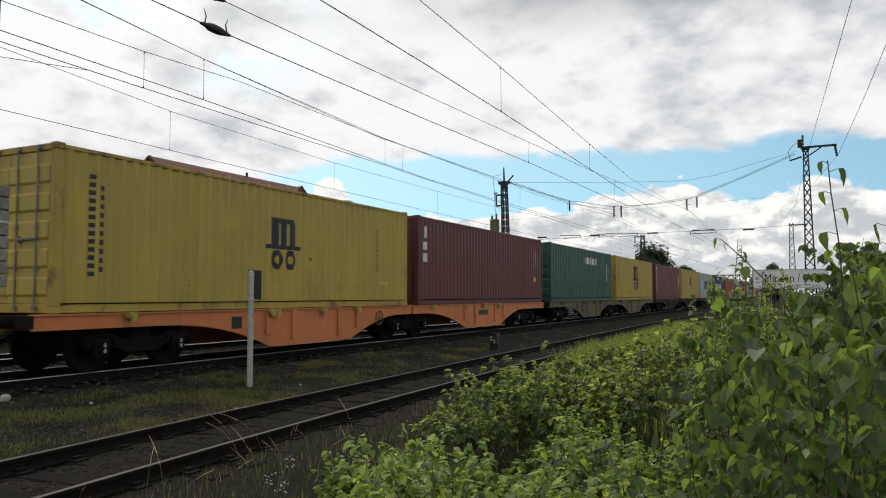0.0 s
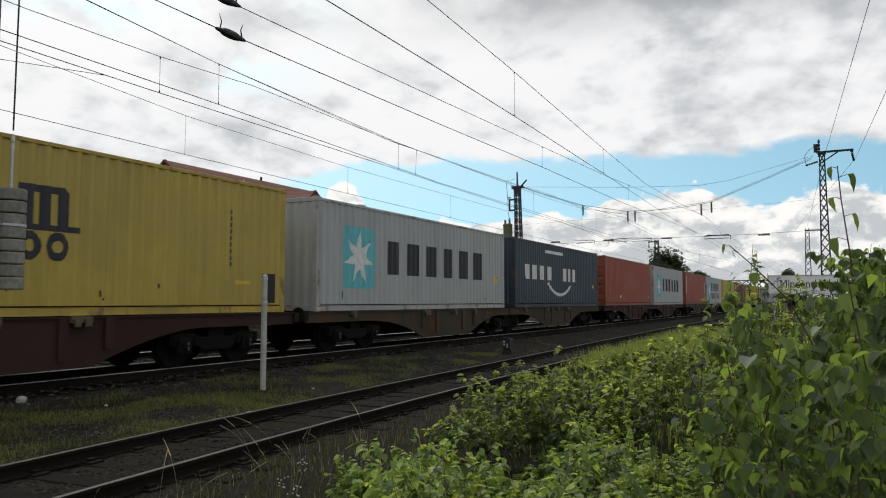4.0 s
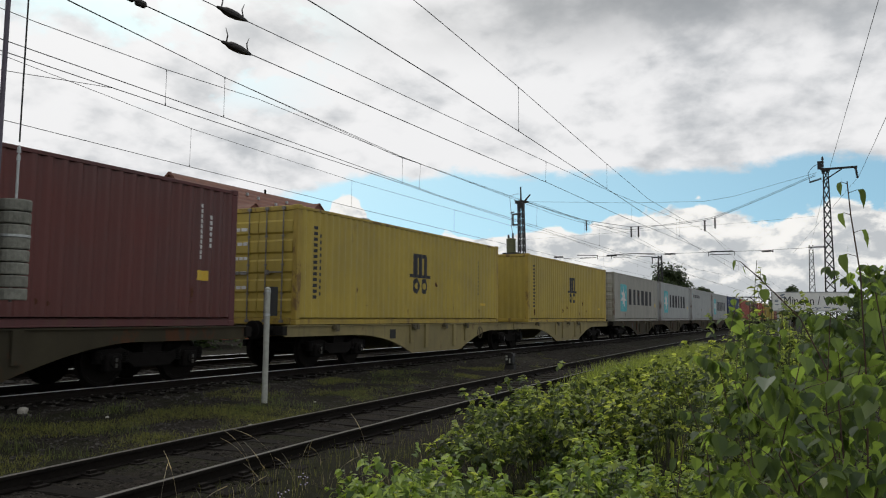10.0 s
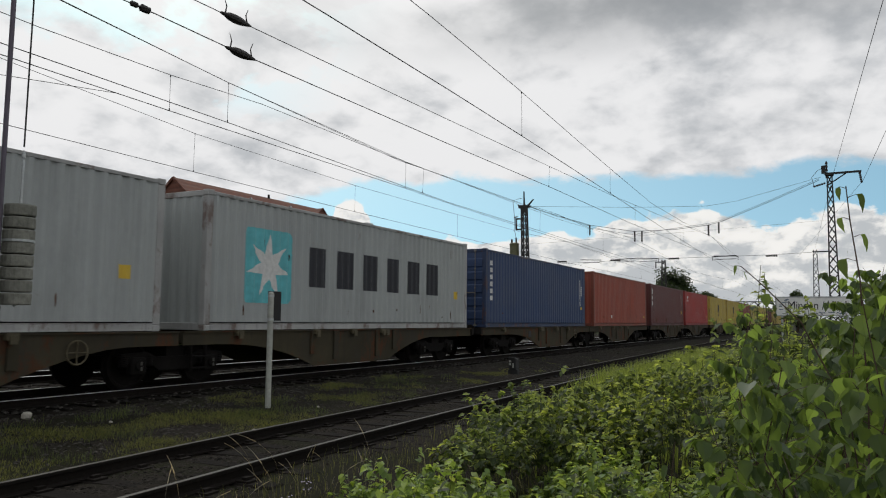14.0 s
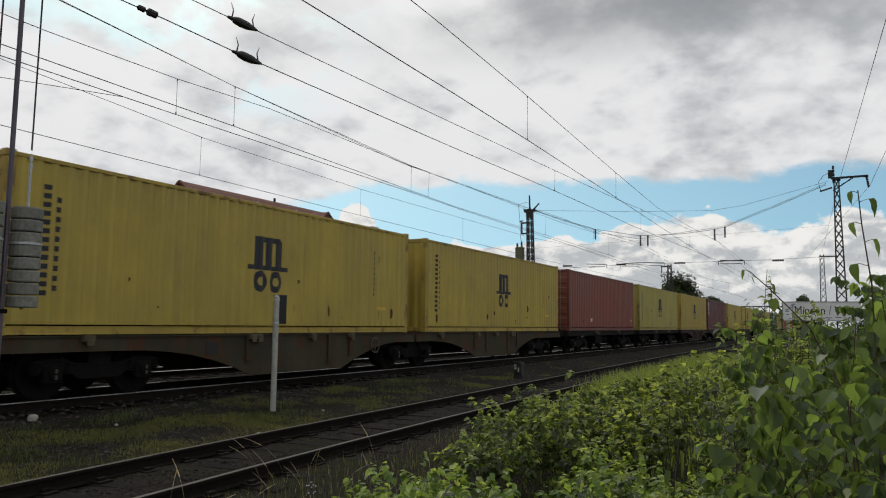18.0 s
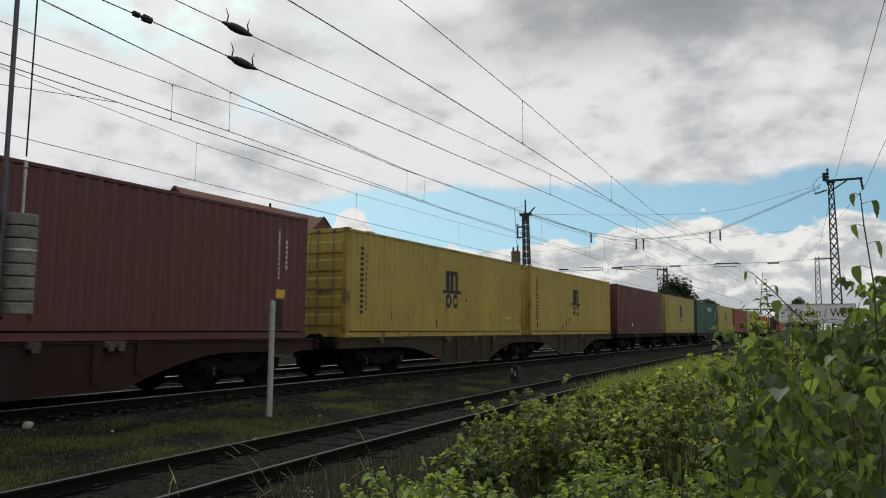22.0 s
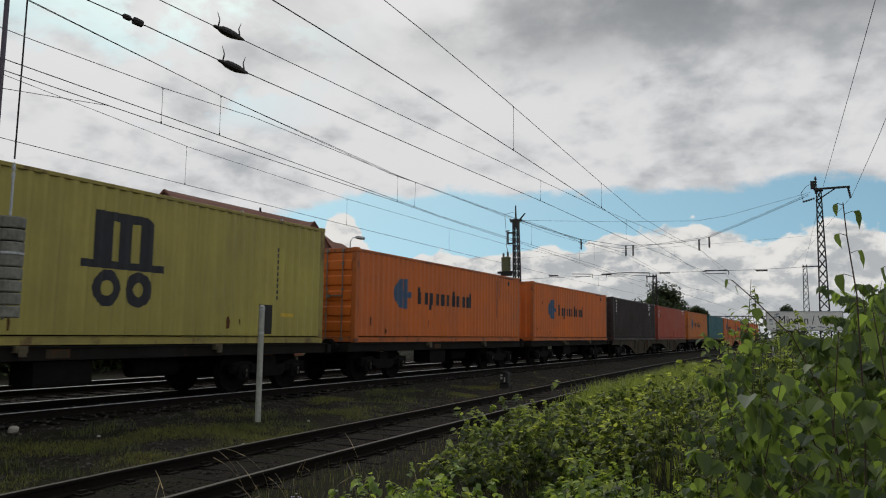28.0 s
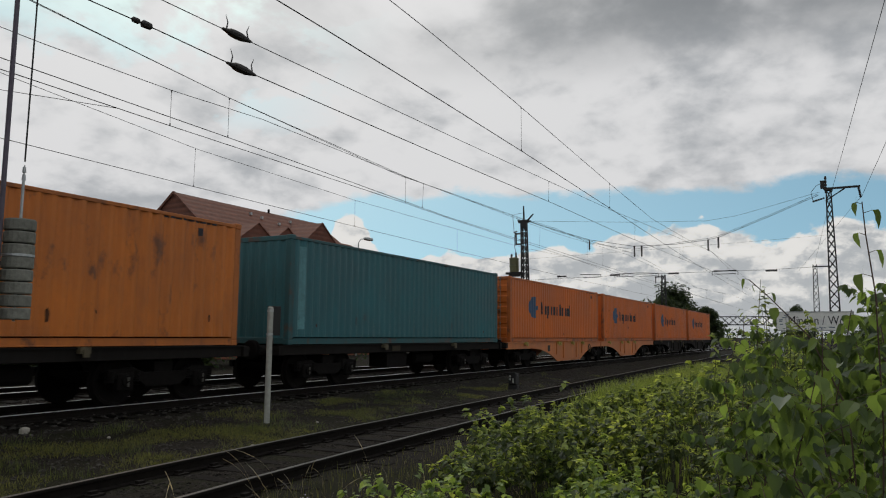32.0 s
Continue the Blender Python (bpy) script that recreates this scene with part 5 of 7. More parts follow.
def mast_b():
    root = empty("catenary_mast", MAST_X, 0.35, 0, "tall tapered lattice catenary mast with a side arm", "mast", "catenary masts")
    root.matrix_basis = pose(MAST_X, 0.06, 0, -0.3)
    lattice(root, 0.33, 0.13, 10.6, M["mast"], 0.62)
    part("mast_head", boxes((-0.24, 0.24, -0.24, 0.24, 10.55, 10.7), (-0.1, 0.1, 0.2, 0.45, 10.7, 11.2)), M["mast"], root)
    part("head_rod", insulator_bm(bmesh.new(), (0, 0.15, 10.4), (0, 0.15, 11.5), 0.08), M["porcelain"], root)
    bm = boxes((-0.06, 0.06, -1.75, 0.3, 10.62, 10.74))
    tube(bm, (0, 0.2, 9.9), (0, -0.9, 10.62), 0.04)
    part("side_arm", bm, M["mast"], root, "horizontal feeder arm")
    part("insulator", insulator_bm(bmesh.new(), (0, -1.65, 10.6), (0, -1.75, 9.95), 0.08), M["porcelain"], root)
    part("insulator", insulator_bm(bmesh.new(), (0, 0.25, 10.1), (0, 0.95, 9.9), 0.07), M["porcelain"], root)
    bm = path_tube(bmesh.new(), [(0, 0.9, 9.95), (0, 1.0, 10.5), (0, 0.7, 10.9), (0, 0.25, 11.1)], 0.015)
    part("jumper_wire", bm, M["wire"], root)


def mast_far(y, h, label, reach):
    root = empty("catenary_mast", MAST_FAR_X, y, 0, label, "mast", "catenary masts")
    lattice(root, 0.42, 0.22, h, M["mast"], 0.8)
    part("side_arm", boxes((-0.07, 0.07, min(-0.3, reach), max(0.3, reach), h - 0.35, h - 0.2)), M["mast"], root)
    part("insulator", insulator_bm(bmesh.new(), (0, reach * 0.9, h - 0.35), (0, reach * 0.9, h - 1.2), 0.09), M["porcelain"], root)


mast_a()
mast_b()
mast_far(2.23, 10.8, "distant lattice catenary mast beside the line", -1.8)
mast_far(21.4, 10.0, "distant lattice catenary mast by the trees", 1.2)


def wire(name, points, r, label):
    bm = path_tube(bmesh.new(), points, r, 5)
    me = keep_mesh(name, bm, M["wire"])
    return tagged(new(name, me), label, "wire", "overhead wires")


def catenary(name, contact, messenger, droppers, label, r=0.011):
    """A contact wire with its messenger wire and the droppers between them."""
    root = empty(name, 0, 0, 0, label, "overhead wire", "overhead wires")
    part("contact_wire", path_tube(bmesh.new(), [Vector(p) for p in contact], r, 5), M["wire"], root)
    part("messenger_wire", path_tube(bmesh.new(), [Vector(p) for p in messenger], r * 0.85, 5), M["wire"], root)

    def on(line, x):
        for a, b in zip(line, line[1:]):
            if a[0] <= x <= b[0]:
                u = (x - a[0]) / (b[0] - a[0])
                return Vector(a).lerp(Vector(b), u)
        return None

    for x in droppers:
        p, q = on(messenger, x), on(contact, x)
        if p and q:
            bm = tube(bmesh.new(), p, q, 0.0042, 0.0042, 4)
            tube(bm, q, q + Vector((0, 0, 0.05)), 0.013, 0.013, 5)
            tube(bm, p - Vector((0, 0, 0.04)), p, 0.013, 0.013, 5)
            part("dropper", bm, M["wire"], root)
    return root


W = 0.0086
SIDE_C = [(-40, 5.9, 5.5), (8.1, 6.06, 5.5), (11.8, 6.1, 5.5), (15.8, 6.18, 5.5), (24.4, 6.43, 5.5), (37.5, 6.85, 5.5), (MAST_X, 7.2, 5.5), (MAST_FAR_X, 8.2, 5.5), (220, 9.5, 5.5)]
SIDE_M = [(-40, 5.9, 7.3), (11.0, 6.08, 6.6), (15.2, 6.17, 6.53), (23.5, 6.4, 6.33), (31.2, 6.62, 6.20), (40, 6.9, 6.5), (MAST_X, 7.2, 7.0), (80, 7.7, 6.3), (MAST_FAR_X, 8.2, 7.0), (220, 9.5, 7.0)]
catenary("overhead_wire", SIDE_C, SIDE_M, [-2.0, 15.6, 24.0, 40.0, 62, 74, 86, 98], "contact and messenger wire over the side track", W)
OUT_C = [(-12, 8.6, 5.5), (7.05, 8.17, 5.5), (8.73, 8.2, 5.5), (15.58, 8.03, 5.5), (22.28, 7.80, 5.5), (31.63, 7.64, 5.5), (MAST_X, 7.2, 5.7), (80, 7.4, 6.0)]
OUT_M = [(-12, 8.6, 5.8), (8.83, 8.2, 6.01), (15.5, 8.03, 6.08), (21.6, 7.80, 6.13), (29.2, 7.66, 6.27), (MAST_X, 7.2, 7.0), (80, 7.4, 6.8)]
catenary("overhead_wire", OUT_C, OUT_M, [22.0, 32.5, 42.0], "running-out contact and messenger wire with section insulators", W)
MAIN_C1 = [(-40, 11.0, 5.5), (7.18, 11.70, 5.5), (10.67, 11.82, 5.5), (20.39, 12.04, 5.5), (23.66, 12.2, 5.5), (MAST_X, 12.75, 5.5), (MAST_FAR_X, 12.3, 5.5), (170, 12.8, 5.5), (300, 12.5, 5.5)]
MAIN_M1 = [(-40, 11.0, 6.9), (7.7, 11.72, 6.18), (10.6, 11.82, 6.24), (13.4, 11.88, 6.38), (20.4, 12.04, 6.34), (23.6, 12.2, 6.42), (36, 12.45, 6.5), (MAST_X, 12.75, 7.0), (80, 12.5, 6.3), (MAST_FAR_X, 12.3, 7.0), (170, 12.8, 7.0), (300, 12.5, 7.0)]
catenary("overhead_wire", MAIN_C1, MAIN_M1, [4.2, 10.6, 20.4, 31, 42, 62, 74, 86, 98], "contact and messenger wire over the main track", W)
MAIN_C2 = [(-40, 9.4, 5.5), (6.87, 11.2, 5.5), (11.83, 11.4, 5.5), (23.43, 12.1, 5.5), (MAST_X, 12.3, 5.55), (MAST_FAR_X, 12.9, 5.6)]
MAIN_M2 = [(-40, 11.2, 9.9), (8.45, 11.45, 6.62), (11.77, 11.4, 6.37), (19.8, 11.8, 6.26), (23.3, 12.1, 6.37), (36, 12.15, 6.5), (MAST_X, 12.3, 7.05), (80, 12.6, 6.4), (MAST_FAR_X, 12.9, 7.05)]
catenary("overhead_wire", MAIN_C2, MAIN_M2, [11.8, 21.4, 33, 44], "overlapping second contact and messenger wire over the main track", W)
FAR_C = [(-40, 14.4, 5.5), (9.96, 15.96, 5.5), (15.41, 16.2, 5.5), (24.06, 16.5, 5.5), (32.37, 16.7, 5.5), (MAST_X, 17.0, 5.5), (MAST_FAR_X, 16.5, 5.5), (170, 17.0, 5.5), (300, 16.8, 5.5)]
FAR_M = [(-40, 14.4, 10.4), (10.0, 16.0, 6.92), (15.6, 16.2, 6.61), (24.1, 16.5, 6.53), (32.2, 16.7, 6.6), (43, 16.9, 6.7), (MAST_X, 17.0, 7.0), (80, 16.8, 6.3), (MAST_FAR_X, 16.5, 7.0), (170, 17.0, 7.0), (300, 16.8, 7.0)]
catenary("overhead_wire", FAR_C, FAR_M, [15.5, 24.1, 33.5, 43, 62, 74, 86, 98], "contact and messenger wire over the far track", W)
wire("messenger_wire", [Vector(p) for p in ((-40, 11.5, 10.25), (8.61, 11.7, 6.75), (12.08, 11.7, 6.5), (19.66, 11.85, 6.24), (23.3, 12.1, 6.40), (36, 12.2, 6.55), (MAST_X, 12.35, 7.1))], 0.006, "second messenger wire close above the first")
wire("anchor_wire", [Vector((-20, 13.6, 6.05)), Vector((6.9, 11.7, 5.15)), Vector((9.3, 11.78, 5.5))], 0.006, "thin fixing wire clamped to the contact wire")


def wire_insulator(x, y, z, turn, tilt, label):
    bm = bmesh.new()
    lathe(bm, [(0.010, -0.34), (0.022, -0.32), (0.036, -0.22), (0.062, -0.15), (0.070, -0.05), (0.066, 0.08), (0.045, 0.19), (0.022, 0.30), (0.010, 0.34)], 10, "x")
    for sx in (-1, 1):
        tube(bm, (0.24 * sx, 0, 0.02), (0.21 * sx, 0, 0.14), 0.014, 0.010, 5)
        tube(bm, (0.21 * sx, 0, 0.14), (0.26 * sx, 0, 0.25), 0.010, 0.004, 5)
    ob = new("section_insulator", keep_mesh("section_insulator", bm, M["porcelain"]))
    ob.matrix_basis = pose(x, y, z, 0, tilt, turn)
    return tagged(ob, label, "insulator", "insulators in the wires")


wire_insulator(8.73, 8.20, 5.5, -0.6, 0, "dark rod insulator with arcing horns in the contact wire")
wire_insulator(8.6, 8.20, 6.01, -0.6, -1, "dark rod insulator with arcing horns in the messenger wire")

def wire_clamp(x, y, z):
    bm = lathe(bmesh.new(), [(0.012, -0.17), (0.05, -0.15), (0.055, -0.03), (0.015, -0.01), (0.015, 0.02), (0.04, 0.05), (0.04, 0.13), (0.012, 0.16)], 8, "x")
    ob = new("wire_clamp", keep_mesh("wire_clamp", bm, M["porcelain"]))
    ob.matrix_basis = pose(x, y, z, 0, 0, 180)
    tagged(ob, "dark tension clamp in the running-out wire", "clamp")


wire_clamp(6.75, 8.17, 5.5)

# cross spans between the two masts
def span_between(name, pts, r, label):
    return wire(name, [Vector(p) for p in pts], r, label)


LOW = [Vector((MAST_X, y, z)) for y, z in ((20.3, 9.9), (18.0, 9.05), (15.5, 8.2), (12.4, 7.6), (9.5, 7.6), (7.4, 7.8), (6.7, 7.95), (5.1, 8.55), (3.4, 9.2), (0.7, 10.3))]
span_between("cross_span", LOW, 0.016, "sagging cross-span rope between the masts")
span_between("cross_span", [v + Vector((0.05, 0, -0.22 if 1 < k < 4 else 0.10)) for k, v in enumerate(LOW)], 0.012, "second sagging cross-span rope between the masts")
span_between("cross_span", [Vector((MAST_X, y, z)) for y, z in ((20.2, 9.85), (12.6, 9.3), (7.5, 9.08), (5.6, 9.3), (0.6, 10.5))], 0.010, "upper cross wire between the masts")
span_between("cross_span", [Vector((MAST_X, y, z)) for y, z in ((20.0, 5.42), (13.7, 5.58), (9.7, 5.64), (3.9, 5.68), (0.3, 5.8))], 0.011, "lower steady wire between the masts")
span_between("cross_span", [Vector((MAST_X, 20.1, 7.0)), Vector((MAST_X, 5.9, 7.5)), Vector((MAST_X, 0.3, 7.75))], 0.006, "middle cross wire between the masts")


def hanger(y, z0, z1):
    ob = new("hanger_insulator", keep_mesh("hanger_insulator", insulator_bm(bmesh.new(), (0, 0, z0), (0, 0, z1), 0.07), M["porcelain"]))
    ob.matrix_basis = pose(MAST_X, y, 0)
    tagged(ob, "brown hanging insulator below the cross span", "insulator", "insulators in the wires")


for y, z in ((15.5, 8.2), (12.3, 7.6), (11.8, 7.58), (7.4, 7.8), (6.75, 7.95)):
    hanger(y, z, z - 0.75)


def steady_arm(y, way):
    bm = bmesh.new()
    tube(bm, (0, 0, 5.72), (0, 1.5 * way, 5.66), 0.028, 0.028, 5)
    tube(bm, (0, 1.5 * way, 5.66), (0, 1.5 * way, 5.40), 0.02, 0.02, 5)
    tube(bm, (0, 1.4 * way, 5.50), (0, 0.2 * way, 5.48), 0.02, 0.02, 5)
    ob = new("steady_arm", keep_mesh("steady_arm", bm, M["mast"]))
    ob.matrix_basis = pose(MAST_X, y, 0)
    tagged(ob, "thin steel steady arm on the lower cross wire", "steady arm", "steady arms")


for y, way in ((16.2, -1), (12.2, -1), (12.2, 1), (7.1, -1), (5.7, 1)):
    steady_arm(y, way)
for y in (17.6, 13.7, 3.6, 9.7):
    ob = new("span_insulator", keep_mesh("span_insulator", insulator_bm(bmesh.new(), (0, -0.35, 5.62), (0, 0.35, 5.62), 0.07), M["porcelain"]))
    ob.matrix_basis = pose(MAST_X, y, 0)
    tagged(ob, "brown insulator in the lower cross wire", "insulator", "insulators in the wires")

# feeder wires on the masts of the near side, running over the path
wire("feeder_wire", [Vector((-60, -5.9, 11.4)), Vector((27, -1.5, 11.1)), Vector((MAST_X, -0.19, 10.96)), Vector((MAST_FAR_X, 2.2, 11.0))], 0.011, "earth wire along the mast heads")
wire("feeder_wire", [Vector((-60, -5.4, 9.8)), Vector((36, -2.25, 9.78)), Vector((MAST_X, -1.71, 10.1)), Vector((MAST_FAR_X, 4.3, 9.9))], 0.011, "feeder wire on the side arms of the masts")


# tensioning weights on a mast beside the side track
def weights():
    root = empty("tension_weights", 5.27, 8.3, 0, "two stacks of grey concrete tension weights on steel rods", "weights")
    for sx, lift in ((0.08, 0.0), (-0.38, 0.02)):
        for k in range(8):
            z = 1.47 + lift + k * 0.145
            bm = lathe(bmesh.new(), [(0.160, 0), (0.168, 0.012), (0.168, 0.118), (0.160, 0.132)], 20)
            w = part("concrete_weight", bm, M["concrete"], root, "round concrete weight")
            w.matrix_basis = pose(sx, 0, z)
        part("band", lathe(bmesh.new(), [(0.173, 0), (0.173, 0.028)], 20), M["galv"], root, "bright steel band").matrix_basis = pose(sx, 0, 1.47 + lift + 4 * 0.145 + 0.135)
        part("rod", tube(bmesh.new(), (sx, 0, 1.45), (sx, 0, 3.10 + lift), 0.016, 0.016, 8), M["galv"], root)
        part("rod_eye", insulator_bm(bmesh.new(), (sx, 0, 3.08 + lift), (sx, 0, 3.26 + lift), 0.024, 2), M["galv"], root)
        part("rope", tube(bmesh.new(), (sx, 0, 3.3 + lift), (sx + 0.02, 0, 8.2), 0.010, 0.010, 6), M["wire"], root)
    part("guide_tube", tube(bmesh.new(), (-0.165, -0.02, -0.6), (-0.165, -0.02, 8.0), 0.028, 0.028, 8), M["mast_grey"], root, "purple-grey guide tube")
    part("guide_clamp", boxes((-0.22, -0.11, -0.05, 0.05, 1.40, 1.45), (-0.40, 0.10, 0.20, 0.24, 2.1, 2.14)), M["bogie"], root)
    part("mast_post", boxes((-0.75, -0.55, 0.25, 0.45, -0.7, 9.0)), M["mast"], root, "steel mast post")
    part("mast_bracket", boxes((-0.7, 0.15, 0.22, 0.30, 7.9, 8.1), (-0.7, -0.1, 0.22, 0.30, 0.9, 1.0)), M["mast"], root)


weights()


# ---- lineside things ----
def signal_post():
    root = empty("marker_post", 11.10, 9.46, -0.38, "grey galvanised marker post with a dark plate facing away", "post")
    part("post", lathe(bmesh.new(), [(0.054, -0.3), (0.054, 2.19), (0.044, 2.21), (0.022, 2.22)], 14), M["post"], root, "weathered grey steel tube")
    for z in (1.68, 2.12):
        part("clamp", lathe(bmesh.new(), [(0.061, z), (0.061, z + 0.045)], 14), M["galv"], root)
    bm = soft_box(-0.02, 0.26, 0.064, 0.083, 1.68, 2.235, 0.004)
    part("plate", bm, M["black"], root, "matt black back of the plate").matrix_basis = pose(0, 0, 0, 0, 0, -20)


signal_post()


def dwarf_signal():
    root = empty("dwarf_signal", 22.38, 9.14, -0.30, "small black dwarf signal with worn white marks", "signal")
    part("body", soft_box(-0.14, 0.14, -0.13, 0.13, 0.10, 0.46, 0.03), M["black"], root, "black lamp body")
    part("hood", boxes((-0.17, -0.03, -0.10, 0.13, 0.455, 0.49)), M["black"], root)
    part("foot", soft_box(-0.10, 0.10, -0.16, 0.16, -0.1, 0.10, 0.02), M["black"], root)
    part("white_mark", boxes((-0.152, -0.142, 0.03, 0.10, 0.24, 0.30), (-0.152, -0.142, 0.03, 0.10, 0.33, 0.39)), M["post"], root, "worn white reflector mark")
    part("white_mark", boxes((-0.152, -0.142, -0.06, -0.02, 0.16, 0.30)), M["post"], root)
    part("cable", tube(bmesh.new(), (-0.05, -0.03, 0.47), (-0.02, -0.14, 0.40), 0.012), M["post"], root)


dwarf_signal()


def pale_rock(x, y, s):
    bm = bmesh.new()
    bmesh.ops.create_icosphere(bm, subdivisions=2, radius=s)
    for v in bm.verts:
        v.co *= 1 + 0.25 * noise.noise(v.co * 9 + Vector((x, y, 0)))
        v.co.z *= 0.75
    ob = new("pale_stone", keep_mesh("pale_stone", bm, M["pale_stone"]))
    ob.matrix_basis = pose(x, y, ground_height(x, y) + s * 0.5)
    tagged(ob, "pale rounded stone lying on the earth", "stone", "pale stones")


for x, y, s in ((7.39, 11.0, 0.085), (9.2, 8.1, 0.04), (8.1, 10.0, 0.03), (11.9, 8.9, 0.03)):
    pale_rock(x, y, s)


def station_sign():
    root = empty("station_sign", 27.0, 0.65, 0.04, "weathered white station name board with dark lettering on posts", "sign")
    board = part("board", soft_box(-0.03, 0.03, -1.10, 1.10, 1.56, 2.13, 0.01), M["white"], root, "white board, scribbled and stained")
    part("frame", boxes((-0.04, 0.04, -1.13, 1.13, 2.13, 2.16), (-0.04, 0.04, -1.13, 1.13, 1.53, 1.56), (-0.04, 0.04, -1.13, -1.10, 1.56, 2.13), (-0.04, 0.04, 1.10, 1.13, 1.56, 2.13)), M["galv"], root)
    for y in (-0.95, 0.95):
        part("sign_post", tube(bmesh.new(), (0.06, y, -0.5), (0.06, y, 2.15), 0.035, 0.035, 8), M["galv"], root)
    text = bpy.data.curves.new("lettering", "FONT")
    text.body, text.size, text.extrude = "Minden / Wok", 0.40, 0.002
    text.align_x, text.align_y = "CENTER", "CENTER"
    ob = new("lettering", text)
    dg = bpy.context.evaluated_depsgraph_get()
    me = bpy.data.meshes.new_from_object(ob.evaluated_get(dg))
    bpy.data.objects.remove(ob)
    me.materials.append(M["ink"])
    t = part("lettering", me, None, board, "dark lettering")
    t.matrix_basis = Matrix(((0, 0, -1, -0.034), (-0.76, 0, 0, -0.13), (0, 1, 0, 1.86), (0, 0, 0, 1)))
    rng = random.Random(8)
    bm = bmesh.new()
    for k in range(16):
        y, z = rng.uniform(-0.9, 0.9), rng.uniform(1.59, 1.66)
        box(bm, -0.036, -0.032, y - 0.03, y + 0.03, z - 0.012, z + 0.012)
    for k in range(8):
        y, z = rng.uniform(0.72, 1.0), rng.uniform(1.6, 2.1)
        box(bm, -0.036, -0.032, y - 0.05, y + 0.05, z - 0.012, z + 0.012)
    tagged(part("scribble", bm, M["mid_blue"], board), "blue felt-pen scribbles", kind="stuff")


station_sign()


# ---- buildings and distance ----
def gable_roof(x0, x1, ym, half, ridge_z, eave, hip=0.0):
    """A closed gable roof, ridge along x; hip: how far its far end leans in."""
    bm = bmesh.new()
    P = [(x0, ym - half, eave), (x1, ym - half, eave), (x1, ym + half, eave), (x0, ym + half, eave), (x0, ym, ridge_z), (x1 - hip, ym, ridge_z)]
    v = [bm.verts.new(p) for p in P]
    for f in ((0, 1, 5, 4), (2, 3, 4, 5), (1, 2, 5), (3, 0, 4), (3, 2, 1, 0)):
        bm.faces.new([v[i] for i in f])
    return bm


def house():
    root = empty("house", 0, 0, 0, "long brick house with a red tiled roof and dormers", "house")
    ym, half, x0, x1 = 36.0, 5.2, 32.9, 49.4
    part("wall", boxes((x0 + 0.4, x1 - 0.4, ym - half + 0.4, ym + half - 0.4, -0.4, 5.6)), M["brickwork"], root, "red brick wall")
    roof = part("roof", gable_roof(x0, x1, ym, half, 9.95, 5.5, 2.0), M["roof"], root, "red clay tile roof")
    bm = bmesh.new()
    for sy in (-1, 1):
        tube(bm, (x0 - 0.05, ym, 9.93), (x0 - 0.05, ym + sy * half, 5.48), 0.10, 0.10, 4)
    part("verge_board", bm, M["roof"], roof)
    for x, w, zt, zb, front in ((36.8, 2.0, 8.34, 7.0, 3.4), (39.7, 2.0, 8.42, 7.0, 3.4), (43.1, 2.9, 9.18, 6.9, 3.7)):
        bm = bmesh.new()
        yf = ym - front
        back = ym - (9.95 - zt) / 0.856 + 0.25
        pts = [(x - w, yf, zb), (x + w, yf, zb), (x, yf, zt), (x, back, zt), (x - w, ym - (9.95 - zb) / 0.856 + 0.3, zb), (x + w, ym - (9.95 - zb) / 0.856 + 0.3, zb)]
        vv = [bm.verts.new(p) for p in pts]
        for f in ((0, 2, 3, 4), (1, 5, 3, 2), (0, 1, 2)):
            bm.faces.new([vv[i] for i in f])
        d = part("dormer", bm, M["roof"], roof, "gabled tiled dormer")
        bm = bmesh.new()
        for sx in (-1, 1):
            tube(bm, (x, yf - 0.04, zt), (x + sx * w, yf - 0.04, zb), 0.045, 0.045, 4)
        part("verge_board", bm, M["roof"], d)
    part("flue", boxes((41.60, 41.70, ym - 0.06, ym + 0.06, 9.7, 10.2)), M["bogie"], root)
    for x, d in ((39.0, 0.7), (39.9, 0.9), (41.4, 1.2), (43.2, 0.7)):
        part("roof_vent", boxes((x - 0.07, x + 0.07, ym - d - 0.1, ym - d + 0.06, 9.95 - 0.86 * d, 10.14 - 0.86 * d)), M["galv"], root, "small pale roof vent")
    for k in range(6):
        x = x0 + 2 + k * 2.5
        y0 = ym - half
        w = part("window", boxes((x - 0.55, x + 0.55, y0 + 0.34, y0 + 0.42, 2.2, 3.7)), M["glass"], root, "dark window")
        part("window_frame", boxes((x - 0.62, x + 0.62, y0 + 0.32, y0 + 0.4, 3.7, 3.78), (x - 0.62, x + 0.62, y0 + 0.30, y0 + 0.4, 2.1, 2.2), (x - 0.03, x + 0.03, y0 + 0.32, y0 + 0.4, 2.2, 3.7)), M["white"], w)


house()


def small_house():
    root = empty("house", 0, 0, 0, "lower house with a red hipped roof beside the long one", "house")
    part("wall", boxes((51, 54.5, 33.5, 38.5, -0.4, 6.6)), M["brickwork"], root)
    part("roof", gable_roof(50.0, 54.2, 36.0, 3.0, 8.75, 6.5, 2.2), M["roof"], root, "red tile roof")


small_house()


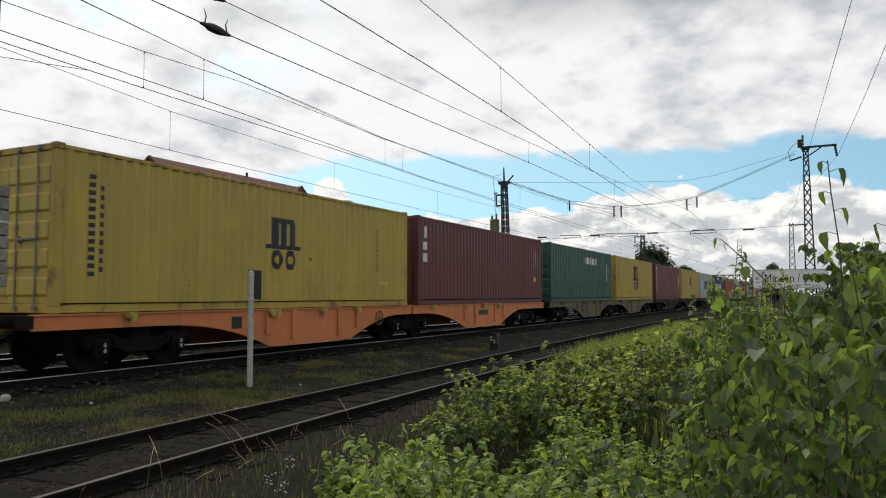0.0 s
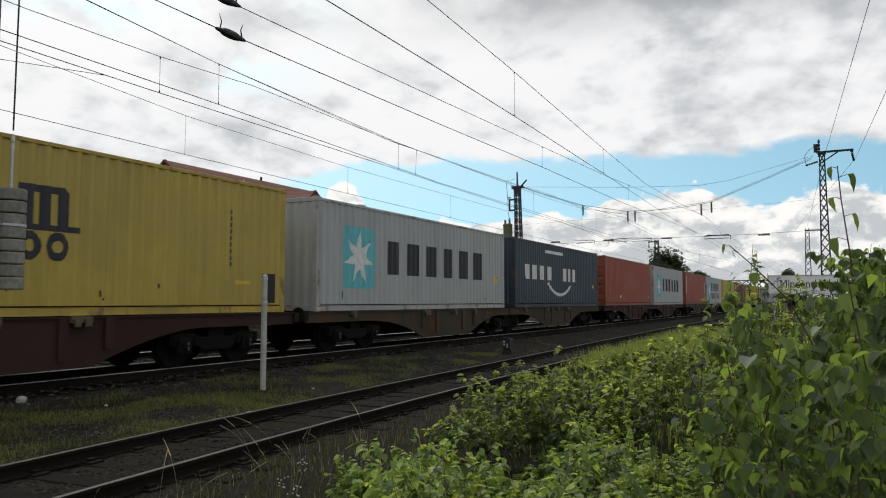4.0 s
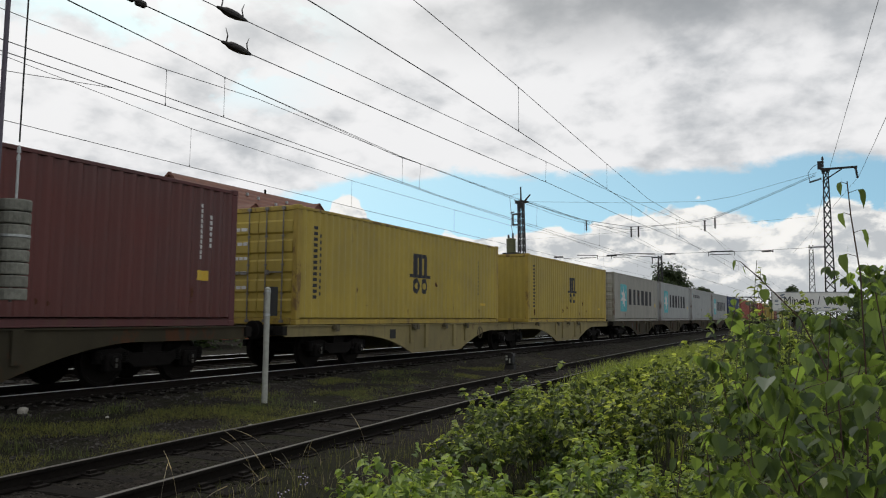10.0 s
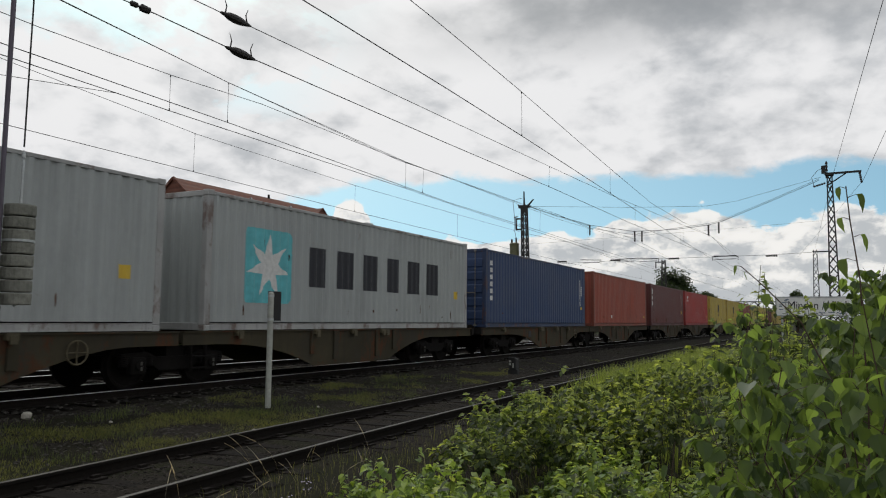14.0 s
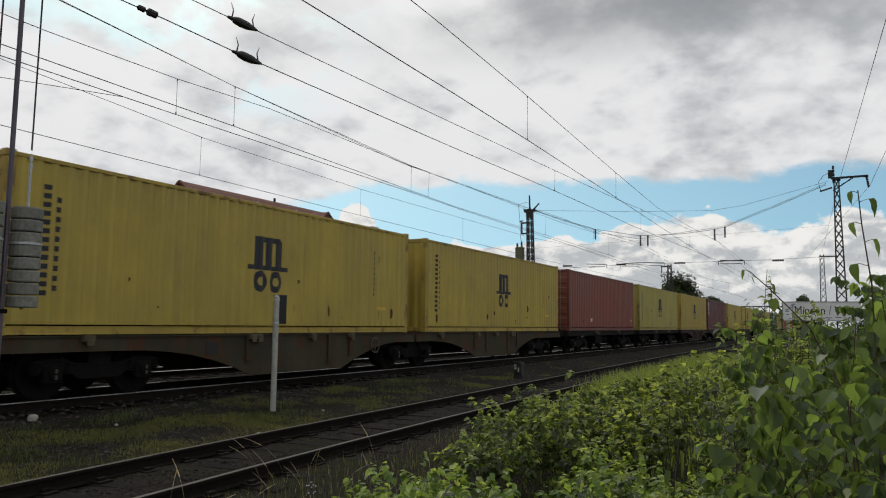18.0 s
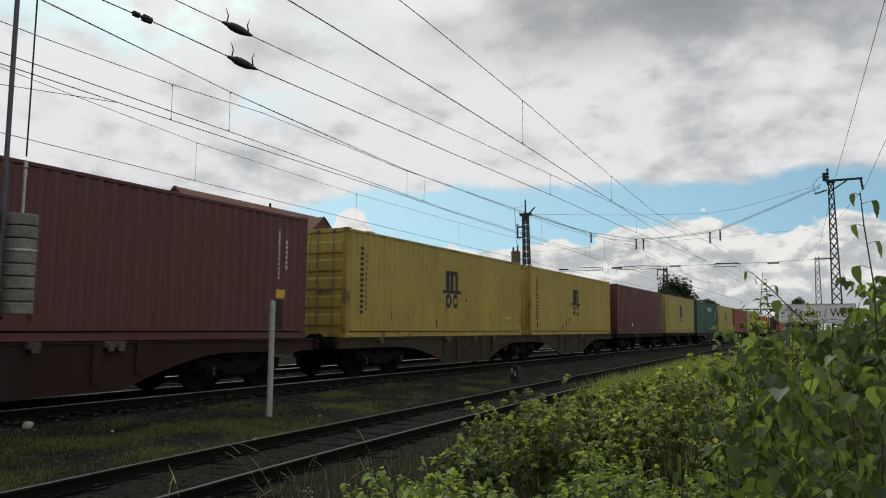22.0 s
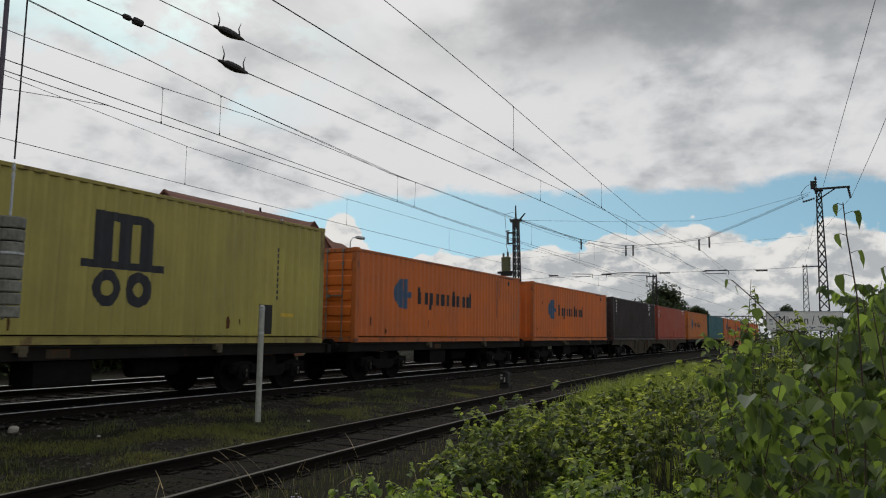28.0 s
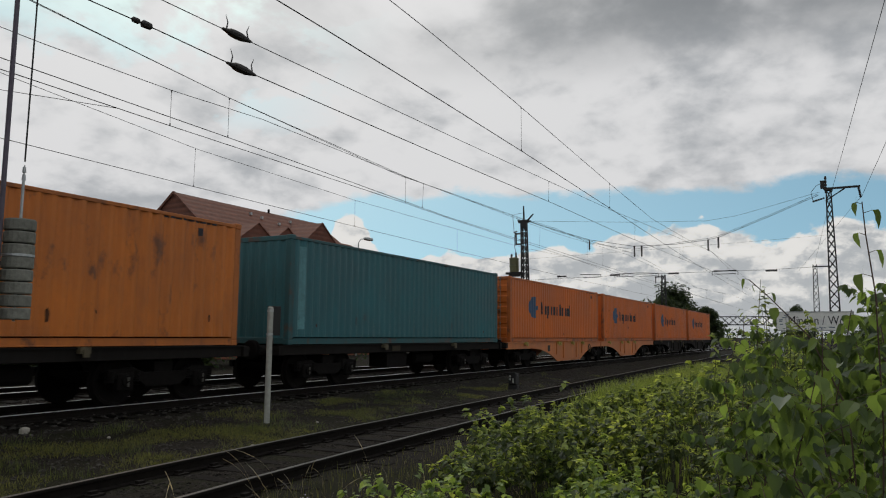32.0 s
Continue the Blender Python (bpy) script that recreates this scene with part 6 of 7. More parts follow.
def street_lamp(x, y, h):
    root = empty("street_lamp", x, y, 0, "slim street lamp with a curved arm behind the tracks", "street lamp", "street lamps")
    part("pole", tube(bmesh.new(), (0, 0, -0.4), (0, 0, h - 0.4), 0.06, 0.045, 8), M["galv"], root)
    part("arm", path_tube(bmesh.new(), [Vector((0, 0, h - 0.4)), Vector((0.3, 0, h - 0.1)), Vector((1.0, 0, h))], 0.035, 6), M["galv"], root)
    part("lamp_head", soft_box(0.85, 1.7, -0.18, 0.18, h - 0.09, h + 0.12, 0.05), M["galv"], root, "grey lamp head")


for x, y, h in ((45.1, 30.5, 8.3), (71.0, 28.5, 6.6), (86.0, 28.5, 6.4), (110.0, 28.5, 6.3)):
    street_lamp(x, y, h)


def bridge():
    root = empty("truss_bridge", 0, 0, 0, "distant dark steel lattice footbridge across the tracks", "bridge")
    X, ya, yb, z0, z1 = 190.0, 8.0, 34.0, 4.4, 6.3
    part("lower_chord", boxes((X, X + 2.5, ya, yb, z0 - 0.2, z0)), M["mast"], root)
    for xx in (X, X + 2.3):
        part("upper_chord", boxes((xx, xx + 0.2, ya, yb, z1 - 0.15, z1)), M["mast"], root)
        n = 14
        for k in range(n):
            a, b = ya + (yb - ya) * k / n, ya + (yb - ya) * (k + 1) / n
            bm = tube(bmesh.new(), (xx + 0.1, a, z0), (xx + 0.1, b, z1), 0.07, 0.07, 4)
            tube(bm, (xx + 0.1, b, z0), (xx + 0.1, a, z1), 0.07, 0.07, 4)
            part("truss_panel", bm, M["mast"], root)
    for y in (ya + 1, yb - 1):
        part("pier", boxes((X + 0.5, X + 2.0, y - 0.4, y + 0.4, -0.4, z0 - 0.2)), M["concrete"], root)


bridge()


# ---- plants ----
def leaf_shape(kind):
    """One folded leaf along +x, unit length."""
    if kind == "birch":
        rim = [(0.0, 0.0), (0.10, 0.30), (0.30, 0.40), (0.52, 0.34), (0.74, 0.18), (1.0, 0.0)]
    else:
        rim = [(0.0, 0.0), (0.25, 0.22), (0.5, 0.27), (0.75, 0.17), (1.0, 0.0)]
    mid = [(x, 0.0, -0.16 * x * x) for x, _ in rim]
    left = [(x, w, 0.10 * w - 0.16 * x * x + 0.05) for x, w in rim[1:-1]]
    right = [(x, -w, 0.10 * w - 0.16 * x * x + 0.05) for x, w in rim[1:-1]]
    verts = mid + left + right
    n, k = len(mid), len(left)
    faces = []
    for i in range(k + 1):
        a, b = i, i + 1
        la = n + i - 1 if i > 0 else None
        lb = n + i if i < k else None
        f = [v for v in (a, b, lb, la) if v is not None]
        faces.append(tuple(f))
        ra = n + k + i - 1 if i > 0 else None
        rb = n + k + i if i < k else None
        faces.append(tuple(v for v in (a, ra, rb, b) if v is not None))
    return verts, faces


SIMPLE = ([(0, 0, 0), (0.45, 0.27, 0.05), (1, 0, -0.12), (0.45, -0.27, 0.05), (0.5, 0, 0.0)], [(0, 4, 1), (4, 2, 1), (0, 3, 4), (4, 3, 2)])
OVATE = ([(0, 0, 0), (0.25, 0.33, 0.09), (0.62, 0.27, 0.05), (1, 0, -0.14), (0.62, -0.27, 0.05), (0.25, -0.33, 0.09), (0.45, 0, 0.0)], [(0, 6, 2, 1), (6, 3, 2), (0, 5, 4, 6), (6, 4, 3)])


def leaf_cloud(name, places, shape, mat, label, category, kind=""):
    """Many leaves in one mesh: places of (point, size, heading, droop, roll)."""
    sv = np.array(shape[0])
    verts, faces = [], []
    for p, s, head, droop, roll in places:
        m = Euler((roll, droop, head)).to_matrix()
        q = (np.array(m) @ sv.T).T * s + np.array(p)
        o = len(verts)
        verts.extend(map(tuple, q))
        faces.extend(tuple(o + i for i in f) for f in shape[1])
    ob = new(name, mesh_of(name, verts, faces, mat))
    return tagged(ob, label, category, "", kind)


def bent_stem(bm, rng, base, top, r, n=5, wander=0.03):
    """A tapering, slightly crooked stem in one piece; returns its points."""
    base, top = Vector(base), Vector(top)
    pts = []
    for k in range(n + 1):
        u = k / n
        p = base.lerp(top, u)
        if 0 < k < n:
            p += Vector((rng.gauss(0, wander), rng.gauss(0, wander), 0))
        pts.append(p)
    rings = []
    for k, p in enumerate(pts):
        q = r * (1 - 0.75 * k / n)
        rings.append([bm.verts.new(p + Vector((q * math.cos(a * math.tau / 5), q * math.sin(a * math.tau / 5), 0))) for a in range(5)])
    for a, b in zip(rings, rings[1:]):
        for k in range(5):
            bm.faces.new((a[k], a[(k + 1) % 5], b[(k + 1) % 5], b[k]))
    return pts


def along(pts, u):
    u = min(0.9999, max(0.0, u)) * (len(pts) - 1)
    k = int(u)
    return pts[k].lerp(pts[k + 1], u - k)


def shrub(x, y, h, width, stems, per_stem, size, seed, label, mat="shrub", shape=OVATE, low=0.25):
    """Many upright leafy shoots from one stool, with an uneven top."""
    rng = random.Random(seed)
    z = ground_height(x, y) - 0.03
    root = empty("shrub", x, y, z, label, "shrub", "shrubs by the path")
    bm = bmesh.new()
    places, tips = [], []
    for k in range(stems):
        a, rr = rng.uniform(0, math.tau), math.sqrt(rng.random())
        hh = h * (1.0 - 0.40 * rr * rr) * rng.uniform(0.55, 1.05)
        if rng.random() < 0.10:
            hh *= 1.25
        b = (0.25 * width * rr * math.cos(a), 0.25 * width * rr * math.sin(a), 0)
        t = (0.5 * width * rr * math.cos(a), 0.5 * width * rr * math.sin(a), hh)
        pts = bent_stem(bm, rng, b, t, 0.0025 + 0.0022 * h, 5, 0.03)
        for j in range(per_stem):
            u = low + (1 - low) * (j + rng.random()) / per_stem
            p = along(pts, u)
            head = rng.uniform(0, math.tau)
            ln = (0.06 + 0.16 * h * (1.1 - u)) * rng.uniform(0.6, 1.3)
            q = p + Vector((math.cos(head) * ln, math.sin(head) * ln, ln * rng.uniform(0.2, 1.0)))
            if j == per_stem - 1:
                q = p + Vector((0.02 * math.cos(head), 0.02 * math.sin(head), ln))
            n = rng.randint(5, 8)
            # upper shoots take the light colour, all others the one darkened as shade
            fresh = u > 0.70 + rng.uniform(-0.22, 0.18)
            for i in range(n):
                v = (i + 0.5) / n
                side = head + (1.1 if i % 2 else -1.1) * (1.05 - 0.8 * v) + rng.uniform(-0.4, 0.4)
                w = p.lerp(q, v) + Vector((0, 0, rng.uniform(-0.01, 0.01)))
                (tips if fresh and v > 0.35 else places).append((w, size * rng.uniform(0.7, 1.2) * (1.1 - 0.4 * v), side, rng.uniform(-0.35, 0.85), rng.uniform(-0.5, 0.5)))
    tagged(part("brushwood", bm, M["green_stem"], root, "thin olive-green shoots"), kind="stuff")
    for places, m, label in ((places, "old_" + mat, "dark lower and inner leaves, shade put into their colour"), (tips, mat, "light leaves at the shoot tips, top light put into their colour")):
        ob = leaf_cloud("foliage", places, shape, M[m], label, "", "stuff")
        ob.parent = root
    return root


BIRCH_LEAVES = []
for fold in (0.05, 0.16, 0.28):
    v, f = leaf_shape("birch")
    v = [(x, y * 0.95, z + fold * abs(y) * 1.4 + 0.03 * math.sin(9 * x + 20 * abs(y))) for x, y, z in v]
    v = [(-0.35, 0.008, 0.02), (-0.35, -0.008, 0.02)] + v
    f = [tuple(i + 2 for i in g) for g in f] + [(0, 1, 2)]
    BIRCH_LEAVES.append(mesh_of("leaf", v, f, M["leaf"], True))
PALE_LEAF = BIRCH_LEAVES[1].copy()
PALE_LEAF.materials.clear()
PALE_LEAF.materials.append(M["leaf_pale"])
BIRCH_SHAPE = leaf_shape("birch")
SAPLINGS = []


def sapling(x, y, h, twigs, leaves, seed, lean=(0, 0), size=(0.032, 0.054), more=4, lo=0.15, spread=1.0):
    """A young birch: thin stem, ascending twigs, single hanging leaves."""
    rng = random.Random(seed)
    z = ground_height(x, y) - 0.02
    root = empty("birch_sapling", x, y, z, "young birch with hanging fresh green leaves by the path", "sapling", "birch saplings")
    bm = bmesh.new()
    stem = bent_stem(bm, rng, (0, 0, 0), (lean[0], lean[1], h), 0.0046, 8, 0.03)
    part("stem", bm, M["twig"], root, "thin dark reddish stem")
    lines = [(stem, 0.35)]
    for k in range(twigs):
        u = rng.uniform(lo, 0.96)
        p = along(stem, u)
        a = rng.uniform(0, math.tau)
        ln = (0.50 * (1 - u) + 0.16) * rng.uniform(0.7, 1.3) * spread
        q = p + Vector((math.cos(a) * ln, math.sin(a) * ln, ln * rng.uniform(0.05, 0.9)))
        q.z = min(q.z, h * 0.99)
        bm = bmesh.new()
        lines.append((bent_stem(bm, rng, p, q, 0.0026, 4, 0.014), 0.05))
        part("twig", bm, M["twig"], root)
    rest = []
    for k in range(leaves + int(leaves * more) if leaves else int(more)):
        line, lo = lines[0] if rng.random() < 0.12 else rng.choice(lines[1:])
        p = along(line, rng.uniform(lo, 1.0))
        s = rng.uniform(*size)
        head = rng.uniform(0, 360)
        droop = min(95, max(5, rng.gauss(52, 24)))
        roll = rng.gauss(0, 22)
        if k >= leaves:
            rest.append((p + Vector((math.cos(radians(head)) * 0.3 * s, math.sin(radians(head)) * 0.3 * s, -0.2 * s)), s, radians(head), radians(droop), radians(roll)))
            continue
        m = pose(*p, roll, droop, head) @ pose(0.35 * s, 0, 0) @ Matrix.Diagonal((s, s, s, 1))
        pale = rng.random() < 0.06
        part("leaf", PALE_LEAF if pale else rng.choice(BIRCH_LEAVES), None, root, "pale turned leaf" if pale else "").matrix_basis = m
    ob = leaf_cloud("foliage", rest, BIRCH_SHAPE, M["leaf"], "", "", "stuff")
    ob.parent = root
    SAPLINGS.append((root, x, y, z, seed))
    return root


def tree(x, y, h, width, leaves, size, seed, label, low=0.25, mat="tree_leaf"):
    """A tapered trunk with limbs and a crown of leaf clumps with gaps."""
    rng = random.Random(seed)
    z = ground_height(x, y) - 0.1
    root = empty("tree", x, y, z, label, "tree", "trees behind the tracks")
    bm = bmesh.new()
    trunk = bent_stem(bm, rng, (0, 0, 0), (rng.uniform(-0.3, 0.3), rng.uniform(-0.3, 0.3), h * 0.8), 0.018 * h + 0.06, 7, 0.08)
    part("trunk", bm, M["bark"], root, "grey-brown trunk")
    clumps = []
    for k in range(34):
        u = rng.uniform(low, 1.0)
        p = along(trunk, u)
        a = rng.uniform(0, math.tau)
        v = (u - low) / (1 - low)
        ln = width * 0.46 * max(0.30, math.sqrt(max(0.0, 1 - (1.85 * v - 0.75) ** 2))) * rng.uniform(0.45, 1.0)
        q = p + Vector((math.cos(a) * ln, math.sin(a) * ln, h * rng.uniform(0.0, 0.12)))
        bm = bmesh.new()
        bent_stem(bm, rng, p, q, 0.006 * h + 0.015, 3, 0.06)
        part("limb", bm, M["bark"], root)
        clumps.append((q, width * rng.uniform(0.10, 0.20)))
        clumps.append((p.lerp(q, 0.6), width * rng.uniform(0.08, 0.15)))
    places = []
    for k in range(leaves):
        c, r = rng.choice(clumps)
        d = Vector((rng.gauss(0, 1), rng.gauss(0, 1), rng.gauss(0, 0.8)))
        d = d.normalized() * r * rng.random() ** 0.4
        places.append((c + d, size * rng.uniform(0.6, 1.3), rng.uniform(0, math.tau), rng.uniform(-0.6, 1.1), rng.uniform(-0.8, 0.8)))
    ob = leaf_cloud("crown", places, OVATE, M[mat], "", "", "stuff")
    ob.parent = root
    return root


def blades(name, count, place, height, width, mat, label, seed, bend=0.5):
    """Grass: bent tapering blades in one mesh."""
    rng = random.Random(seed)
    verts, faces = [], []
    for _ in range(count):
        x, y, z = place(rng)
        h, w = rng.uniform(*height), width * rng.uniform(0.6, 1.4)
        a = rng.uniform(0, math.tau)
        ca, sa = math.cos(a), math.sin(a)
        l = h * bend * rng.uniform(0.1, 1.2)
        o = len(verts)
        verts += [(x - sa * w, y + ca * w, z), (x + sa * w, y - ca * w, z), (x + ca * l * 0.3 - sa * w * 0.8, y + sa * l * 0.3 + ca * w * 0.8, z + h * 0.55), (x + ca * l * 0.3 + sa * w * 0.8, y + sa * l * 0.3 - ca * w * 0.8, z + h * 0.55), (x + ca * l, y + sa * l, z + h)]
        faces += [(o, o + 1, o + 3, o + 2), (o + 2, o + 3, o + 4)]
    ob = new(name, mesh_of(name, verts, faces, mat))
    return tagged(ob, label, "grass", kind="stuff")
# far woods, trees and hedges
def far_woods():
    rng = random.Random(2)
    places = []
    for k in range(9000):
        a = rng.uniform(-30, 150)
        d = rng.uniform(330, 420)
        hgt = 5.0 + 3.0 * noise.noise(Vector((a * 0.12, 0, 3))) + 1.6 * noise.noise(Vector((a * 0.6, 4, 3)))
        places.append(((d * math.sin(radians(a)), d * math.cos(radians(a)), rng.uniform(-0.5, 1.0) * 0.5 + max(1.5, hgt) * rng.random() ** 0.6), rng.uniform(1.2, 2.6), rng.uniform(0, math.tau), rng.uniform(-0.8, 1.2), rng.uniform(-0.8, 0.8)))
    leaf_cloud("far_woods", places, SIMPLE, M["tree_leaf"], "distant dark green belt of trees on the horizon", "woods", "stuff")


far_woods()
tree(140, 26.6, 11.8, 11.0, 18000, 0.50, 31, "round-crowned broadleaf tree beyond the main line", 0.12)
tree(141, 20.6, 8.0, 6.4, 7000, 0.48, 32, "smaller broadleaf tree beyond the main line", 0.1)
tree(142, 30.0, 8.6, 5.4, 2600, 0.45, 33, "low broadleaf tree half behind the train", 0.1)
tree(165, 7.0, 8.9, 6.4, 5000, 0.45, 34, "dark round tree behind the station sign", 0.1)
tree(72, -2.2, 3.1, 4.2, 2600, 0.22, 35, "bushy broadleaf tree at the edge of the path", 0.05)
tree(66, -4.6, 3.6, 5.0, 3000, 0.22, 36, "bushy broadleaf tree at the edge of the path", 0.05)
tree(58, -7.0, 4.0, 5.5, 3000, 0.22, 37, "bushy broadleaf tree beside the path", 0.05)
for i, (x, y, h, w) in enumerate(((10, 27, 5.6, 6.2), (14.0, 26.5, 5.8, 6.2), (17.6, 26.6, 6.6, 6.0), (21.4, 26.8, 6.2, 6.2), (25.5, 27.2, 5.2, 6.0), (5, 27, 5.6, 6.2))):
    tree(x, y, h, w, 11000, 0.30, 40 + i, "dense green tree behind the far track", 0.03, "thicket_leaf")


def back_hedge():
    rng = random.Random(12)
    places = []
    for k in range(22000):
        x = -12 + 150 * rng.random() ** 1.3
        y = rng.uniform(22.5, 24.8)
        hgt = 2.3 + 0.8 * noise.noise(Vector((x * 0.5, 0, 0)))
        places.append(((x, y, -0.3 + hgt * rng.random() ** 0.7), rng.uniform(0.12, 0.26), rng.uniform(0, math.tau), rng.uniform(-0.6, 1.1), rng.uniform(-0.8, 0.8)))
    leaf_cloud("hedge", places, SIMPLE, M["tree_leaf"], "dark overgrown hedge behind the far track", "hedge", "stuff")


back_hedge()


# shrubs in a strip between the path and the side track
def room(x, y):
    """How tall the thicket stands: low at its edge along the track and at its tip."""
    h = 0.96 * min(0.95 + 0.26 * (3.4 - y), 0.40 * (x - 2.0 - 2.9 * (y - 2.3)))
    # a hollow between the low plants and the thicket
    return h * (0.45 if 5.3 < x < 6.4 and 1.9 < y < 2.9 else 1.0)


def plant_shrubs():
    """Separate mounds of different height with dark hollows between them."""
    rng = random.Random(21)
    x = 7.4
    while x < 48:
        near = x < 19
        for y in ((4.3, 3.6, 2.9, 2.2, 1.5, 0.8) if near else (5.2, 4.0, 2.6, 0.8, -1.2)):
            px, py = x + rng.uniform(-0.35, 0.35), y + rng.uniform(-0.25, 0.25)
            py = min(py, near_centre(px) - 1.75)
            lump = noise.noise(Vector((px * 0.75, py * 1.0, 4.0)))
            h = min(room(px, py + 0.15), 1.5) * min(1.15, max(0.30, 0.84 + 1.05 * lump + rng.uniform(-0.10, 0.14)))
            if h < 0.22 or (py < 1.6 and px < 7.5) or (10.5 < px < 19 and py < 3.7 and rng.random() < 0.6) or (17 < px < 38 and py > 2.2 and rng.random() < 0.85):
                continue
            dark = rng.random() < 0.35
            wide = min(1.3, 0.45 + h * 0.62) * rng.uniform(0.85, 1.15)
            n = int((17 if near else 11) * wide)
            shrub(px, py, h, wide, n, 6 if near else 4, (0.090 if px < 12 else 0.098) * rng.uniform(0.85, 1.15) if near else 0.14, rng.random(),
                  "olive-green leafy shrub beside the side track" if dark else "light green leafy shrub beside the side track", "shrub_dark" if dark else "shrub", OVATE, 0.52)
        x += 0.98 if near else 2.3


plant_shrubs()


# low leafy plants nearer to the path
def plant_low():
    rng = random.Random(5)
    for k in range(150):
        if k < 90:
            x = rng.uniform(3.4, 5.3)
            y = rng.uniform(0.10 * x, 0.66 * x)
            h = (0.94 - 0.10 * (x - 3.4)) * rng.uniform(0.62, 1.10) * (0.8 if y > 0.6 * x else 1.0)
        else:
            x = rng.uniform(5.3, 7.4)
            y = rng.uniform(0.3, min(3.5, 0.60 * x))
            h = rng.uniform(0.45, 0.85) if y < 0.34 * x else rng.uniform(0.18, 0.34)
        kind = rng.random()
        shrub(x, y, h, 0.55, 8, 5, 0.080 if kind < 0.6 else 0.100, 100 + k, "low bright green leafy plant by the path", "herb" if kind < 0.75 else "shrub", OVATE if kind < 0.6 else SIMPLE, 0.30)


plant_low()

# young birches close to the path
for i, (x, y, h, tw, n, lean) in enumerate((
    (1.95, -0.20, 1.98, 26, 100, (0.05, -0.05)), (1.72, -0.10, 1.90, 26, 100, (0.03, 0.02)), (2.05, -0.05, 1.86, 24, 90, (-0.02, 0.05)),
    (1.80, 0.02, 1.78, 22, 80, (0.0, 0.06)), (2.25, 0.06, 1.66, 20, 75, (0.02, 0.05)), (2.6, -0.25, 2.0, 24, 80, (0.0, 0.0)),
    (2.9, 0.0, 1.80, 24, 75, (0.0, 0.02)), (1.55, -0.14, 1.55, 20, 70, (0.0, 0.0)), (1.62, -0.02, 1.42, 20, 65, (0.0, 0.03)),
    (3.1, 0.12, 1.60, 20, 60, (0.0, 0.0)), (1.70, 0.08, 1.15, 16, 50, (0.0, 0.03)), (2.4, 0.22, 1.40, 14, 40, (0.0, 0.03)))):
    sapling(x, y, h, tw, n, 60 + i, lean, (0.032, 0.052), 3.6, 0.15, 0.8)
# taller, denser ones behind them
for i, (x, y, h) in enumerate(((2.3, -0.10, 1.93), (2.7, -0.16, 1.98), (2.95, -0.05, 1.82), (3.2, -0.18, 2.0), (3.6, -0.05, 1.84), (3.8, -0.24, 2.06), (4.2, 0.0, 1.82), (4.6, -0.30, 2.12), (5.4, -0.10, 1.9), (2.4, -0.35, 2.0), (3.3, -0.45, 2.1))):
    sapling(x, y, h, 20, 0, 200 + i, (0.03, 0.02), (0.032, 0.056), 700)


for i, (x, y, h) in enumerate(((2.5, 0.20, 1.76), (3.0, 0.27, 1.86), (3.6, 0.34, 1.91), (4.4, 0.42, 1.94), (3.3, 0.18, 1.82))):
    sapling(x, y, h, 18, 0, 230 + i, (0.02, 0.02), (0.036, 0.058), 330, 0.2, 0.6)
# thin leaning ones in front, over the low plants
for i, (x, y, h, lean) in enumerate(((2.25, 0.10, 1.50, (0.0, 0.30)), (2.05, 0.06, 1.34, (0.0, 0.24)), (2.5, 0.16, 1.62, (0.0, 0.24)), (1.9, 0.10, 1.18, (0.05, 0.22)), (2.3, 0.2, 1.25, (0.0, 0.32)))):
    sapling(x, y, h, 12, 26, 250 + i, lean, (0.044, 0.066), 0.6, 0.3, 0.6)

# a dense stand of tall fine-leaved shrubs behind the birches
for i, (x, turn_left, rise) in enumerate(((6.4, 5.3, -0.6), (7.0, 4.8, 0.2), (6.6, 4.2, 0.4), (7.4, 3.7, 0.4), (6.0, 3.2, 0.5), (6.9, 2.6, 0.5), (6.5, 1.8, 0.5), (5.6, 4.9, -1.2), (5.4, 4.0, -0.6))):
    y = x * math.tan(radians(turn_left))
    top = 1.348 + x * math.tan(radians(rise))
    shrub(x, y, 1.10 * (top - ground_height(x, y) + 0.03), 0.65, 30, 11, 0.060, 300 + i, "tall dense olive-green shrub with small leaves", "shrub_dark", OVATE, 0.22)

SPRIGS = []


def sprig(x, y, z0, points, leaves, seed):
    """A single thin shoot above the rest with a few hanging leaves."""
    rng = random.Random(seed)
    root = empty("birch_sapling", x, y, z0, "thin bare birch shoot with a few hanging leaves", "sapling", "birch saplings")
    bm = bmesh.new()
    pts = [Vector(p) for p in points]
    for k, (p, q) in enumerate(zip(pts, pts[1:])):
        r = 0.0026 - 0.0016 * k / len(pts)
        tube(bm, p, q, r, r * 0.85, 5, False)
    part("stem", bm, M["twig"], root, "thin dark reddish stem")
    for u, s, head in leaves:
        s *= 1.12
        p = along(pts, u)
        a = radians(head)
        q = p + Vector((math.cos(a) * 0.40 * s, math.sin(a) * 0.40 * s, 0.15 * s))
        bm = tube(bmesh.new(), p, q, 0.0011, 0.0008, 4, False)
        part("twig", bm, M["twig"], root)
        m = pose(*q, rng.gauss(0, 25), rng.uniform(62, 98), head + rng.uniform(-40, 40)) @ Matrix.Diagonal((s, s, s, 1))
        part("leaf", rng.choice(BIRCH_LEAVES), None, root).matrix_basis = m
    SPRIGS.append((root, x, y, z0, seed))


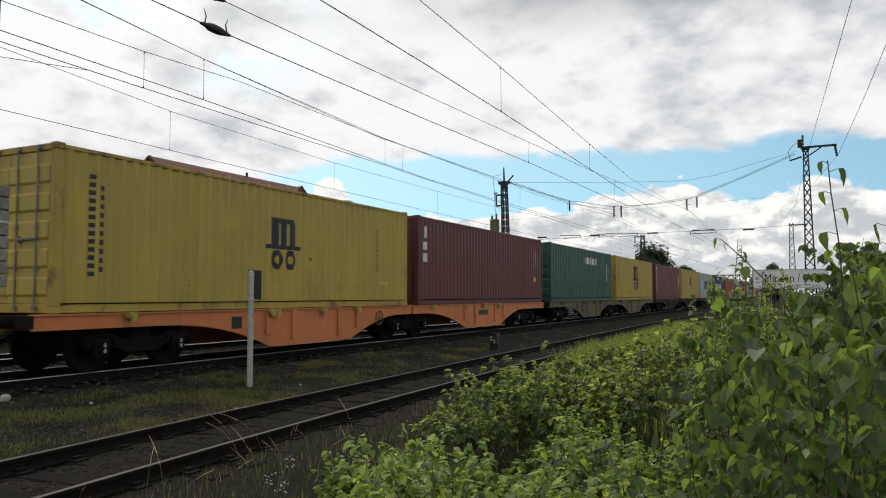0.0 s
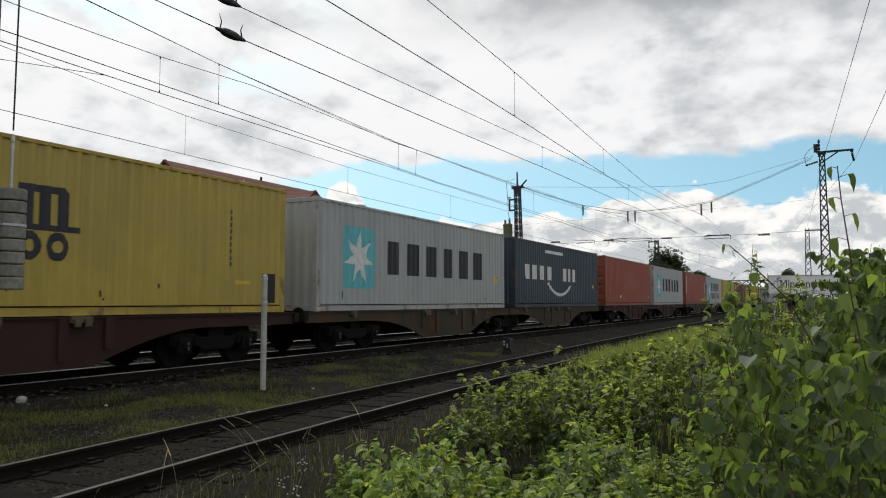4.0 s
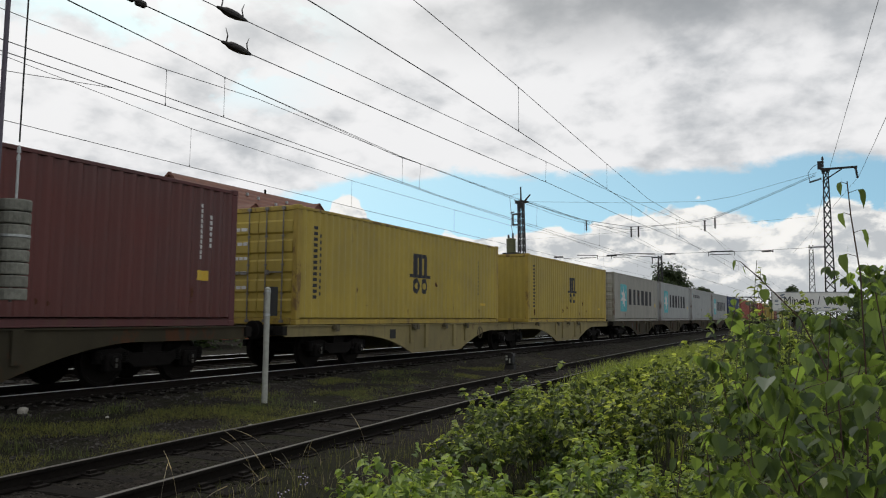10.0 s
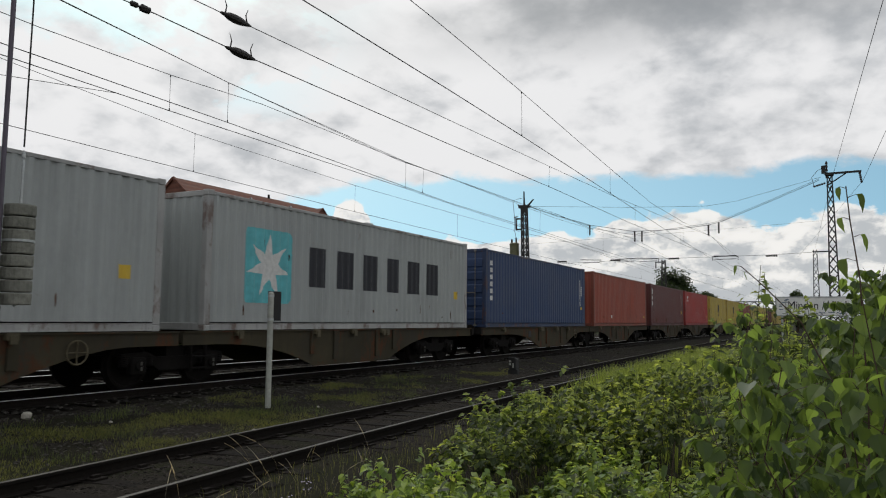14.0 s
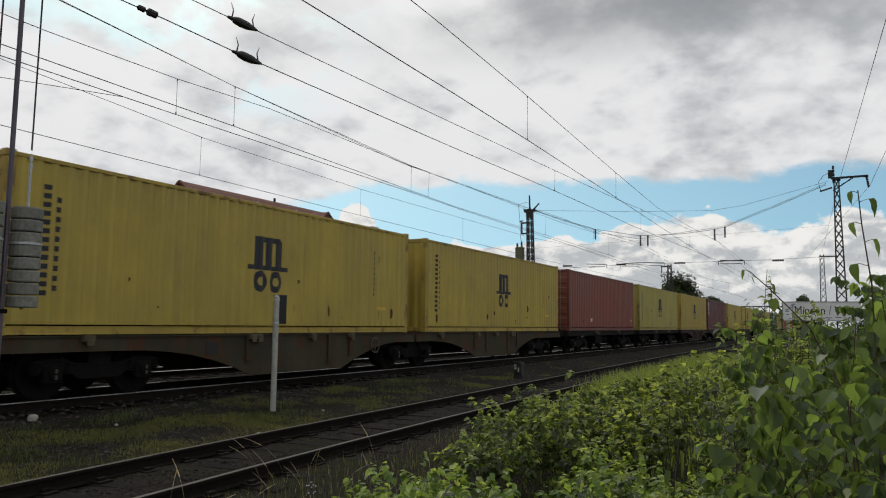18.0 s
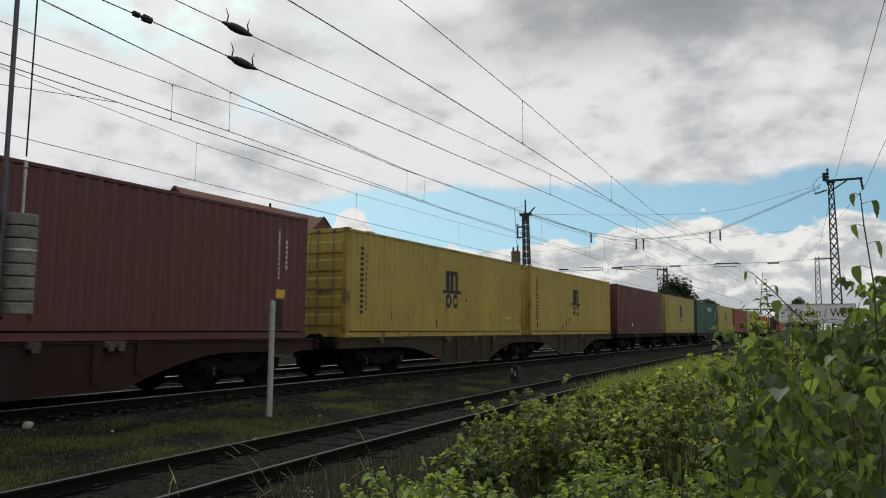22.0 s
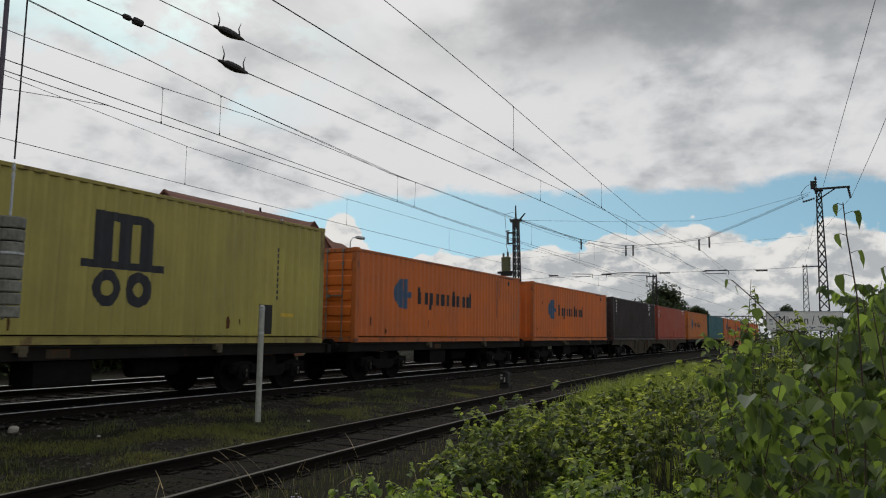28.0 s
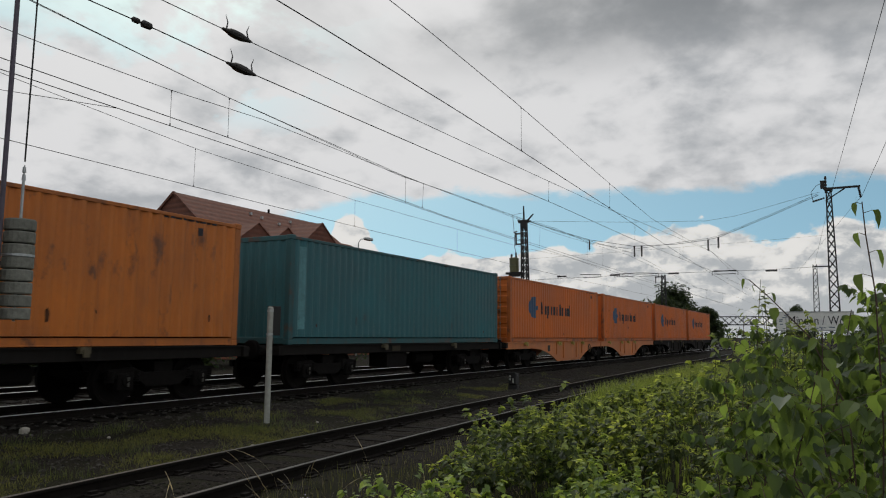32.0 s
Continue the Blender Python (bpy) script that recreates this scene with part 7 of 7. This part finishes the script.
sprig(2.0, -0.005, -0.45, ((0, 0, 0), (0.02, -0.03, 0.8), (0.01, -0.06, 1.6), (0, -0.055, 1.9), (0.0, -0.04, 2.04), (0, -0.035, 2.12)),
      ((0.985, 0.030, 100), (0.93, 0.042, -80), (0.80, 0.034, 110), (0.74, 0.040, -60), (0.66, 0.045, 80)), 81)
sprig(2.05, -0.16, -0.45, ((0, 0, 0), (0.02, -0.0, 0.9), (0.01, -0.01, 1.6), (0, 0.0, 1.88), (0, 0.01, 1.98)),
      ((0.99, 0.046, -80), (0.95, 0.050, 90), (0.9, 0.045, -120), (0.84, 0.05, 60), (0.78, 0.05, -60), (0.7, 0.05, 120)), 82)
sprig(2.15, -0.03, -0.45, ((0, 0, 0), (0.02, 0.0, 1.2), (0.01, 0.02, 1.62), (0, 0.10, 1.80), (0, 0.19, 1.90), (0, 0.24, 1.95)),
      ((0.995, 0.026, 80), (0.93, 0.022, 120), (0.84, 0.028, -90), (0.74, 0.034, 90)), 83)


# grass
def tufts(rng):
    x = 3.2 + 30 * rng.random() ** 1.8
    y = rng.uniform(near_centre(x) + 1.2, 10.9)
    while noise.noise(Vector((x * 0.55, y * 0.9, 2.0))) + 0.3 * noise.noise(Vector((x * 2.3, y * 2.3, 7.0))) < rng.uniform(-0.10, 0.36) + 0.02 * max(0.0, x - 9):
        x = 3.2 + 30 * rng.random() ** 1.8
        y = rng.uniform(near_centre(x) + 1.2, 10.9)
    return x, y, ground_height(x, y) - 0.01


def clumps(rng):
    """Loose clumps, one of them at the foot of the marker post."""
    while True:
        x = 3.2 + 16 * rng.random() ** 1.6
        y = rng.uniform(near_centre(x) + 1.5, 10.6)
        if rng.random() < 0.12:
            x, y = 10.75 + rng.gauss(0, 0.34), 9.60 + rng.gauss(0, 0.22)
        if noise.noise(Vector((x * 1.1, y * 1.5, 31.0))) > rng.uniform(0.12, 0.34):
            return x, y, ground_height(x, y) - 0.01


def verge(rng):
    x = 2.2 + 14 * rng.random() ** 1.5
    y = rng.uniform(min(2.0, 0.3 * x), near_centre(x) - 1.05)
    return x, y, ground_height(x, y) - 0.01


def meadow(rng):
    """Tall grass between the shrubs and, denser, in the open strip beyond them."""
    while True:
        if rng.random() < 0.05:
            x = 8.0 + 10 * rng.random()
            y = rng.uniform(0.2, near_centre(x) - 1.9)
            if room(x, y + 0.3) > 0.45 and noise.noise(Vector((x * 0.8, y * 0.8, 9.0))) > rng.uniform(-0.4, 0.3):
                break
        else:
            x = rng.uniform(16.0, 40.0)
            y = rng.uniform(1.8, near_centre(x) - 1.5)
            if noise.noise(Vector((x * 0.45, y * 0.8, 9.0))) > rng.uniform(-0.7, 0.2):
                break
    return x, y, ground_height(x, y) - 0.01


def under(rng):
    x = 2.5 + 50 * rng.random() ** 1.4
    y = rng.uniform(-3, min(near_centre(x) - 1.9, 0.55 * x - 0.4))
    return x, y, ground_height(x, y) - 0.01


blades("grass", 60000, tufts, (0.010, 0.075), 0.0024, M["grass"], "sparse yellow-green grass between the tracks", 1, 1.2)
blades("grass", 4200, clumps, (0.05, 0.19), 0.0022, M["clump"], "taller green grass clumps between the tracks", 8, 1.1)
blades("grass", 5200, verge, (0.04, 0.20), 0.0022, M["grass"], "thin grass at the foot of the side track", 2)
blades("tall_grass", 26000, meadow, (0.25, 0.66), 0.0085, M["tall_grass"], "tall feathery green grass and herbs beside the side track", 6, 0.45)
blades("dry_grass", 350, meadow, (0.3, 0.7), 0.004, M["straw"], "dry stalks in the tall grass", 7, 0.6)
blades("grass", 9000, under, (0.08, 0.30), 0.005, M["clump"], "rough grass under the shrubs", 3, 1.1)
blades("dry_grass", 900, verge, (0.05, 0.18), 0.002, M["straw"], "dry straw-coloured grass at the track's foot", 4, 0.9)


def seed_stalk(x, y, h, seed):
    """A tall dry grass stalk with a nodding ear."""
    rng = random.Random(seed)
    a = rng.uniform(0, math.tau)
    l = h * rng.uniform(0.25, 0.85)
    pts = [Vector((math.cos(a) * l * (k / 7) ** 2, math.sin(a) * l * (k / 7) ** 2, h * (k / 7) - 0.25 * l * (k / 7) ** 3)) for k in range(8)]
    bm = path_tube(bmesh.new(), pts[:6], 0.0011, 4)
    for p, q, r in ((pts[5], pts[6], 0.0046), (pts[6], pts[7], 0.0036)):
        tube(bm, p, q, r, r * 0.5, 5)
    ob = new("grass_stalk", keep_mesh("grass_stalk", bm, M["straw"]))
    ob.matrix_basis = pose(x, y, ground_height(x, y) - 0.01)
    tagged(ob, "tall dry grass stalk with a seed head", "grass stalk", "grass stalks")


def plant_stalks():
    rng = random.Random(77)
    for k in range(34):
        x = rng.uniform(2.4, 7.2)
        y = rng.uniform(0.62 * x, near_centre(x) - 0.9)
        seed_stalk(x, y, rng.uniform(0.35, 0.75), k)


plant_stalks()


def lilac_flower(x, y, h, seed):
    rng = random.Random(seed)
    root = empty("wild_flower", x, y, ground_height(x, y), "wild flower with pale lilac blossoms", "flower", "wild flowers")
    bm = bmesh.new()
    bent_stem(bm, rng, (0, 0, 0), (rng.uniform(-0.04, 0.04), rng.uniform(-0.04, 0.04), h), 0.004, 5, 0.01)
    part("stem", bm, M["grass"], root)
    for k in range(9):
        bm = bmesh.new()
        bmesh.ops.create_icosphere(bm, subdivisions=1, radius=0.0085)
        part("blossom", bm, M["petal"], root, "pale lilac blossom").matrix_basis = pose(rng.uniform(-0.05, 0.05), rng.uniform(-0.05, 0.05), h - rng.uniform(0, 0.09), 0, 0, 0) @ Matrix.Diagonal((1, 1, rng.uniform(0.4, 0.8), 1))


for i, (x, y, h) in enumerate(((5.2, 4.0, 0.42), (5.05, 4.1, 0.30), (2.3, 0.50, 1.22), (2.2, 0.47, 1.02), (4.6, 3.6, 0.35), (2.0, 0.36, 0.9))):
    lilac_flower(x, y, h, i)


# ---- what moves ----
def motions():
    """The train runs through towards the camera's left; the young birches sway in the wind."""
    for root, x, y, z in CONTAINERS:
        walk(root, [(t, pose(x - run, y, z)) for t, run in RUN])
    for root, x in WAGONS:
        walk(root, [(t, pose(x - run, TRAIN_Y, 0)) for t, run in RUN])
    # wheels roll: eighty degrees from row to row
    total = RUN[-1][1]
    step = radians(80) * 0.46
    rows_n = int(total / step)
    runs = [run for _, run in RUN]
    times = [t for t, _ in RUN]
    lead = {}
    for w, i in WHEELSETS:
        if i in lead:
            w.rotation_mode = "QUATERNION"
            keys = w.animation_data_create()
            keys.action = lead[i].animation_data.action
            keys.action_slot = lead[i].animation_data.action_slot
            continue
        lead[i] = w
        rows = []
        for k in range(rows_n + 2):
            run = min(total, k * step)
            rows.append((float(np.interp(run, runs, times)), pose(-0.9 if i == 0 else 0.9, 0, 0.46, 0, -math.degrees(run / 0.46) % 360)))
        walk(w, rows)
    for root, x, y, z, seed in SAPLINGS + SPRIGS:
        rng = random.Random(seed)
        calm = 0.35 if (root, x, y, z, seed) in SPRIGS else 1.0
        p, q = rng.uniform(0, 6.28), rng.uniform(0, 6.28)
        walk(root, [(0.8 * k, pose(x, y, z, calm * 1.3 * math.sin(1.9 * 0.8 * k + p) + calm * 0.7 * math.sin(3.1 * 0.8 * k + q), calm * 1.2 * math.sin(1.5 * 0.8 * k + q), 0)) for k in range(41)])


motions()
